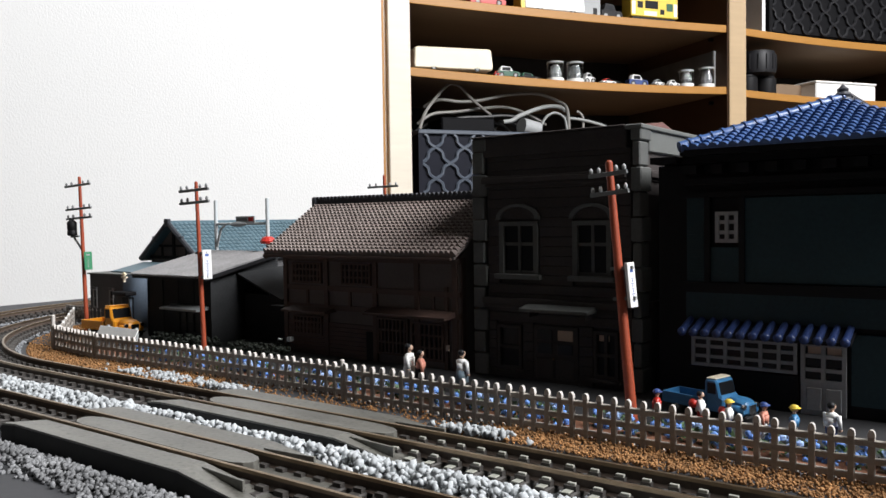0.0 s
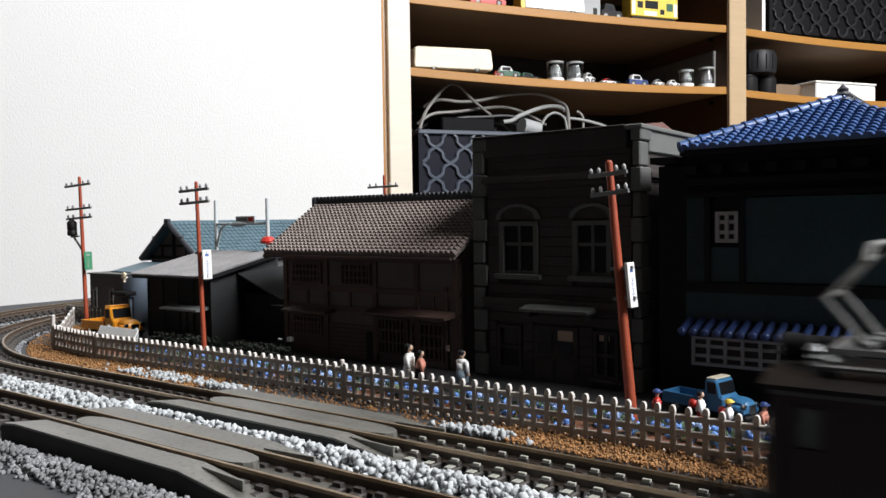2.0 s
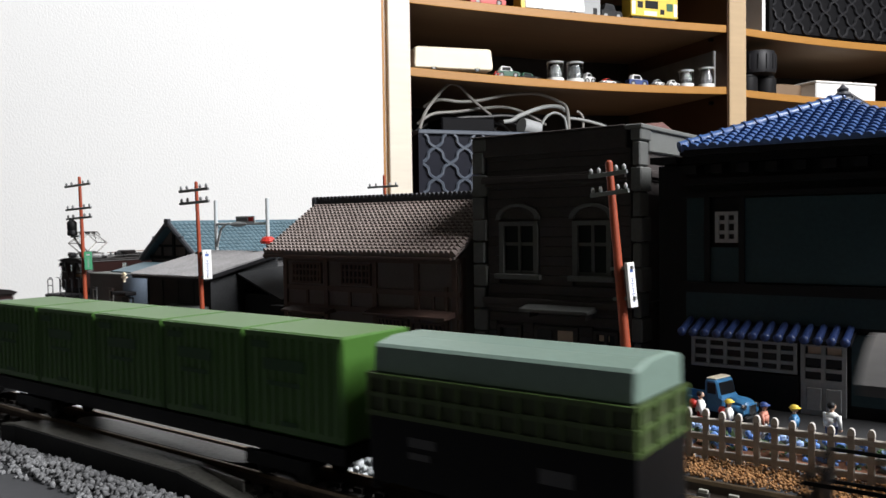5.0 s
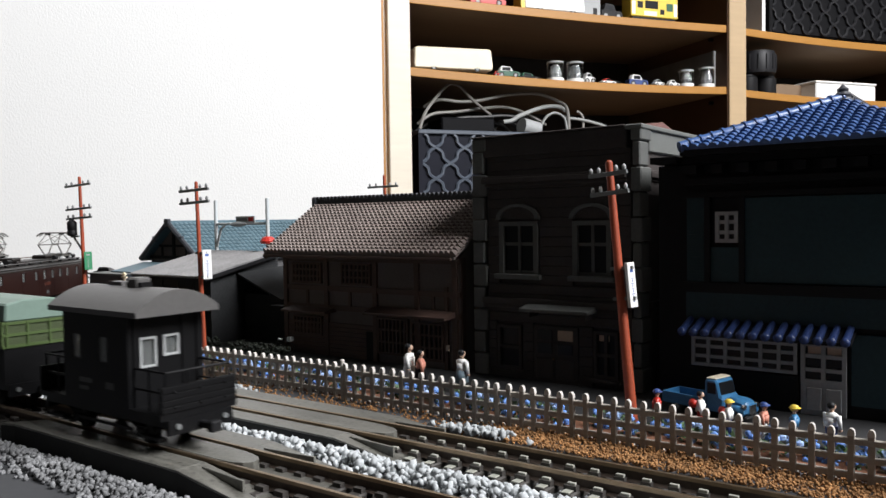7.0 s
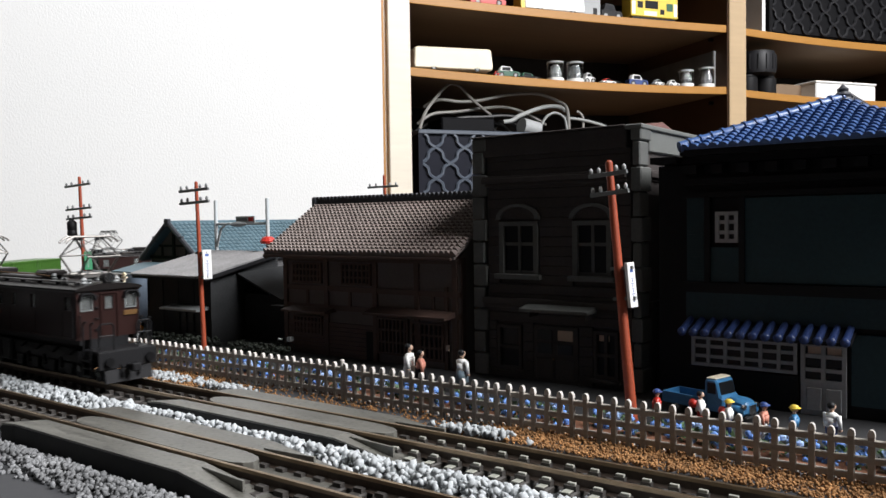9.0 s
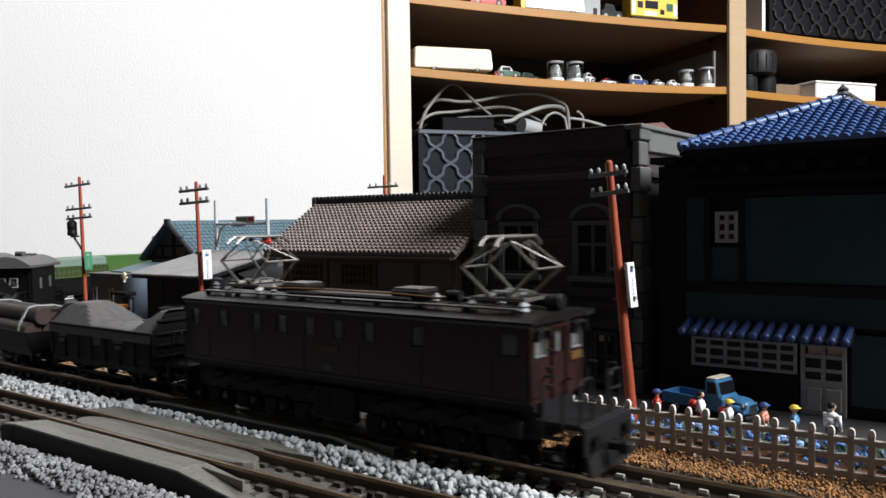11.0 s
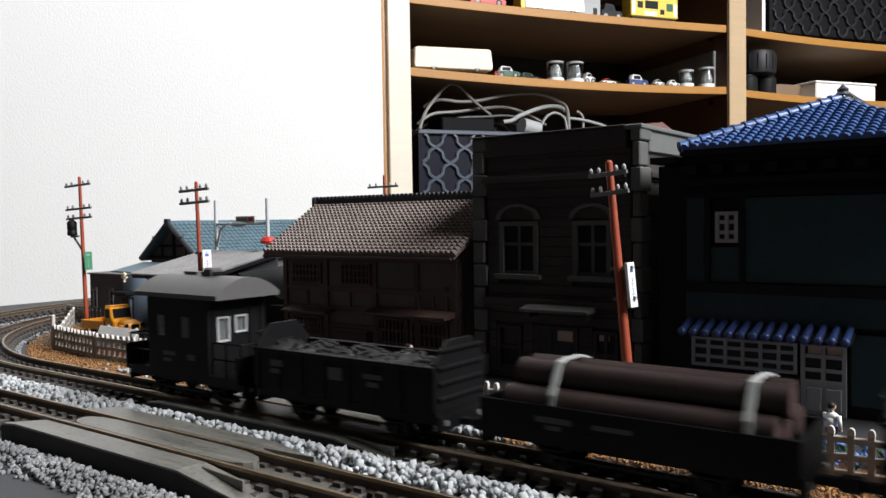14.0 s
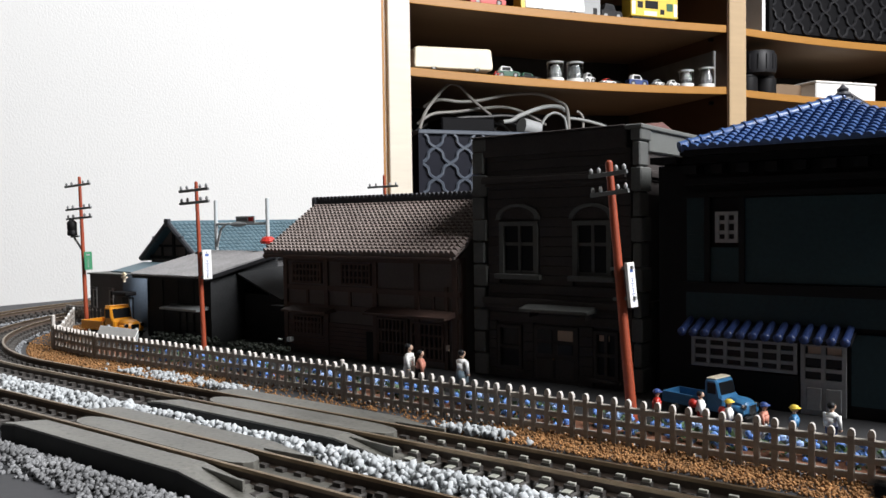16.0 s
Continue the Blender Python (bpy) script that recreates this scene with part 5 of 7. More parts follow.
# ---- bookcase and what stands in it (bookcase space: x along the front, y into it) ----
def shelf_board(parent, x0, x1, z, sag, zr=None, y1=280):
    """A board that sags towards its middle, with an orange strip along its front edge."""
    zr = z if zr is None else zr
    n = 12

    def drawn(prof):
        bm = bmesh.new()
        rings = []
        for i in range(n + 1):
            u = i / n
            x = x0 + (x1 - x0) * u
            d = z + (zr - z) * u - sag * 4 * u * (1 - u)
            rings.append([bm.verts.new((x, yy, d + zz)) for yy, zz in prof])
        k = len(prof)
        for a, b in zip(rings, rings[1:]):
            for i in range(k):
                bm.faces.new((a[i], b[i], b[(i + 1) % k], a[(i + 1) % k]))
        bm.faces.new(rings[0])
        bm.faces.new(rings[-1][::-1])
        bmesh.ops.recalc_face_normals(bm, faces=bm.faces)
        return bm
    b = part("shelf_board", drawn(((8, -11.5), (y1, -11.5), (y1, 0), (8, 0))), M_UNDER, parent, "dull brown veneered shelf board")
    part("edge_strip", drawn(((6, -11), (6.6, -11.8), (8, -11.8), (8, 0.1), (6.6, 0.1), (6, -0.6))), M_SHELF, b, "bright orange veneer edge")
    return b


MID_SHELF, UP_SHELF = (262.0, 259.5, 5.5), (361.5, 358.4, 3.2)


def shelf_top(shelf, x):
    """Height of a shelf of the first compartment at x along it."""
    u = x / 543
    return shelf[0] + (shelf[1] - shelf[0]) * u - shelf[2] * 4 * u * (1 - u) + 0.2


def bookcase():
    t = thing("bookcase", "cream-edged bookcase with sagging orange veneer shelves", "bookcase")
    t.matrix_world = BOOK
    for x0, x1 in ((-32, 0), (543, 577), (1120, 1154)):
        # the left upright's stronger light is put into its colour
        boxes("upright", [(x0, x1, 0, 285, -750, 1250)], M_POSTWHITE if x0 < 0 else M_PANEL, t, "pale cream upright" if x0 < 0 else "", bev=1.0)
        # veneer inside faces, darkened to carry the compartment's shade
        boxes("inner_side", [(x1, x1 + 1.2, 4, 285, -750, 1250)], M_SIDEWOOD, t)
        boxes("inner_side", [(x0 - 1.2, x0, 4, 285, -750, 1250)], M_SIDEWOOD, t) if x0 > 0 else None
    boxes("filler_strip", [(-40.5, -37.5, 1, 60, -750, 1250)], M_SHELF, t, "narrow brown strip beside the wall")
    boxes("filler_strip", [(-37.5, -32.2, 8, 60, -750, 1250)], M_POSTWHITE, t)
    # near-black back: the depth shade is in its colour
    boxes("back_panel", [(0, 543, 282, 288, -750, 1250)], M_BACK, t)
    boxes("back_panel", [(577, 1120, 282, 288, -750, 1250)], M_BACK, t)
    for z, zr, sag in (MID_SHELF, UP_SHELF):
        shelf_board(t, 1.3, 541.6, z, sag, zr)
    for z, sag in ((470, 8), (80, 3), (-150, 3), (-400, 3), (620, 3), (800, 3), (1000, 2)):
        shelf_board(t, 1.3, 541.6, z, sag)
    for z, sag in ((256.5, 7), (356.5, 7.2), (470, 4), (80, 3), (-150, 3), (-400, 3), (620, 3), (800, 3), (1000, 2)):
        shelf_board(t, 578.3, 1118.6, z, sag)
    boxes("top_board", [(-32, 1154, -4, 285, 1250, 1270)], M_PANEL, t)
    for y, z in ((40, 342), (40, 238), (210, 200)):
        bm = bmesh.new()
        rod(bm, (536, y, z), (541.7, y, z), 3.2, n=10)
        part("shelf_pin", bm, M_BLACK, t)
    return t


bookcase()


def on_shelf(name, label, category, x, y, z, rz=0.0, group=""):
    t = thing(name, label, category, group)
    if type(z) is tuple:
        z = shelf_top(z, x)
    t.matrix_world = BOOK @ pose(x * MM, y * MM, z * MM, 0, 0, rz)
    return t


def toy_wheels(t, xs, w, r):
    for x in xs:
        for y in (-w, w):
            bm = bmesh.new()
            rod(bm, (x, y - 0.9, r), (x, y + 0.9, r), r, n=12)
            wh = part("wheel", bm, M_RUBBER, t)
            bm = bmesh.new()
            rod(bm, (x, y - 1.0, r), (x, y + 1.0, r), r * 0.55, n=10)
            part("hub", bm, M_LATTICE, wh)


def toy_bus(label, x, y, z, ln, h, paint, band, rz=0.0):
    t = on_shelf("toy_bus", label, "toy bus", x, y, z, rz, "toy vehicles on the shelves")
    bm = bmesh.new()
    prism(bm, [(0, 3), (ln, 3), (ln + 1, 10), (ln - 2, h - 1), (ln - 5, h), (4, h), (0.5, h - 2), (-0.5, 10)], "y", -12, 12, 1.6)
    b = part("body", bm, paint, t, smooth=True)
    for i in range(7):
        for s in (-12.15, 12.05):
            boxes("window", [(5 + i * (ln - 14) / 7, 5 + (i + 0.86) * (ln - 14) / 7, s, s + 0.1, h * 0.52, h * 0.82)], band, b)
    boxes("windscreen", [(ln + 0.1, ln + 0.4, -10, 10, h * 0.5, h * 0.85)], M_DARKWIN, b)
    toy_wheels(t, (ln * 0.24, ln * 0.8), 11, 4.2)


def toy_car(label, x, y, z, ln, paint, roof, rz=0.0, h=11.0, w=6.2):
    t = on_shelf("toy_car", label, "toy car", x, y, z, rz, "toy vehicles on the shelves")
    bm = bmesh.new()
    prism(bm, [(0, 2), (ln, 2), (ln + 0.6, h * 0.4), (ln * 0.93, h * 0.56), (0.4, h * 0.6), (-0.4, h * 0.36)], "y", -w, w, 0.7)
    part("body", bm, paint, t, smooth=True)
    bm = bmesh.new()
    prism(bm, [(ln * 0.12, h * 0.56), (ln * 0.72, h * 0.56), (ln * 0.6, h * 0.95), (ln * 0.22, h)], "y", -w * 0.85, w * 0.85, 0.6)
    part("cabin", bm, roof, t, smooth=True)
    boxes("side_window", [(ln * 0.24, ln * 0.6, -w * 0.87, -w * 0.84, h * 0.62, h * 0.9)], M_DARKWIN, t)
    toy_wheels(t, (ln * 0.2, ln * 0.8), w * 0.9, h * 0.24)


toy_bus("cream toy bus on the middle shelf", 13, 30, MID_SHELF, 116, 33, M_CREAM, M_CREAM, -4)
toy_car("dark green toy car with white roof", 140, 26, MID_SHELF, 36, M_DKGREEN, M_WHITE, -5, 17)
toy_car("small red toy car beside the bus", 133, 18, MID_SHELF, 10, M_RED, M_RED, 0, 8, 4)
toy_car("black toy car on the middle shelf", 180, 34, MID_SHELF, 34, M_BLACK, M_DKGREEN, 0, 12)
toy_car("white toy car on the middle shelf", 285, 22, MID_SHELF, 17, M_WHITE, M_WHITE, 0, 16)
toy_car("white and red toy car on the shelf", 316, 22, MID_SHELF, 24, M_WHITE, M_RED, 0, 9)
toy_car("black toy car beside the blue truck", 346, 40, MID_SHELF, 20, M_BLACK, M_BLACK, 0, 10)
toy_car("blue toy truck with white cab", 369, 30, MID_SHELF, 35, M_NAVY, M_WHITE, 0, 19)
toy_car("white toy car on the shelf", 410, 20, MID_SHELF, 17, M_WHITE, M_LATTICE, 0, 11)
toy_car("white toy van on the shelf", 438, 22, MID_SHELF, 20, M_WHITE, M_WHITE, 0, 11)


def jar(x, y, z, r, h):
    t = on_shelf("display_jar", "clear round display jar with dark contents on the shelf", "jar", x, y, z, 0, "clear display jars")
    bm = bmesh.new()
    lathe(bm, (0, 0, 1), [(r, 0), (r, h), (r * 0.95, h + 1)], 18)
    j = part("jar", bm, M_CASE, t, smooth=True)
    bm = bmesh.new()
    lathe(bm, (0, 0, 0), [(r * 1.05, 0), (r * 1.05, 6.5), (r * 0.8, 7)], 18)
    part("base", bm, M_WHITE, t, smooth=True)
    bm = bmesh.new()
    lathe(bm, (0, 0, 7.2), [(r * 0.5, 0), (r * 0.62, 6), (r * 0.4, h * 0.62), (r * 0.2, h * 0.72)], 10)
    part("contents", bm, M_LATTICE, t)
    bm = bmesh.new()
    lathe(bm, (0, 0, h + 1.6), [(r * 1.04, 0), (r * 1.04, 2.5), (r * 0.9, 3)], 18)
    part("lid", bm, M_LATTICE, t, smooth=True)


jar(241, 30, MID_SHELF, 12.5, 27)
jar(274, 28, MID_SHELF, 12.5, 28)
jar(478, 26, MID_SHELF, 11.5, 24)
jar(518, 26, MID_SHELF, 12, 29)
t = on_shelf("acrylic_sheet", "dull grey acrylic sheet with pale edge standing on the shelf", "acrylic sheet", 0, 0, 0)
a = boxes("sheet", [(537, 540, 34, 262, 259.6, 322)], M_GREYMETAL, t)
boxes("edge", [(536.4, 540.4, 30, 34, 259.6, 322)], M_LATTICE, a, "pale cut edge")

# upper shelf
toy_car("red toy car on the upper shelf", 98, 26, UP_SHELF, 56, M_RED, M_RED, 0, 20, 9)
toy_bus("white and yellow toy bus on the upper shelf", 186, 30, UP_SHELF, 100, 40, M_WHITE, M_WHITE, 0)
t = on_shelf("toy_carton", "yellow end of a toy carton on the upper shelf", "toy carton", 178, 30, UP_SHELF)
boxes("carton", [(0, 7, -13, 12, 0, 40)], M_YELLOW, t, bev=0.5)
t = on_shelf("grey_box", "grey cardboard box on the upper shelf", "box", 290, 40, UP_SHELF)
boxes("carton", [(0, 30, -12, 12, 0, 40)], M_LATTICE, t, bev=0.5)
boxes("label", [(17, 24, -12.3, -12, 6, 16)], M_BLACK, t)
toy_car("black toy engine on the upper shelf", 322, 36, UP_SHELF, 38, M_BLACK, M_BLACK, 0, 26, 8)
t = on_shelf("toy_rail_car", "yellow and cream toy rail car with black underframe", "toy rail car", 368, 30, UP_SHELF, 0, "toy vehicles on the shelves")
boxes("body", [(0, 88, -13, 13, 7, 42)], M_YELLOW, t, "yellow body", bev=1.2)
boxes("underframe", [(4, 84, -11, 11, 0, 7)], M_BLACK, t, bev=0.6)
for a0, a1, z0, z1, m in ((2, 8, 10, 30, M_WHITE), (80, 86, 10, 30, M_WHITE), (24, 48, 9, 16, M_CREAM), (54, 62, 12, 20, M_BLACK), (12, 22, 20, 30, M_BLACK), (66, 78, 18, 30, M_DKGREEN), (26, 50, 20, 32, M_DARKWIN)):
    boxes("marking", [(a0, a1, -13.2, -13, z0, z1)], m, t)


def crate(label, x0, x1, y0, y1, z0, z1, step, rib, inner):
    t = on_shelf("storage_crate", label, "crate", 0, 0, 0)
    boxes("liner", [(x0 + 4, x1 - 4, y0 + 5, y0 + 8, z0 + 2, z1 - 6), (x0 + 4, x0 + 7, y0 + 8, y1, z0 + 2, z1 - 6), (x0 + 4, x1 - 4, y0 + 8, y1, z0, z0 + 2)], inner, t)
    boxes("rim", [(x0, x1, y0, y0 + 7, z1 - 6, z1)], rib, t, bev=1)
    boxes("rim", [(x0, x0 + 7, y0 + 7, y1, z1 - 6, z1)], rib, t, bev=1)
    boxes("corner", [(x0, x0 + 6, y0 + 0.5, y0 + 6, z0, z1 - 6)], inner, t)
    w, h = x1 - x0 - 8, z1 - z0 - 8
    n = int((w + h) / step) + 1
    lift = step * math.ceil(h / step)
    for s in (1, -1):
        for i in range(-int(lift / step) - 1, n):
            a = x0 + 4 + i * step
            pts = []
            for k in range(49):
                up = h * k / 48
                x = (a + up if s > 0 else a + lift - up) + s * 0.075 * step * math.sin(2 * math.tau * up / step)
                pts.append((x, y0 + 3.2, z0 + 2 + up))
            run_ = [p for p in pts if x0 + 4 < p[0] < x1 - 4]
            if len(run_) > 1:
                bm = bmesh.new()
                tube(bm, run_, 2.6, 6)
                part("rib", bm, rib, t)


M_INKRIB = mat("worn_black_plastic_rib", (0.013, 0.013, 0.015), 0.5, spec=0.3, vary=0.2)
M_INK = mat("matt_ink_black_plastic", (0.005, 0.005, 0.006), 0.65, spec=0.12, vary=0.2)
crate("blue-grey plastic crate with diamond lattice full of cables", 14, 300, 12, 250, 85, 178, 44, M_LATTICEBLUE, M_CRATEIN)
crate("black plastic basket with diamond lattice on the upper shelf", 640, 1004, 16, 240, 357, 456, 40, M_INKRIB, M_INK)
t = on_shelf("plastic_sheet", "white plastic sheet standing beside the basket", "plastic sheet", 0, 0, 0)
boxes("sheet", [(628, 635, 20, 200, 356, 450)], M_WHITE, t, bev=0.5)


def cable(label, pts, r, material):
    t = on_shelf("cable", label, "cable", 0, 0, 0, 0, "tangled cables")
    out = []
    p = [pts[0]] + pts + [pts[-1]]
    for i in range(1, len(p) - 2):
        for k in range(7):
            u = k / 7
            out.append(tuple(0.5 * ((2 * p[i][c]) + (-p[i - 1][c] + p[i + 1][c]) * u + (2 * p[i - 1][c] - 5 * p[i][c] + 4 * p[i + 1][c] - p[i + 2][c]) * u * u
                             + (-p[i - 1][c] + 3 * p[i][c] - 3 * p[i + 1][c] + p[i + 2][c]) * u**3) for c in range(3)))
    out.append(pts[-1])
    bm = bmesh.new()
    tube(bm, out, r, 7)
    part("sheath", bm, material, t, smooth=True)


cable("grey looped cable above the crate", [(26, 40, 182), (37, 40, 209), (66, 40, 243), (79, 40, 248), (90, 40, 244), (99, 40, 235), (114, 40, 222), (150, 60, 205)], 2.3, M_CABLE)
cable("grey cable lying over the crate", [(40, 60, 216), (58, 46, 225), (90, 42, 223), (121, 40, 226), (167, 40, 236), (214, 40, 239.5), (248, 40, 231), (266, 40, 220), (271, 42, 186)], 2.5, M_CABLE)
cable("pale grey cable with a cut end", [(157, 38, 195), (172, 38, 198), (186, 38, 206), (224, 40, 219.5), (253, 42, 222), (266, 44, 216)], 3.2, M_STRAP)
cable("grey cable lying in the crate", [(26, 50, 190), (50, 50, 205), (90, 52, 210), (126, 54, 216), (168, 56, 220), (205, 58, 212), (240, 60, 196)], 2.3, M_CABLE)
cable("grey thin cable in a ring", [(218, 40, 180), (224, 40, 196), (234, 40, 208), (248, 41, 212), (263, 42, 204), (268, 42, 182)], 2.0, M_STRAP)
cable("grey cable trailing to the side", [(262, 46, 206), (290, 40, 203), (323, 40, 197), (352, 40, 188), (380, 40, 178)], 2.3, M_STRAP)
cable("short hooked grey cable end", [(284, 42, 216), (291, 42, 213), (296, 42, 204), (295, 42, 180)], 2.1, M_CABLE)
cable("thin dark cable under the others", [(60, 44, 190), (90, 46, 200), (130, 46, 203), (170, 48, 206), (210, 50, 200)], 2.0, M_DKCABLE)
for i in range(5):
    cable("dark rubber cable lying in the crate", [(30 + i * 34, 110, 176), (60 + i * 30, 100, 196 + 6 * (i % 3)), (100 + i * 26, 96, 200), (150 + i * 20, 104, 178)], 2.8, M_DKCABLE)
t = on_shelf("power_adapter", "pale grey round power adapter among the cables", "adapter", 199, 34, 193, 0)
bm = bmesh.new()
rod(bm, (-14, 0, -3), (16, 6, -8), 12, 12, n=18)
part("housing", bm, M_LATTICE, t, smooth=True)
t = on_shelf("black_adapter", "black power supply lying in the crate", "power supply", 60, 60, 178)
boxes("housing", [(0, 84, -20, 40, 0, 22)], M_INK, t, bev=2)

# right compartment
t = on_shelf("stacked_canister", "dark ribbed canister on two small black jars", "canister", 640, 46, 253)
for a in (-22, 18):
    bm = bmesh.new()
    lathe(bm, (a, 0, 0), [(17, 0), (18, 3), (18, 30), (15, 33), (15, 35)], 18)
    part("small_jar", bm, M_BLACK, t, "small black glossy jar", smooth=True)
bm = bmesh.new()
lathe(bm, (0, 0, 35), [(24, 0), (30, 3), (31, 8), (31, 34), (28, 40), (10, 42)], 24)
c = part("canister", bm, M_INKRIB, t, "dark glossy upper canister", smooth=True)
for i in range(14):
    a = math.tau * i / 14
    bm = bmesh.new()
    rod(bm, (30.6 * math.cos(a), 30.6 * math.sin(a), 44), (30.6 * math.cos(a), 30.6 * math.sin(a), 68), 1.6, n=6)
    part("rib", bm, M_BLACK, c)
t = on_shelf("black_box", "low dark box beside the white box", "box", 706, 90, 250.5)
boxes("carton", [(-40, 60, -30, 40, 0, 30)], M_UNDER, t, bev=1)
t = on_shelf("white_box", "white plastic box on the lower shelf", "box", 752, 26, 249.8)
boxes("carton", [(0, 140, 0, 80, 0, 30)], M_WHITE, t, bev=2)
boxes("lid", [(-1, 141, -1, 81, 30, 34)], M_WHITE, t, bev=1)


# ---- rolling stock; z = 0 is the rail's top, x along the track ----
def wheelset(parent, x, r=2.7, spokes=True):
    bm = bmesh.new()
    for s in (-1, 1):
        rod(bm, (x, s * 3.7, r), (x, s * 4.9, r), r, n=16)
        rod(bm, (x, s * 3.4, r), (x, s * 3.7, r), r + 0.35, n=16)
    rod(bm, (x, -4, r), (x, 4, r), 0.5, n=6)
    w = part("wheelset", bm, M_BLACKG, parent, smooth=True)
    bm = bmesh.new()
    for s in (-1, 1):
        rod(bm, (x, s * 4.92, r), (x, s * 5.05, r), r * 0.35, n=10)
    part("axle_cap", bm, M_GREYMETAL, w)


def coupler(parent, x, s):
    bm = bmesh.new()
    bx(bm, min(x, x + s * 4), max(x, x + s * 4), -0.8, 0.8, 4.0, 5.4, 0.2)
    bx(bm, min(x + s * 3.4, x + s * 5.4), max(x + s * 3.4, x + s * 5.4), -1.3, 1.3, 3.6, 5.8, 0.3)
    part("coupler", bm, M_BLACK, parent)


def pantograph(parent, x, metal, reach):
    p = boxes("pantograph", [(x - 6, x + 6, -5.4, -4.8, 28.6, 29.2), (x - 6, x + 6, 4.8, 5.4, 28.6, 29.2), (x - 6, x - 5.4, -4.8, 4.8, 28.6, 29.2), (x + 5.4, x + 6, -4.8, 4.8, 28.6, 29.2)], metal, parent, "raised diamond pantograph of thin metal bars")
    p.location.z = 1.0 * MM
    for a in (-5.6, 5.6):
        for b in (-5, 5):
            bm = bmesh.new()
            lathe(bm, (x + a, b, 26.6), [(0.7, 0), (1.0, 0.4), (0.6, 0.9), (1.0, 1.3), (0.5, 2.0)], 8)
            part("insulator", bm, M_LATTICE, p, "pale ceramic insulator")
    for s in (-1, 1):
        for b in (-1, 1):
            bm = bmesh.new()
            rod(bm, (x + s * 2.2, b * 4.4, 29.4), (x + s * reach, b * 4.8, 34.6), 0.36, 0.3, n=6)
            part("lower_arm", bm, metal, p)
            bm = bmesh.new()
            rod(bm, (x + s * reach, b * 4.8, 34.6), (x + s * 1.5, b * 3.4, 39.9), 0.24, n=6)
            part("upper_arm", bm, metal, p)
        bm = bmesh.new()
        rod(bm, (x + s * reach, -5.0, 34.6), (x + s * reach, 5.0, 34.6), 0.26, n=6)
        part("elbow_bar", bm, metal, p)
        bm = bmesh.new()
        rod(bm, (x + s * reach, -4.8, 34.6), (x + s * 1.5, 3.4, 39.9), 0.14, n=5)
        rod(bm, (x + s * reach, 4.8, 34.6), (x + s * 1.5, -3.4, 39.9), 0.14, n=5)
        part("brace", bm, metal, p)
        bm = bmesh.new()
        tube(bm, [(x + s * 1.7, -8.2, 38.7), (x + s * 1.7, -7.4, 39.5), (x + s * 1.7, -5.8, 40.4), (x + s * 1.7, 5.8, 40.4), (x + s * 1.7, 7.4, 39.5), (x + s * 1.7, 8.2, 38.7)], 0.36)
        part("contact_shoe", bm, metal, p)
        bm = bmesh.new()
        bx(bm, x + s * 1.5 - 0.7, x + s * 1.5 + 0.7, -3.9, -2.9, 39.3, 40.2, 0.15)
        bx(bm, x + s * 1.5 - 0.7, x + s * 1.5 + 0.7, 2.9, 3.9, 39.3, 40.2, 0.15)
        part("shoe_mount", bm, M_BLACK, p)
    bm = bmesh.new()
    rod(bm, (x - 2.2, -5, 29.4), (x - 2.2, 5, 29.4), 0.55, n=8)
    rod(bm, (x + 2.2, -5, 29.4), (x + 2.2, 5, 29.4), 0.55, n=8)
    part("pivot_shaft", bm, metal, p)
    for y in (-2.2, 2.2):
        bm = bmesh.new()
        for k in range(9):
            rod(bm, (x - 2.4 + k * 0.54, y, 29.7), (x - 2.1 + k * 0.54, y, 29.7), 0.62, n=8)
        rod(bm, (x - 3.4, y, 29.7), (x + 3.4, y, 29.7), 0.25, n=6)
        part("lift_spring", bm, M_GREYMETAL, p)


def framed_pane(parent, xs, a, b, c, d, s, material, frame_mat, bar):
    """A window in an end wall at xs that faces s along x: a raised frame with a pane."""
    f0, f1 = min(xs, xs + s * 0.3), max(xs, xs + s * 0.3)
    fr = boxes("window_frame", [(f0, f1, a, b, c, c + bar), (f0, f1, a, b, d - bar, d), (f0, f1, a, a + bar, c + bar, d - bar), (f0, f1, b - bar, b, c + bar, d - bar)], frame_mat, parent)
    boxes("pane", [(min(xs - s * 0.5, xs - s * 0.2), max(xs - s * 0.5, xs - s * 0.2), a + 0.1, b - 0.1, c + 0.1, d - 0.1)], material, fr)
    return fr


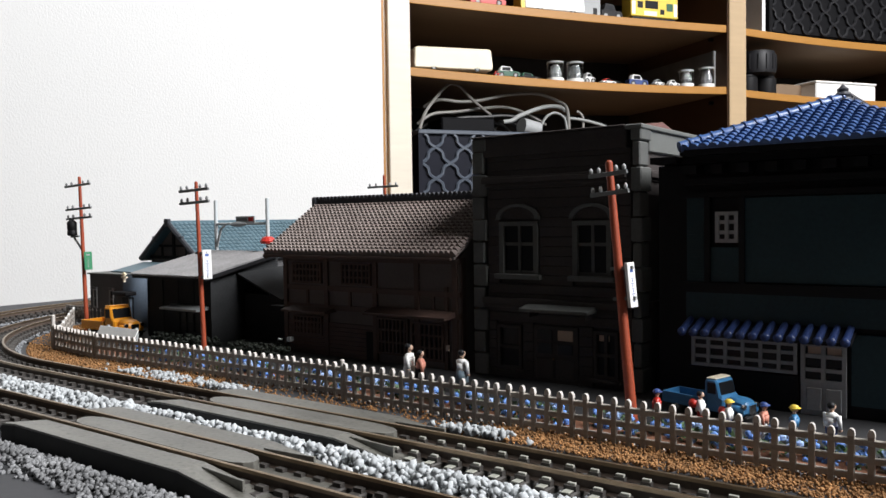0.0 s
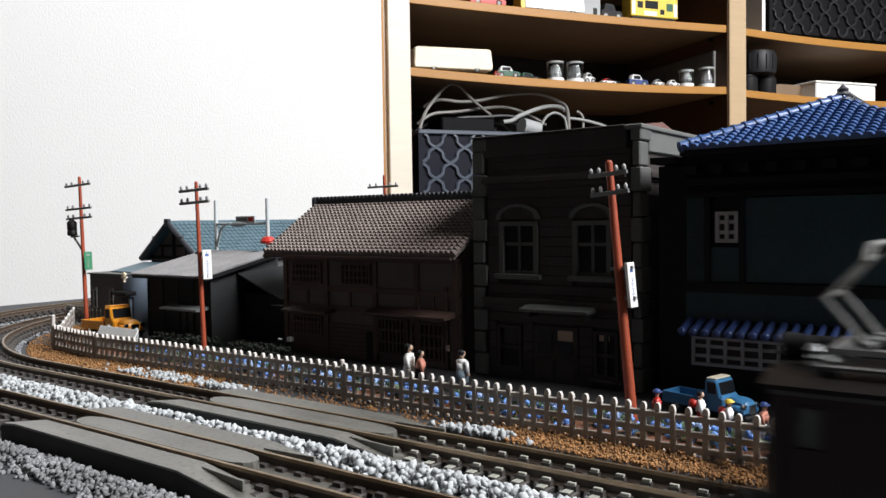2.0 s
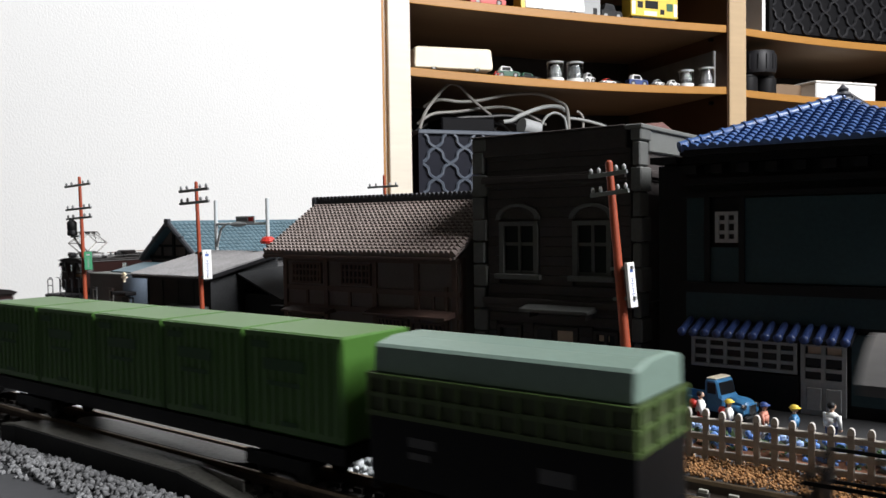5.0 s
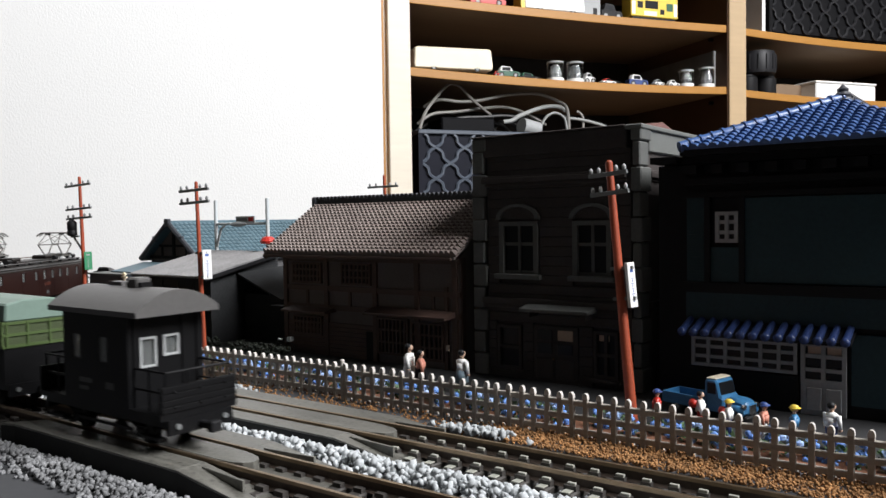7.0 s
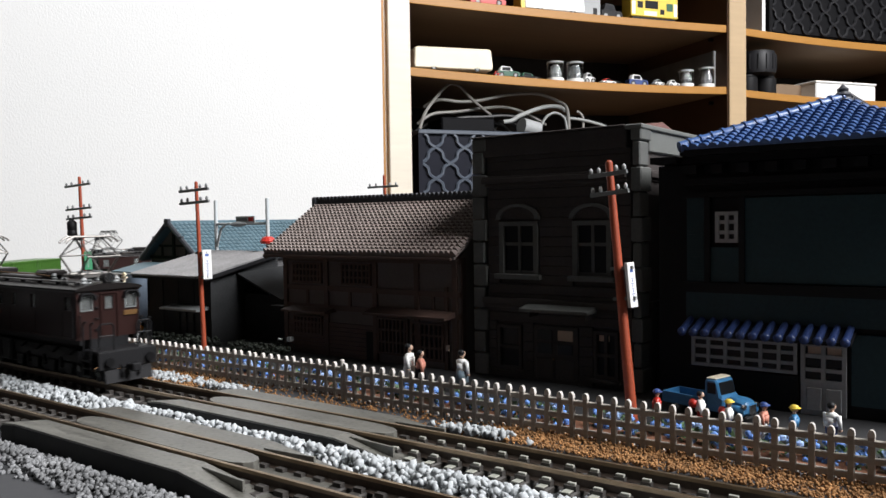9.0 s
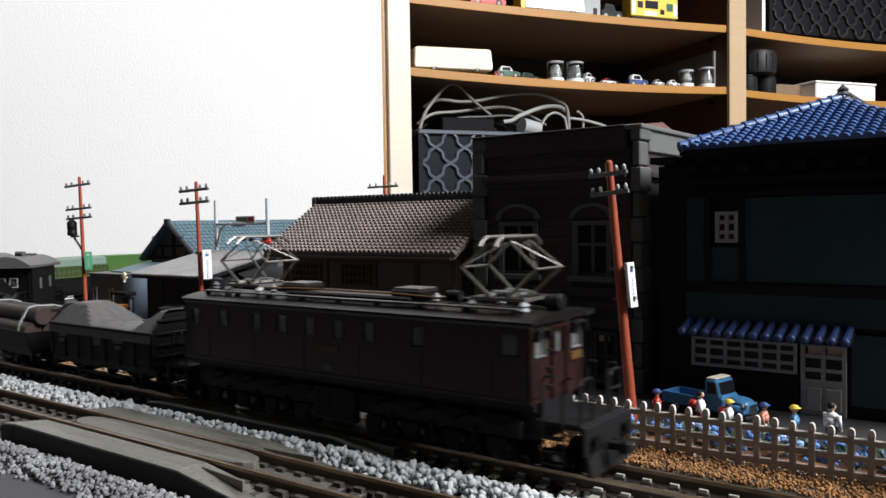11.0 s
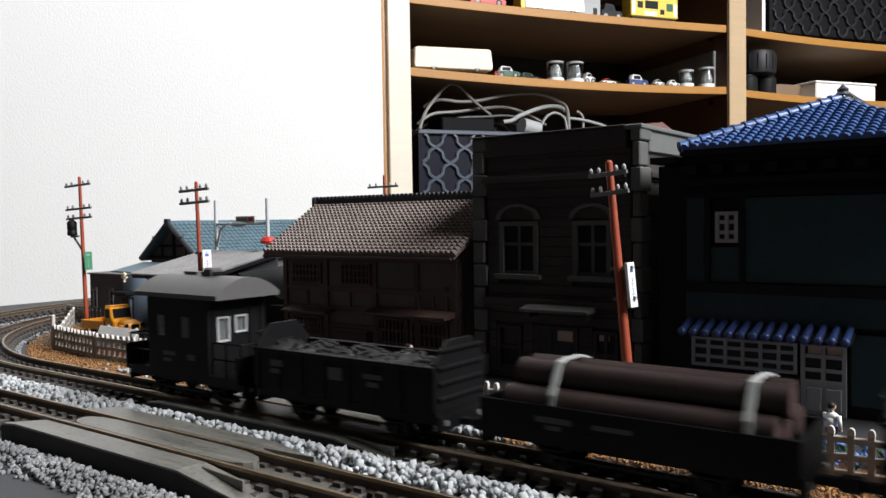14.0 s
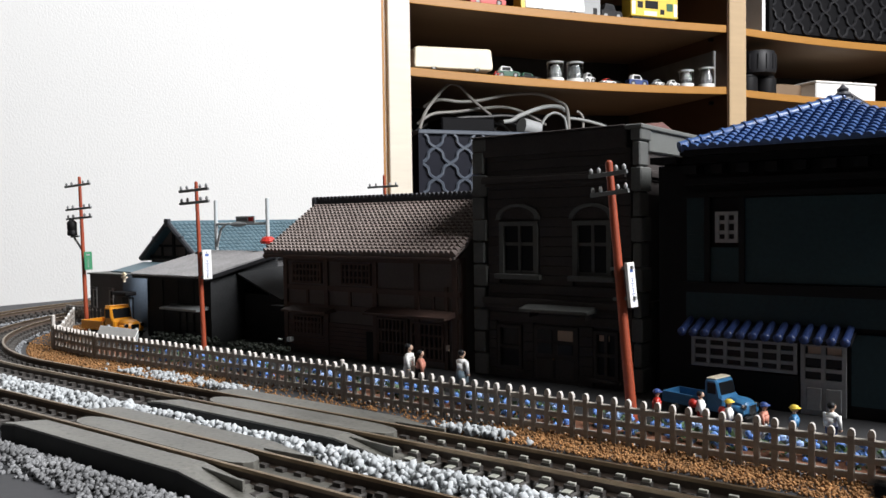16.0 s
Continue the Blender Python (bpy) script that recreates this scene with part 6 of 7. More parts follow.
def locomotive(label, half, deck, z0, z1, zb, zt, hooded, metal):
    """A box cab on two long bogies, with decks at both ends and a diamond pantograph over each cab."""
    t = thing("electric_locomotive", label, "locomotive", "toy electric locomotives")
    w = 9.7
    wins = [(-half + 2.6, 2.6)] + [(-half + 4.4 + (2 * half - 12.2) * f, 2.9) for f in (0.10, 0.235, 0.335, 0.435, 0.535, 0.635, 0.78)] + [(half - 6.4, 3.6)]
    for s in (-1, 1):
        lo, hi = (w - 0.7, w) if s > 0 else (-w, -w + 0.7)
        sd = boxes("side_wall", pierced(-half, half, lo, hi, z0, z1, zb, zt, wins), M_BROWNLOCO, t, weld=True)

        def out(x0, x1, d, a, b):
            return (x0, x1, -w - d, -w, a, b) if s < 0 else (x0, x1, w, w + d, a, b)
        for a, ww in wins:
            wf = boxes("window_frame", [out(a - 0.3, a, 0.14, zb - 0.3, zt + 0.3), out(a + ww, a + ww + 0.3, 0.14, zb - 0.3, zt + 0.3), out(a, a + ww, 0.14, zb - 0.3, zb), out(a, a + ww, 0.14, zt, zt + 0.3)], M_BROWNLOCO, sd)
            boxes("pane", [(a, a + ww, lo + 0.25, hi - 0.25, zb, zt)], M_CABGLASS, wf)
        boxes("gutter", [out(-half, half, 0.5, z1 - 0.5, z1 - 0.05)], M_GREYROOFCAR, sd, "pale gutter edge")
        boxes("lower_rail", [out(-half, half, 0.3, z0, z0 + 0.6)], M_BROWNLOCO, sd)
        for k in range(6):
            boxes("panel_strip", [out(-half * 0.82 + k * half * 0.33, -half * 0.82 + k * half * 0.33 + 0.3, 0.12, z0 + 0.6, zb - 0.8)], M_BROWNLOCO, sd)
        boxes("number_plate", [out(-3.2, 3.0, 0.25, zb - 3.0, zb - 1.6)], M_DULLPLATE, sd, "dull red number plate")
        boxes("works_plate", [out(-1.4, 1.2, 0.2, z0 + 1.4, z0 + 2.8)], M_LETTER, sd)
        for xx in (-half + 1.4, half - 1.4):
            bm = bmesh.new()
            rod(bm, (xx, s * (w + 0.4), z0 + 1.0), (xx, s * (w + 0.4), zb + 1.5), 0.16, n=5)
            part("grab_rail", bm, M_BLACK, sd)
    eb, et = zb - 0.2, zt + 0.3
    for s in (-1, 1):
        x = s * half
        xa, xb = min(x, x - s * 0.7), max(x, x - s * 0.7)
        spans = [(-w + 0.7, -8.7), (-4.9, -1.5), (1.5, 4.9), (8.7, w - 0.7)]
        e = boxes("end_wall", [(xa, xb, -w + 0.7, w - 0.7, z0, eb), (xa, xb, -w + 0.7, w - 0.7, et, z1)] + [(xa, xb, a, b, eb, et) for a, b in spans], M_BROWNLOCO, t)
        x0_, x1_ = min(x, x + s * 0.3), max(x, x + s * 0.3)
        for a, b in ((-8.7, -4.9), (4.9, 8.7)):
            framed_pane(e, x, a, b, eb, et, s, M_CABGLASS, M_GREYMETAL, 0.32)
            if hooded:
                bm = bmesh.new()
                prism(bm, [(a - 0.7, et - 1.4), (a - 0.1, et + 0.5), (a + 0.6, et + 0.9), (b - 0.6, et + 0.9), (b + 0.1, et + 0.5), (b + 0.7, et - 1.4), (b + 0.4, et - 1.4), (b - 0.2, et + 0.1), (b - 0.8, et + 0.5), (a + 0.8, et + 0.5), (a + 0.2, et + 0.1), (a - 0.4, et - 1.4)], "x", min(x, x + s * 1.5), max(x, x + s * 1.5))
                part("window_hood", bm, M_BLACK, e, "black eyebrow hood over the cab window")
        framed_pane(e, x, -1.5, 1.5, eb, et, s, M_CABGLASS, M_BROWNLOCO, 0.25)
        boxes("door", [(min(x, x + s * 0.25), max(x, x + s * 0.25), -2.2, 2.2, z0 + 0.4, eb - 0.3)], M_BROWNLOCO, e, bev=0.08)
        boxes("door_frame", [(min(x, x + s * 0.5), max(x, x + s * 0.5), a, a + 0.4, z0, et + 0.7) for a in (-2.8, 2.4)] + [(min(x, x + s * 0.5), max(x, x + s * 0.5), -2.4, 2.4, et + 0.3, et + 0.7)], M_BROWNLOCO, e)
        for k in range(4):
            boxes("rung", [(min(x, x + s * 0.7), max(x, x + s * 0.7), -4.4, -3.2, z0 + 2.5 + 3.2 * k, z0 + 2.8 + 3.2 * k)], M_BLACK, e)
        if hooded:
            boxes("number_plate", [(min(x, x + s * 0.4), max(x, x + s * 0.4), 4.6, 9.0, eb - 2.1, eb - 0.7)], M_PLATE, e, "brass number plate")
        bm = bmesh.new()
        for y in (-9.0, 9.0):
            tube(bm, [(x + s * 0.2, y, z0 + 1), (x + s * 0.8, y, z0 + 1.3), (x + s * 0.8, y, eb - 1.2), (x + s * 0.2, y, eb - 1)], 0.16, 5)
        part("grab_rail", bm, M_BLACK, e)
        # end deck with beam, ladders, rails and guard
        d1 = x + s * deck
        da, db = min(x, d1), max(x, d1)
        zd = z0 - 2.6
        dk = boxes("end_deck", [(da, db, -w + 1.2, w - 1.2, zd - 1.0, zd)], M_BLACK, t, bev=0.15)
        bb = min(d1, d1 + s * 0.9)
        boxes("buffer_beam", [(bb, bb + 0.9, -w + 0.8, w - 0.8, 4.4, zd - 0.2)], M_BLACK, dk, bev=0.15)
        for y in (-6.2, 6.2):
            bm = bmesh.new()
            rod(bm, (d1 + s * 0.9, y, 6.6), (d1 + s * 1.8, y, 6.6), 0.8, n=10)
            rod(bm, (d1 + s * 1.8, y, 6.6), (d1 + s * 2.1, y, 6.6), 1.3, n=12)
            part("end_lamp", bm, M_BLACKG, dk, smooth=True)
        for y0_, y1_ in ((-8.0, -3.6), (3.6, 8.0)):
            bm = bmesh.new()
            tube(bm, [(d1 - s * 0.4, y0_, zd), (d1 - s * 0.4, y0_, zd + 6.8), (d1 - s * 0.4, y0_ + 0.6, zd + 7.6), (d1 - s * 0.4, y1_ - 0.6, zd + 7.6), (d1 - s * 0.4, y1_, zd + 6.8), (d1 - s * 0.4, y1_, zd)], 0.26)
            rod(bm, (d1 - s * 0.4, y0_, zd + 4.2), (d1 - s * 0.4, y1_, zd + 4.2), 0.2, n=6)
            part("handrail", bm, M_BLACK, dk)
        for y in (-8.8, 8.8):
            bm = bmesh.new()
            for k in (0.18, 0.62):
                tube(bm, [(x + s * deck * k, y, 2.2), (x + s * deck * k, y, zd + 7.1), (x + s * deck * (k + 0.09), y, zd + 8.0), (x + s * deck * (k + 0.2), y, zd + 8.0)], 0.26, 6)
            ld = part("ladder", bm, M_BLACK, dk)
            for z in (2.2, 4.4, 6.6):
                boxes("tread", [(min(x + s * deck * 0.16, x + s * deck * 0.64), max(x + s * deck * 0.16, x + s * deck * 0.64), y - 0.6, y + 0.6, z, z + 0.4)], M_BLACK, ld)
        bm = bmesh.new()
        prism(bm, [(d1 + s * 0.2, 0.5), (d1 + s * 1.4, 0.5), (d1 + s * 0.6, 4.2), (d1 - s * 0.2, 4.2)], "y", -7.2, 7.2, 0.1)
        part("snow_guard", bm, M_BLACK, dk)
        bm = bmesh.new()
        tube(bm, [(d1 + s * 0.9, 2.4, 5.4), (d1 + s * 2.0, 2.5, 3.6), (d1 + s * 1.8, 2.6, 2.0)], 0.3, 6)
        tube(bm, [(d1 + s * 0.9, -2.4, 5.4), (d1 + s * 2.0, -2.5, 3.6), (d1 + s * 1.8, -2.6, 2.0)], 0.3, 6)
        part("brake_hose", bm, M_BLACKG, dk)
        coupler(t, d1, s)
        wheelset(t, x + s * deck * 0.25, 2.0)
        # headlight on the roof's end
        bm = bmesh.new()
        rod(bm, (x - s * 2.2, 0, 28.4), (x + s * 0.9, 0, 28.4), 1.3, 1.6, n=14)
        hl = part("headlight", bm, M_BLACK, t, "black round headlight", smooth=True)
        hl.location.z = 1.0 * MM
        bm = bmesh.new()
        rod(bm, (x + s * 0.9, 0, 28.4), (x + s * 1.15, 0, 28.4), 1.3, n=14)
        part("lens", bm, M_CHROME, hl)
        boxes("lamp_foot", [(min(x - s * 1.8, x - s * 0.4), max(x - s * 1.8, x - s * 0.4), -0.8, 0.8, 26.4, 27.6)], M_BLACK, hl)
    # arched roof with walkways, hatches and pipes
    n = 12
    arc = [((w + 0.6) * (1 - 2 * i / n), z1 - 0.7 + (27.4 - z1) * (1 - (1 - 2 * i / n) ** 2) ** 0.7) for i in range(n + 1)]
    bm = bmesh.new()
    prism(bm, [(-w - 0.6, z1 - 1.2), (w + 0.6, z1 - 1.2)] + arc, "x", -half - 0.9, half + 0.9)
    rf = part("roof", bm, M_LOCOROOF, t, "black-brown arched roof", smooth=True)
    rf.location.z = 1.2 * MM
    boxes("monitor", [(-half * 0.38, half * 0.36, -4.4, 4.4, 26.2, 28.0)], M_LOCOROOF, rf, bev=0.4)
    for a in (-0.44, 0.24):
        hb = boxes("roof_hatch", [(half * a, half * (a + 0.16), -3.4, 3.4, 27.8, 29.4)], M_LOCOROOF, rf, bev=0.4)
        boxes("hatch_lid", [(half * (a + 0.01), half * (a + 0.15), -2.9, 2.9, 29.4, 29.7)], M_GREYROOFCAR, hb, bev=0.1)
    for y in (-6.6, 6.6):
        # paler than the roof, to imitate the white reflection along it
        rw = boxes("roof_walk", [(-half + 4, half - 4, y - 0.9, y + 0.9, 27.0, 27.3)], M_GREYROOFCAR, rf, "grey roof walk with roof sheen in its colour")
        for k in range(9):
            xx = -half + 5 + k * (2 * half - 10) / 8
            boxes("walk_foot", [(xx - 0.3, xx + 0.3, y - 0.6, y + 0.6, 25.0, 27.0)], M_BLACK, rw)
    for x in (-half * 0.5, half * 0.48, -half * 0.93, half * 0.9):
        bm = bmesh.new()
        rod(bm, (x - 1.6, 3.2, 28.0), (x + 1.6, 3.2, 28.0), 1.1, n=10)
        part("air_reservoir", bm, M_BLACK, rf, smooth=True)
        bm = bmesh.new()
        lathe(bm, (x, -3, 26.6), [(0.8, 0), (0.5, 0.5), (0.9, 0.9), (0.5, 1.3), (0.9, 1.7), (0.4, 2.4)], 8)
        part("arrester", bm, M_GREYMETAL, rf, "pale ceramic arrester", smooth=True)
    bm = bmesh.new()
    tube(bm, [(-half * 0.5, -5.2, 28.4), (-half * 0.3, -5.0, 28.7), (half * 0.3, -5.0, 28.7), (half * 0.5, -5.2, 28.4)], 0.22, 6)
    part("bus_bar", bm, M_PLATE, rf, "thin brass bus bar")
    for x in ((-half * 0.67, half * 0.80) if hooded else (-half * 0.755, half * 0.755)):
        pantograph(t, x, metal, 8.2 if hooded else 6.4)
    # running gear
    boxes("underframe", [(-half, half, -6.0, 6.0, 5.2, z0)], M_BLACK, t)
    for s in (-1, 1):
        boxes("sole_bar", [(-half, half, s * 8.4 - 0.5, s * 8.4 + 0.5, z0 - 1.4, z0)], M_BLACK, t)
        for x in (-half * 0.52, half * 0.52):
            bg = boxes("bogie_frame", [(x - 20, x + 20, s * 6.9 - 0.6, s * 6.9 + 0.6, 5.0, 8.4)], M_BLACK, t, bev=0.3)
            for k in (-15, -5, 5, 15):
                bm = bmesh.new()
                prism(bm, [(x + k - 2.2, 5.0), (x + k - 1.6, 1.6), (x + k + 1.6, 1.6), (x + k + 2.2, 5.0)], "y", s * 7.6 - 0.6, s * 7.6 + 0.6, 0.15)
                part("axle_box", bm, M_BLACKG, bg)
                bm = bmesh.new()
                for q in range(5):
                    bx(bm, x + k - 4.2 + q * 0.7, x + k + 4.2 - q * 0.7, s * 8.0 - 0.4, s * 8.0 + 0.4, 8.9 - q * 0.4, 9.25 - q * 0.4)
                part("leaf_spring", bm, M_BLACKG, bg)
            for k in (-10, 0, 10):
                bm = bmesh.new()
                rod(bm, (x + k, s * 7.8, 3.0), (x + k, s * 7.8, 6.2), 0.5, n=6)
                bx(bm, x + k - 0.9, x + k + 0.9, s * 6.6 - 0.4, s * 6.6 + 0.4, 1.4, 3.4, 0.1)
                part("brake_hanger", bm, M_BLACKG, bg)
        eq = boxes("equipment_box", [(-6, 6, s * 7.6 - 1, s * 7.6 + 1, 2.6, 9.6)], M_BLACK, t, bev=0.2)
        boxes("box_lid", [(-5.2, -0.4, s * 8.6 - 0.12, s * 8.6 + 0.12, 3.2, 8.8), (0.4, 5.2, s * 8.6 - 0.12, s * 8.6 + 0.12, 3.2, 8.8)], M_BLACKG, eq)
    for x in (-half * 0.52, half * 0.52):
        for k in (-15, -5, 5, 15):
            wheelset(t, x + k)
    return t


def undercarriage(t, half, axles, w=7.6, z=6.6):
    boxes("underframe", [(-half, half, -w, w, z - 1.6, z)], M_BLACKG, t)
    for s in (-1, 1):
        for x in axles:
            boxes("axle_guard", [(x - 2.6, x + 2.6, s * 5.6 - 0.3, s * 5.6 + 0.3, 1.6, z - 1.6)], M_BLACKG, t)
            boxes("axle_box", [(x - 1.1, x + 1.1, s * 6.2 - 0.6, s * 6.2 + 0.6, 1.6, 3.6)], M_BLACKG, t, bev=0.2)
            bm = bmesh.new()
            tube(bm, [(x - 4, s * 6.2, z - 1.6), (x - 2, s * 6.2, 3.9), (x + 2, s * 6.2, 3.9), (x + 4, s * 6.2, z - 1.6)], 0.45)
            part("leaf_spring", bm, M_BLACKG, t)
        boxes("brake_lever", [(-half * 0.5, half * 0.4, s * 6.6 - 0.2, s * 6.6 + 0.2, 2.6, 3.2)], M_BLACKG, t)
        boxes("buffer_beam", [(s * half - 0.5, s * half + 0.5, -w, w, 3.6, z)], M_BLACKG, t)
        coupler(t, s * half, s)
        bm = bmesh.new()
        for y in (-5.6, 5.6):
            rod(bm, (s * half, y, 5.2), (s * half + s * 0.9, y, 5.2), 0.6, n=8)
        part("lamp_bracket", bm, M_GREYMETAL, t)
    for x in axles:
        wheelset(t, x, 2.6)


def lettering(parent, rows, y, material=None):
    for x0, x1, z0, z1 in rows:
        boxes("lettering", [(x0, x1, y - 0.06, y, z0, z1)], material or M_LETTER, parent)


def container_wagon():
    t = thing("container_wagon", "long black flat wagon carrying five green containers", "wagon")
    half = 60.0
    boxes("deck", [(-half, half, -7.6, 7.6, 6.2, 8.6)], M_BLACKG, t)
    for s in (-1, 1):
        boxes("side_sill", [(-half, half, s * 7.9 - 0.4, s * 7.9 + 0.4, 6.0, 8.8)], M_BLACKG, t)
        coupler(t, s * half, s)
    for i in range(5):
        x = -half + 0.2 + 24.0 * i
        bm = bmesh.new()
        bx(bm, x + 0.3, x + 23.5, -8.0, 8.0, 9.0, 26.4, 0.35)
        c = part("container", bm, M_GREEN, t, "bright green freight container")
        for s in (-1, 1):
            y = s * 8.0
            lo, hi = (y - 0.25, y) if s < 0 else (y, y + 0.25)
            for k in range(11):
                xx = x + 1.2 + k * 2.1
                boxes("rib", [(xx, xx + 0.5, lo, hi, 10.4, 25.4)], M_GREEN, c)
            boxes("edge_beam", [(x + 0.3, x + 23.5, lo - 0.05, hi + 0.05, 25.4, 26.2)], M_GREEN, c)
        lettering(c, [(x + 2, x + 6.4, 23.4, 24.6), (x + 5, x + 15, 19.8, 21.8), (x + 6, x + 14, 17.2, 18.0), (x + 9, x + 13, 10.6, 11.4)], -8.27, M_DKLETTER)
    for x in (-42, 42):
        b = boxes("bogie", [(x - 8, x + 8, -6.6, -5.6, 2.2, 4.6), (x - 8, x + 8, 5.6, 6.6, 2.2, 4.6), (x - 1.5, x + 1.5, -5.6, 5.6, 3, 6)], M_BLACKG, t)
        for k in (-5.2, 5.2):
            wheelset(b, x + k, 2.4)
    return t


def covered_hopper():
    t = thing("open_wagon", "black open wagon with olive slatted sides and mint green cover", "wagon")
    half = 21.5
    undercarriage(t, half, (-11, 11))
    boxes("lower_body", [(-half, half, -8.4, 8.4, 6.6, 15.2)], M_BLACKG, t, "black lower body")
    # recessed boards, with the slats' shade painted into the olive
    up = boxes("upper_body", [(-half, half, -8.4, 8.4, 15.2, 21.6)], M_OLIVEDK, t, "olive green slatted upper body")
    for s in (-1, 1):
        for z in (15.4, 18.2, 21.0):
            boxes("slat", [(-half - 0.3, half + 0.3, s * 8.6 - 0.25, s * 8.6 + 0.25, z, z + 0.7)], M_OLIVE, up)
            boxes("slat", [(s * (half + 0.1) - 0.25, s * (half + 0.1) + 0.25, -8.4, 8.4, z, z + 0.7)], M_OLIVE, up)
        for i in range(14):
            x = -half + i * 3.28
            boxes("stanchion", [(x, x + 0.5, s * 8.75 - 0.2, s * 8.75 + 0.2, 15.4, 21.8)], M_OLIVE, up)
        for y in (-8, -3, 2.5, 7.5):
            boxes("stanchion", [(s * (half + 0.3) - 0.2, s * (half + 0.3) + 0.2, y, y + 0.5, 15.4, 21.8)], M_OLIVE, up)
    bm = bmesh.new()
    prism(bm, [(-8.0, 21.6), (8.0, 21.6), (7.7, 26.0), (3.4, 26.9), (-3.4, 26.9), (-7.7, 26.0)], "x", -half + 0.4, half - 0.2, 0.4)
    part("cover", bm, M_MINT, t, "pale mint green load cover")
    lettering(t, [(-14, -9, 11.4, 12.8), (-14, -10, 9.6, 10.6), (8, 13, 10, 12)], -8.41)
    return t


def brake_van(label):
    t = thing("brake_van", label, "brake van", "grey-roofed brake vans")
    half, body, w = 23.0, 12.2, 9.0
    undercarriage(t, half, (-12, 12))
    boxes("floor", [(-half, half, -w, w, 6.6, 7.8)], M_BLACKG, t)
    zb, zt = 16.4, 21.6
    wins = [(-8.6, 3.2), (1.6, 3.2)]
    for s in (-1, 1):
        lo, hi = (s * w - 0.6, s * w) if s > 0 else (-w, -w + 0.6)
        sd = boxes("side_wall", pierced(-body, body, lo, hi, 7.8, 26.3, zb, zt, wins), M_BLACKG, t, weld=True)
        for a, ww in wins:
            boxes("pane", [(a, a + ww, lo + 0.2, hi - 0.2, zb, zt)], M_CABGLASS, sd)
        lettering(sd, [(-6, -1, 11.6, 12.6), (-6, -2.6, 10, 10.8), (4, 7, 11, 12.4)], -w - 0.01) if s < 0 else None
        xs = s * body
        xa, xb = min(xs, xs - s * 0.6), max(xs, xs - s * 0.6)
        e = boxes("end_wall", [(xa, xb, -w + 0.6, w - 0.6, 7.8, 15.6), (xa, xb, -w + 0.6, w - 0.6, 21.8, 26.3), (xa, xb, -w + 0.6, -6.4, 15.6, 21.8),
                               (xa, xb, -2.6, -1.0, 15.6, 21.8), (xa, xb, 2.8, w - 0.6, 15.6, 21.8)], M_BLACKG, t)
        for a, b, c, d in ((-6.4, -2.6, 15.6, 21.8), (-1.0, 2.8, 17.4, 21.8)):
            f0, f1 = min(xs, xs + s * 0.4), max(xs, xs + s * 0.4)
            wn_ = boxes("window_frame", [(f0, f1, a, b, c, c + 0.45), (f0, f1, a, b, d - 0.45, d), (f0, f1, a, a + 0.45, c + 0.45, d - 0.45), (f0, f1, b - 0.45, b, c + 0.45, d - 0.45)], M_LATTICE, e, "pale window frame")
            boxes("pane", [(xa + 0.2, xb - 0.2, a + 0.3, b - 0.3, c + 0.2, d - 0.2)], M_CABGLASS, wn_)
        boxes("sill_panel", [(xa, xb, -1.0, 2.8, 15.6, 17.4)], M_BLACKG, e)
        boxes("corner_post", [(min(xs, xs + s * 0.35), max(xs, xs + s * 0.35), a, a + 0.5, 7.8, 26.2) for a in (3.6, 7.2, -7.8)], M_BLACKG, e)
        # end platform
        h0, h1 = min(s * half, s * half - s * 0.6), max(s * half, s * half - s * 0.6)
        pf = boxes("platform_panel", [(h0, h1, -w, w, 7.8, 13.2)], M_BLACKG, t)
        for k in range(4):
            boxes("panel_board", [(min(s * half, s * half + s * 0.25), max(s * half, s * half + s * 0.25), -w + 0.2, w - 0.2, 8.0 + k * 1.3, 9.15 + k * 1.3)], M_BLACKG, pf, bev=0.08)
        bm = bmesh.new()
        for y in (-6.0, 0.0, 6.0):
            for z in (9.0, 12.0):
                ball(bm, (s * half + s * 0.3, y, z), 0.35, u=6, v=4)
        part("bolt_head", bm, M_BLACKG, pf)
        bm = bmesh.new()
        for y in (-7.6, -2.6, 2.6, 7.6):
            pb = bmesh.new()
            rod(pb, (s * half - s * 0.3, y, 13.2), (s * half - s * 0.3, y, 15.8), 0.26, n=6)
            part("rail_post", pb, M_BLACKG, pf)
        rod(bm, (s * half - s * 0.3, -7.6, 15.8), (s * half - s * 0.3, 7.6, 15.8), 0.28, n=6)
        for y in (-7.6, 7.6):
            for z in (15.8, 11.8):
                pb = bmesh.new()
                rod(pb, (s * half - s * 0.3, y, z), (s * (body + 0.6), y, z), 0.26, n=6)
                part("side_rail", pb, M_BLACKG, pf)
            pb = bmesh.new()
            rod(pb, (s * (body + 5), y, 7.8), (s * (body + 5), y, 15.8), 0.26, n=6)
            part("rail_post", pb, M_BLACKG, pf)
        part("handrail", bm, M_BLACKG, pf)
        boxes("step", [(min(s * (body + 2), s * (half - 1.5)), max(s * (body + 2), s * (half - 1.5)), y - 0.8, y + 0.8, 2.4, 3.0) for y in (-7.6,)], M_BLACKG, pf)
    boxes("partition", [(-0.3, 0.3, -w + 0.6, w - 0.6, 7.8, 26.2)], M_BLACKG, t)
    bm = bmesh.new()
    n = 16
    arc = [((w + 0.9) * (1 - 2 * i / n), 27.4 + 4.0 * (1 - (1 - 2 * i / n) ** 2)) for i in range(n + 1)]
    prism(bm, [(-(w + 0.9), 26.3), (w + 0.9, 26.3)] + arc, "x", -16.8, 16.8)
    part("roof", bm, M_GREYROOFCAR, t, "plain grey arched roof with deep ends", smooth=True)
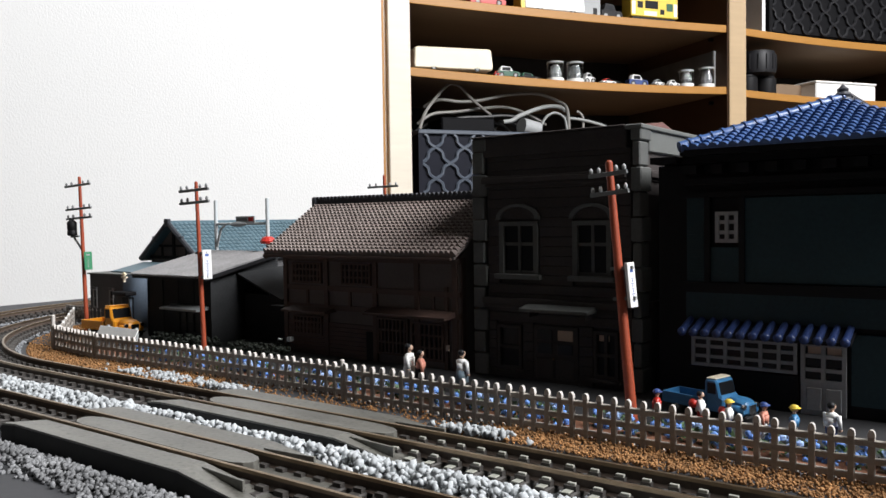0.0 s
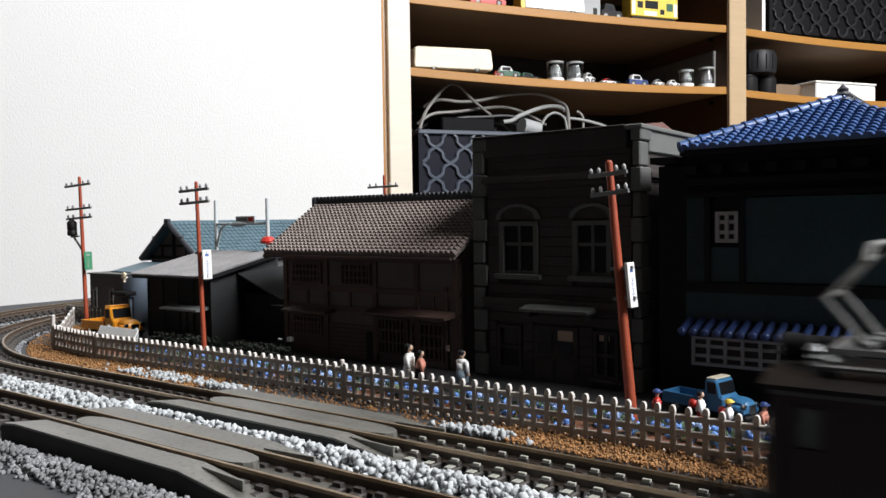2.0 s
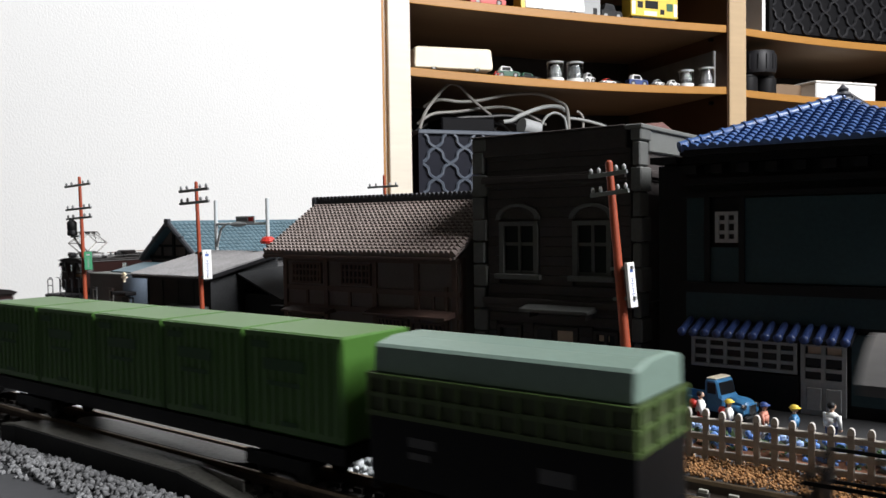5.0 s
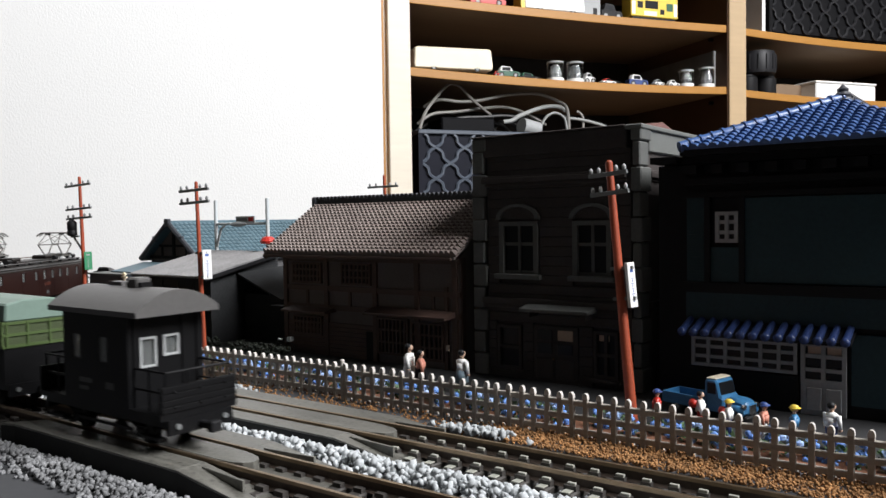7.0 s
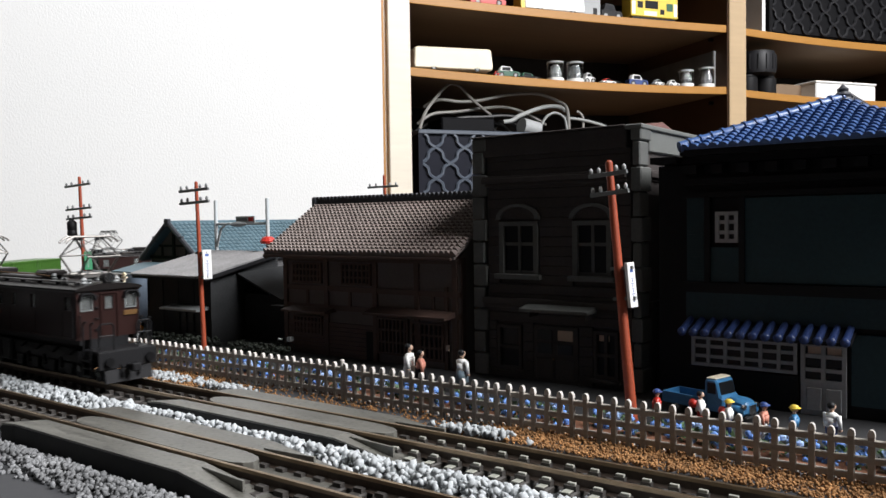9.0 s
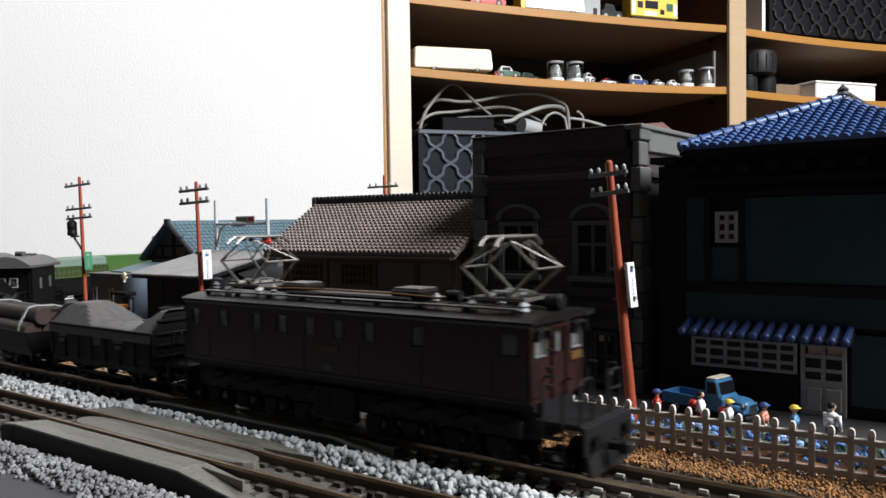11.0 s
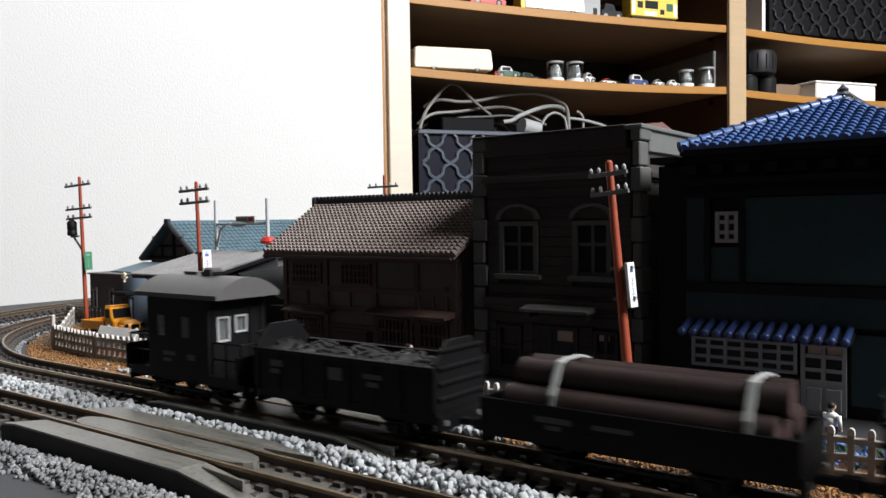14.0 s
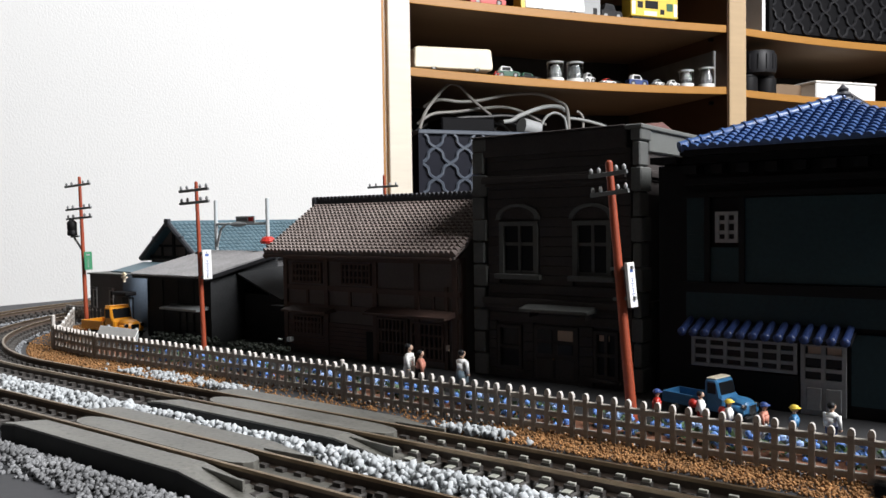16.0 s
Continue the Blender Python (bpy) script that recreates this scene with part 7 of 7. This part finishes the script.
    v = boxes("ventilator", [(1.0, 4.8, -1.8, 1.8, 31.0, 33.4)], M_GREYROOFCAR, t, "grey roof ventilator", bev=0.4)
    boxes("roof_hatch", [(-8.6, -3.2, -0.4, 2.4, 31.0, 32.2)], M_GREYROOFCAR, t)
    boxes("cowl", [(0.2, 1.0, -1.4, 1.4, 31.0, 32.4), (4.8, 5.6, -1.4, 1.4, 31.0, 32.4)], M_BLACKG, v)
    return t


def end_boards(t, half, w, z0, z1):
    """Raised shaped ends with ribs."""
    for s in (-1, 1):
        bm = bmesh.new()
        prism(bm, [(-w, z0), (w, z0), (w, z1 - 4.2), (w * 0.5, z1), (-w * 0.5, z1), (-w, z1 - 4.2)], "x", min(s * half, s * half - s * 0.8), max(s * half, s * half - s * 0.8), 0.1)
        e = part("end_board", bm, M_BLACKG, t)
        for z in (z0 + 2, z0 + 5, z0 + 8, z1 - 2.2):
            boxes("rib", [(min(s * half, s * half + s * 0.6), max(s * half, s * half + s * 0.6), -w + 0.8, w - 0.8, z, z + 0.8)], M_BLACKG, e, bev=0.15)


def gondola(label, load):
    t = thing("open_wagon", label, "wagon", "black open wagons")
    half, w = 26.0, 8.2
    undercarriage(t, half, (-14, 14))
    boxes("floor", [(-half, half, -w, w, 6.6, 7.6)], M_BLACKG, t)
    for s in (-1, 1):
        sd = boxes("side_wall", [(-half, half, s * w - 0.5, s * w + 0.5, 7.6, 15.8)], M_BLACKG, t, bev=0.1)
        for i in range(8):
            x = -half + 1.2 + i * (2 * half - 3) / 7
            boxes("stanchion", [(x, x + 0.8, s * (w + 0.5) - 0.25, s * (w + 0.5) + 0.25, 6.8, 15.4)], M_BLACKG, sd)
        boxes("top_rail", [(-half, half, s * (w + 0.1) - 0.7, s * (w + 0.1) + 0.7, 15.6, 16.4)], M_BLACKG, sd, bev=0.1)
        if s < 0:
            lettering(sd, [(-20, -16, 12.6, 14), (-20, -17, 11, 12), (-2, 2, 11.4, 14), (8, 13, 12.6, 13.6), (9, 12, 11, 12)], -w - 0.76)
    end_boards(t, half, w, 7.6, 21.2)
    if load == "coal":
        bm = bmesh.new()
        nx, ny = 40, 14
        g = [[bm.verts.new((-half + 1 + i * (2 * half - 2) / nx, -7.6 + j * 15.2 / ny,
                            13.6 + 3.6 * math.sin(math.pi * j / ny) * (0.75 + 0.25 * math.cos(i * 0.62)) + 0.5 * noise.noise(Vector((i * 0.9, j * 0.9, 3)))))
              for j in range(ny + 1)] for i in range(nx + 1)]
        for i in range(nx):
            for j in range(ny):
                bm.faces.new((g[i][j], g[i + 1][j], g[i + 1][j + 1], g[i][j + 1]))
        heap = part("coal_load", bm, M_COAL, t, "heap of black coal")
        rng = random.Random(8)
        bm = bmesh.new()
        for _ in range(420):
            i, j = rng.uniform(0, nx), rng.uniform(1, ny - 1)
            z = 13.6 + 3.6 * math.sin(math.pi * j / ny) * (0.75 + 0.25 * math.cos(i * 0.62))
            c = Vector((-half + 1 + i * (2 * half - 2) / nx, -7.6 + j * 15.2 / ny, z + 0.3))
            bmesh.ops.create_icosphere(bm, subdivisions=1, radius=rng.uniform(0.3, 0.75), matrix=Matrix.Translation(c) @ Matrix.Diagonal((1, 0.8, 0.7, 1)))
        tagged(part("loose_coal", bm, M_COAL, heap), kind="stuff")
    else:
        # tarpaulin sagging between two peaked ends
        bm = bmesh.new()
        nx, ny = 56, 20
        def top(u, v):
            along = max(0.0, min((-0.12 - u) / 0.40, 1.0, (u + 1.03) / 0.24), min((u - 0.60) / 0.34, 1.0))
            across = max(0.0, min(1.0, (1 - abs(v)) / 0.55))
            fold = 0.25 * math.sin(u * 23 + v * 5) * (1 - along) * (1 - abs(v)) + 0.5 * max(0.0, math.sin(v * 9 + u * 6)) * along * (1 - along)
            return 15.8 + 6.2 * min(along, across) + 0.9 * (1 - v * v) * (1 - along) + fold + 0.15 * noise.noise(Vector((u * 9, v * 5, 1)))
        g = [[bm.verts.new((half * (-0.985 + 1.97 * i / nx), 8.9 * (-1 + 2 * j / ny), top(-1 + 2 * i / nx, -1 + 2 * j / ny))) for j in range(ny + 1)] for i in range(nx + 1)]
        for i in range(nx):
            for j in range(ny):
                bm.faces.new((g[i][j], g[i + 1][j], g[i + 1][j + 1], g[i][j + 1]))
        for j in (0, ny):
            low = [bm.verts.new((g[i][j].co.x, g[i][j].co.y + (-0.3 if j == 0 else 0.3), 13.6)) for i in range(nx + 1)]
            for i in range(nx):
                bm.faces.new((g[i][j], low[i], low[i + 1], g[i + 1][j]))
        part("tarpaulin", bm, M_TARP, t, "grey tarpaulin sagging between peaked ends")
    return t


def log_wagon():
    t = thing("log_wagon", "black flat wagon loaded with strapped brown logs", "wagon")
    half, w = 27.6, 8.0
    undercarriage(t, half, (-14, 14))
    boxes("floor", [(-half, half, -w, w, 6.6, 7.8)], M_BLACKG, t)
    for s in (-1, 1):
        sd = boxes("side_board", [(-half, half, s * w - 0.4, s * w + 0.4, 7.8, 12.2)], M_BLACKG, t, bev=0.1)
        if s < 0:
            lettering(sd, [(-16, -9, 9.2, 10.2), (-5, 2, 9.2, 10.0), (-14, -11, 8.0, 8.8)], -w - 0.42)
        boxes("end_plank", [(min(s * half, s * half - s * 0.8), max(s * half, s * half - s * 0.8), -w, w, 7.8, 12.2)], M_BLACKG, t)
    rng = random.Random(4)
    for y, z, r in ((-5.2, 12.0, 2.9), (0.4, 11.8, 2.8), (5.6, 11.9, 2.8), (-2.4, 16.5, 2.8), (2.9, 16.4, 2.7)):
        bm = bmesh.new()
        a, b = -22.6 + rng.uniform(-0.8, 1), 24.6 + rng.uniform(-1, 1)
        rod(bm, (a, y, z), (b, y, z), r, r * 0.95, n=16)
        lg = part("log", bm, M_LOG, t, "brown stained log", smooth=True)
        bm = bmesh.new()
        rod(bm, (b, y, z), (b + 0.06, y, z), r * 0.86, n=16)
        part("cut_end", bm, M_LOGEND, lg)
        bm = bmesh.new()
        rod(bm, (a - 0.06, y, z), (a, y, z), r * 0.86, n=16)
        part("cut_end", bm, M_LOGEND, lg)
    for x in (-13.5, 19.5):
        bm = bmesh.new()
        pts = [(-8.2, 10.1), (-8.0, 13.7), (-5.0, 19.1), (-2.6, 19.5), (2.9, 19.3), (5.6, 18.5), (8.2, 13.7), (8.3, 10.1)]
        for p, q in zip(pts, pts[1:]):
            prism(bm, [(p[0], p[1]), (q[0], q[1]), (q[0] * 1.02, q[1] + 0.35), (p[0] * 1.02, p[1] + 0.35)], "x", x, x + 1.3)
        part("strap", bm, M_STRAP, t, "pale band round the logs")
    return t


TRAIN_A = [(locomotive("brown toy electric locomotive hauling green containers", 44.4, 8.0, 11.4, 26.1, 20.0, 24.3, False, M_PANTO), -67.2), (container_wagon(), 60.0),
           (covered_hopper(), 147.0), (brake_van("black toy brake van with grey arched roof"), 209.5)]
TRAIN_B = [(locomotive("brown toy electric locomotive with end decks hauling black wagons", 48.9, 9.0, 12.1, 26.1, 20.4, 24.3, True, M_PANTOB), 56.0), (gondola("black open wagon under a sagging grey tarpaulin", "tarp"), -35.0),
           (log_wagon(), -99.0), (gondola("black open wagon heaped with coal", "coal"), -163.0), (brake_van("black toy brake van with grey arched roof"), -217.5)]

sleepers(LOOP_A, track_a, 60, -600)
sleepers(LOOP_B, track_b, 60, -600, True)


# ---- motion of the two trains ----
def glide(table, t):
    """A smooth curve through rows of (seconds, millimetres)."""
    ts, vs = [r[0] for r in table], [r[1] for r in table]
    n = len(ts)
    d = [(vs[i + 1] - vs[i]) / (ts[i + 1] - ts[i]) for i in range(n - 1)]
    m = [d[0]] + [0.5 * (d[i - 1] + d[i]) for i in range(1, n - 1)] + [d[-1]]
    i = max(0, min(n - 2, sum(1 for x in ts if x <= t) - 1))
    h = ts[i + 1] - ts[i]
    u = (t - ts[i]) / h
    return ((2 * u**3 - 3 * u**2 + 1) * vs[i] + (u**3 - 2 * u**2 + u) * h * m[i] + (-2 * u**3 + 3 * u**2) * vs[i + 1] + (u**3 - u**2) * h * m[i + 1])


# front edge of the first container, along loop A
RUN_A = [(0, 292), (1, 190), (2, 88.5), (2.5, 37.5), (3, -13), (3.5, -64.5), (4, -118.5), (4.2, -139), (6.3, -310), (6.5, -326.5), (7, -367.5),
         (7.5, -410), (8.0, -449), (9.2, -530), (11.5, -699), (12, -721), (12.5, -748), (16, -980)]
# travel of train B, zero at 13.5 s
RUN_B = [(0, -841), (4.2, -591), (6.3, -482), (6.9, -456), (7.6, -418), (8.5, -355), (9.0, -322.6), (9.2, -308.6), (11.3, -156.5), (11.5, -147), (12, -118.6), (12.5, -84.4), (13, -44.9),
         (13.5, 0), (14, 44.3), (14.5, 89), (15, 134.5), (15.5, 180.3), (16, 226.5)]


def run(car, loop, table, offset):
    rows = []
    for i in range(65):
        t = i * 0.25
        x, y, a = bend(glide(table, t) + offset, *loop)
        rows.append((t, pose(x * MM, y * MM, 0.005, 0, 0, a)))
    walk(car, rows)


def motions():
    for car, off in TRAIN_A:
        run(car, LOOP_A, RUN_A, off)
    for car, off in TRAIN_B:
        run(car, LOOP_B, RUN_B, off)


motions()
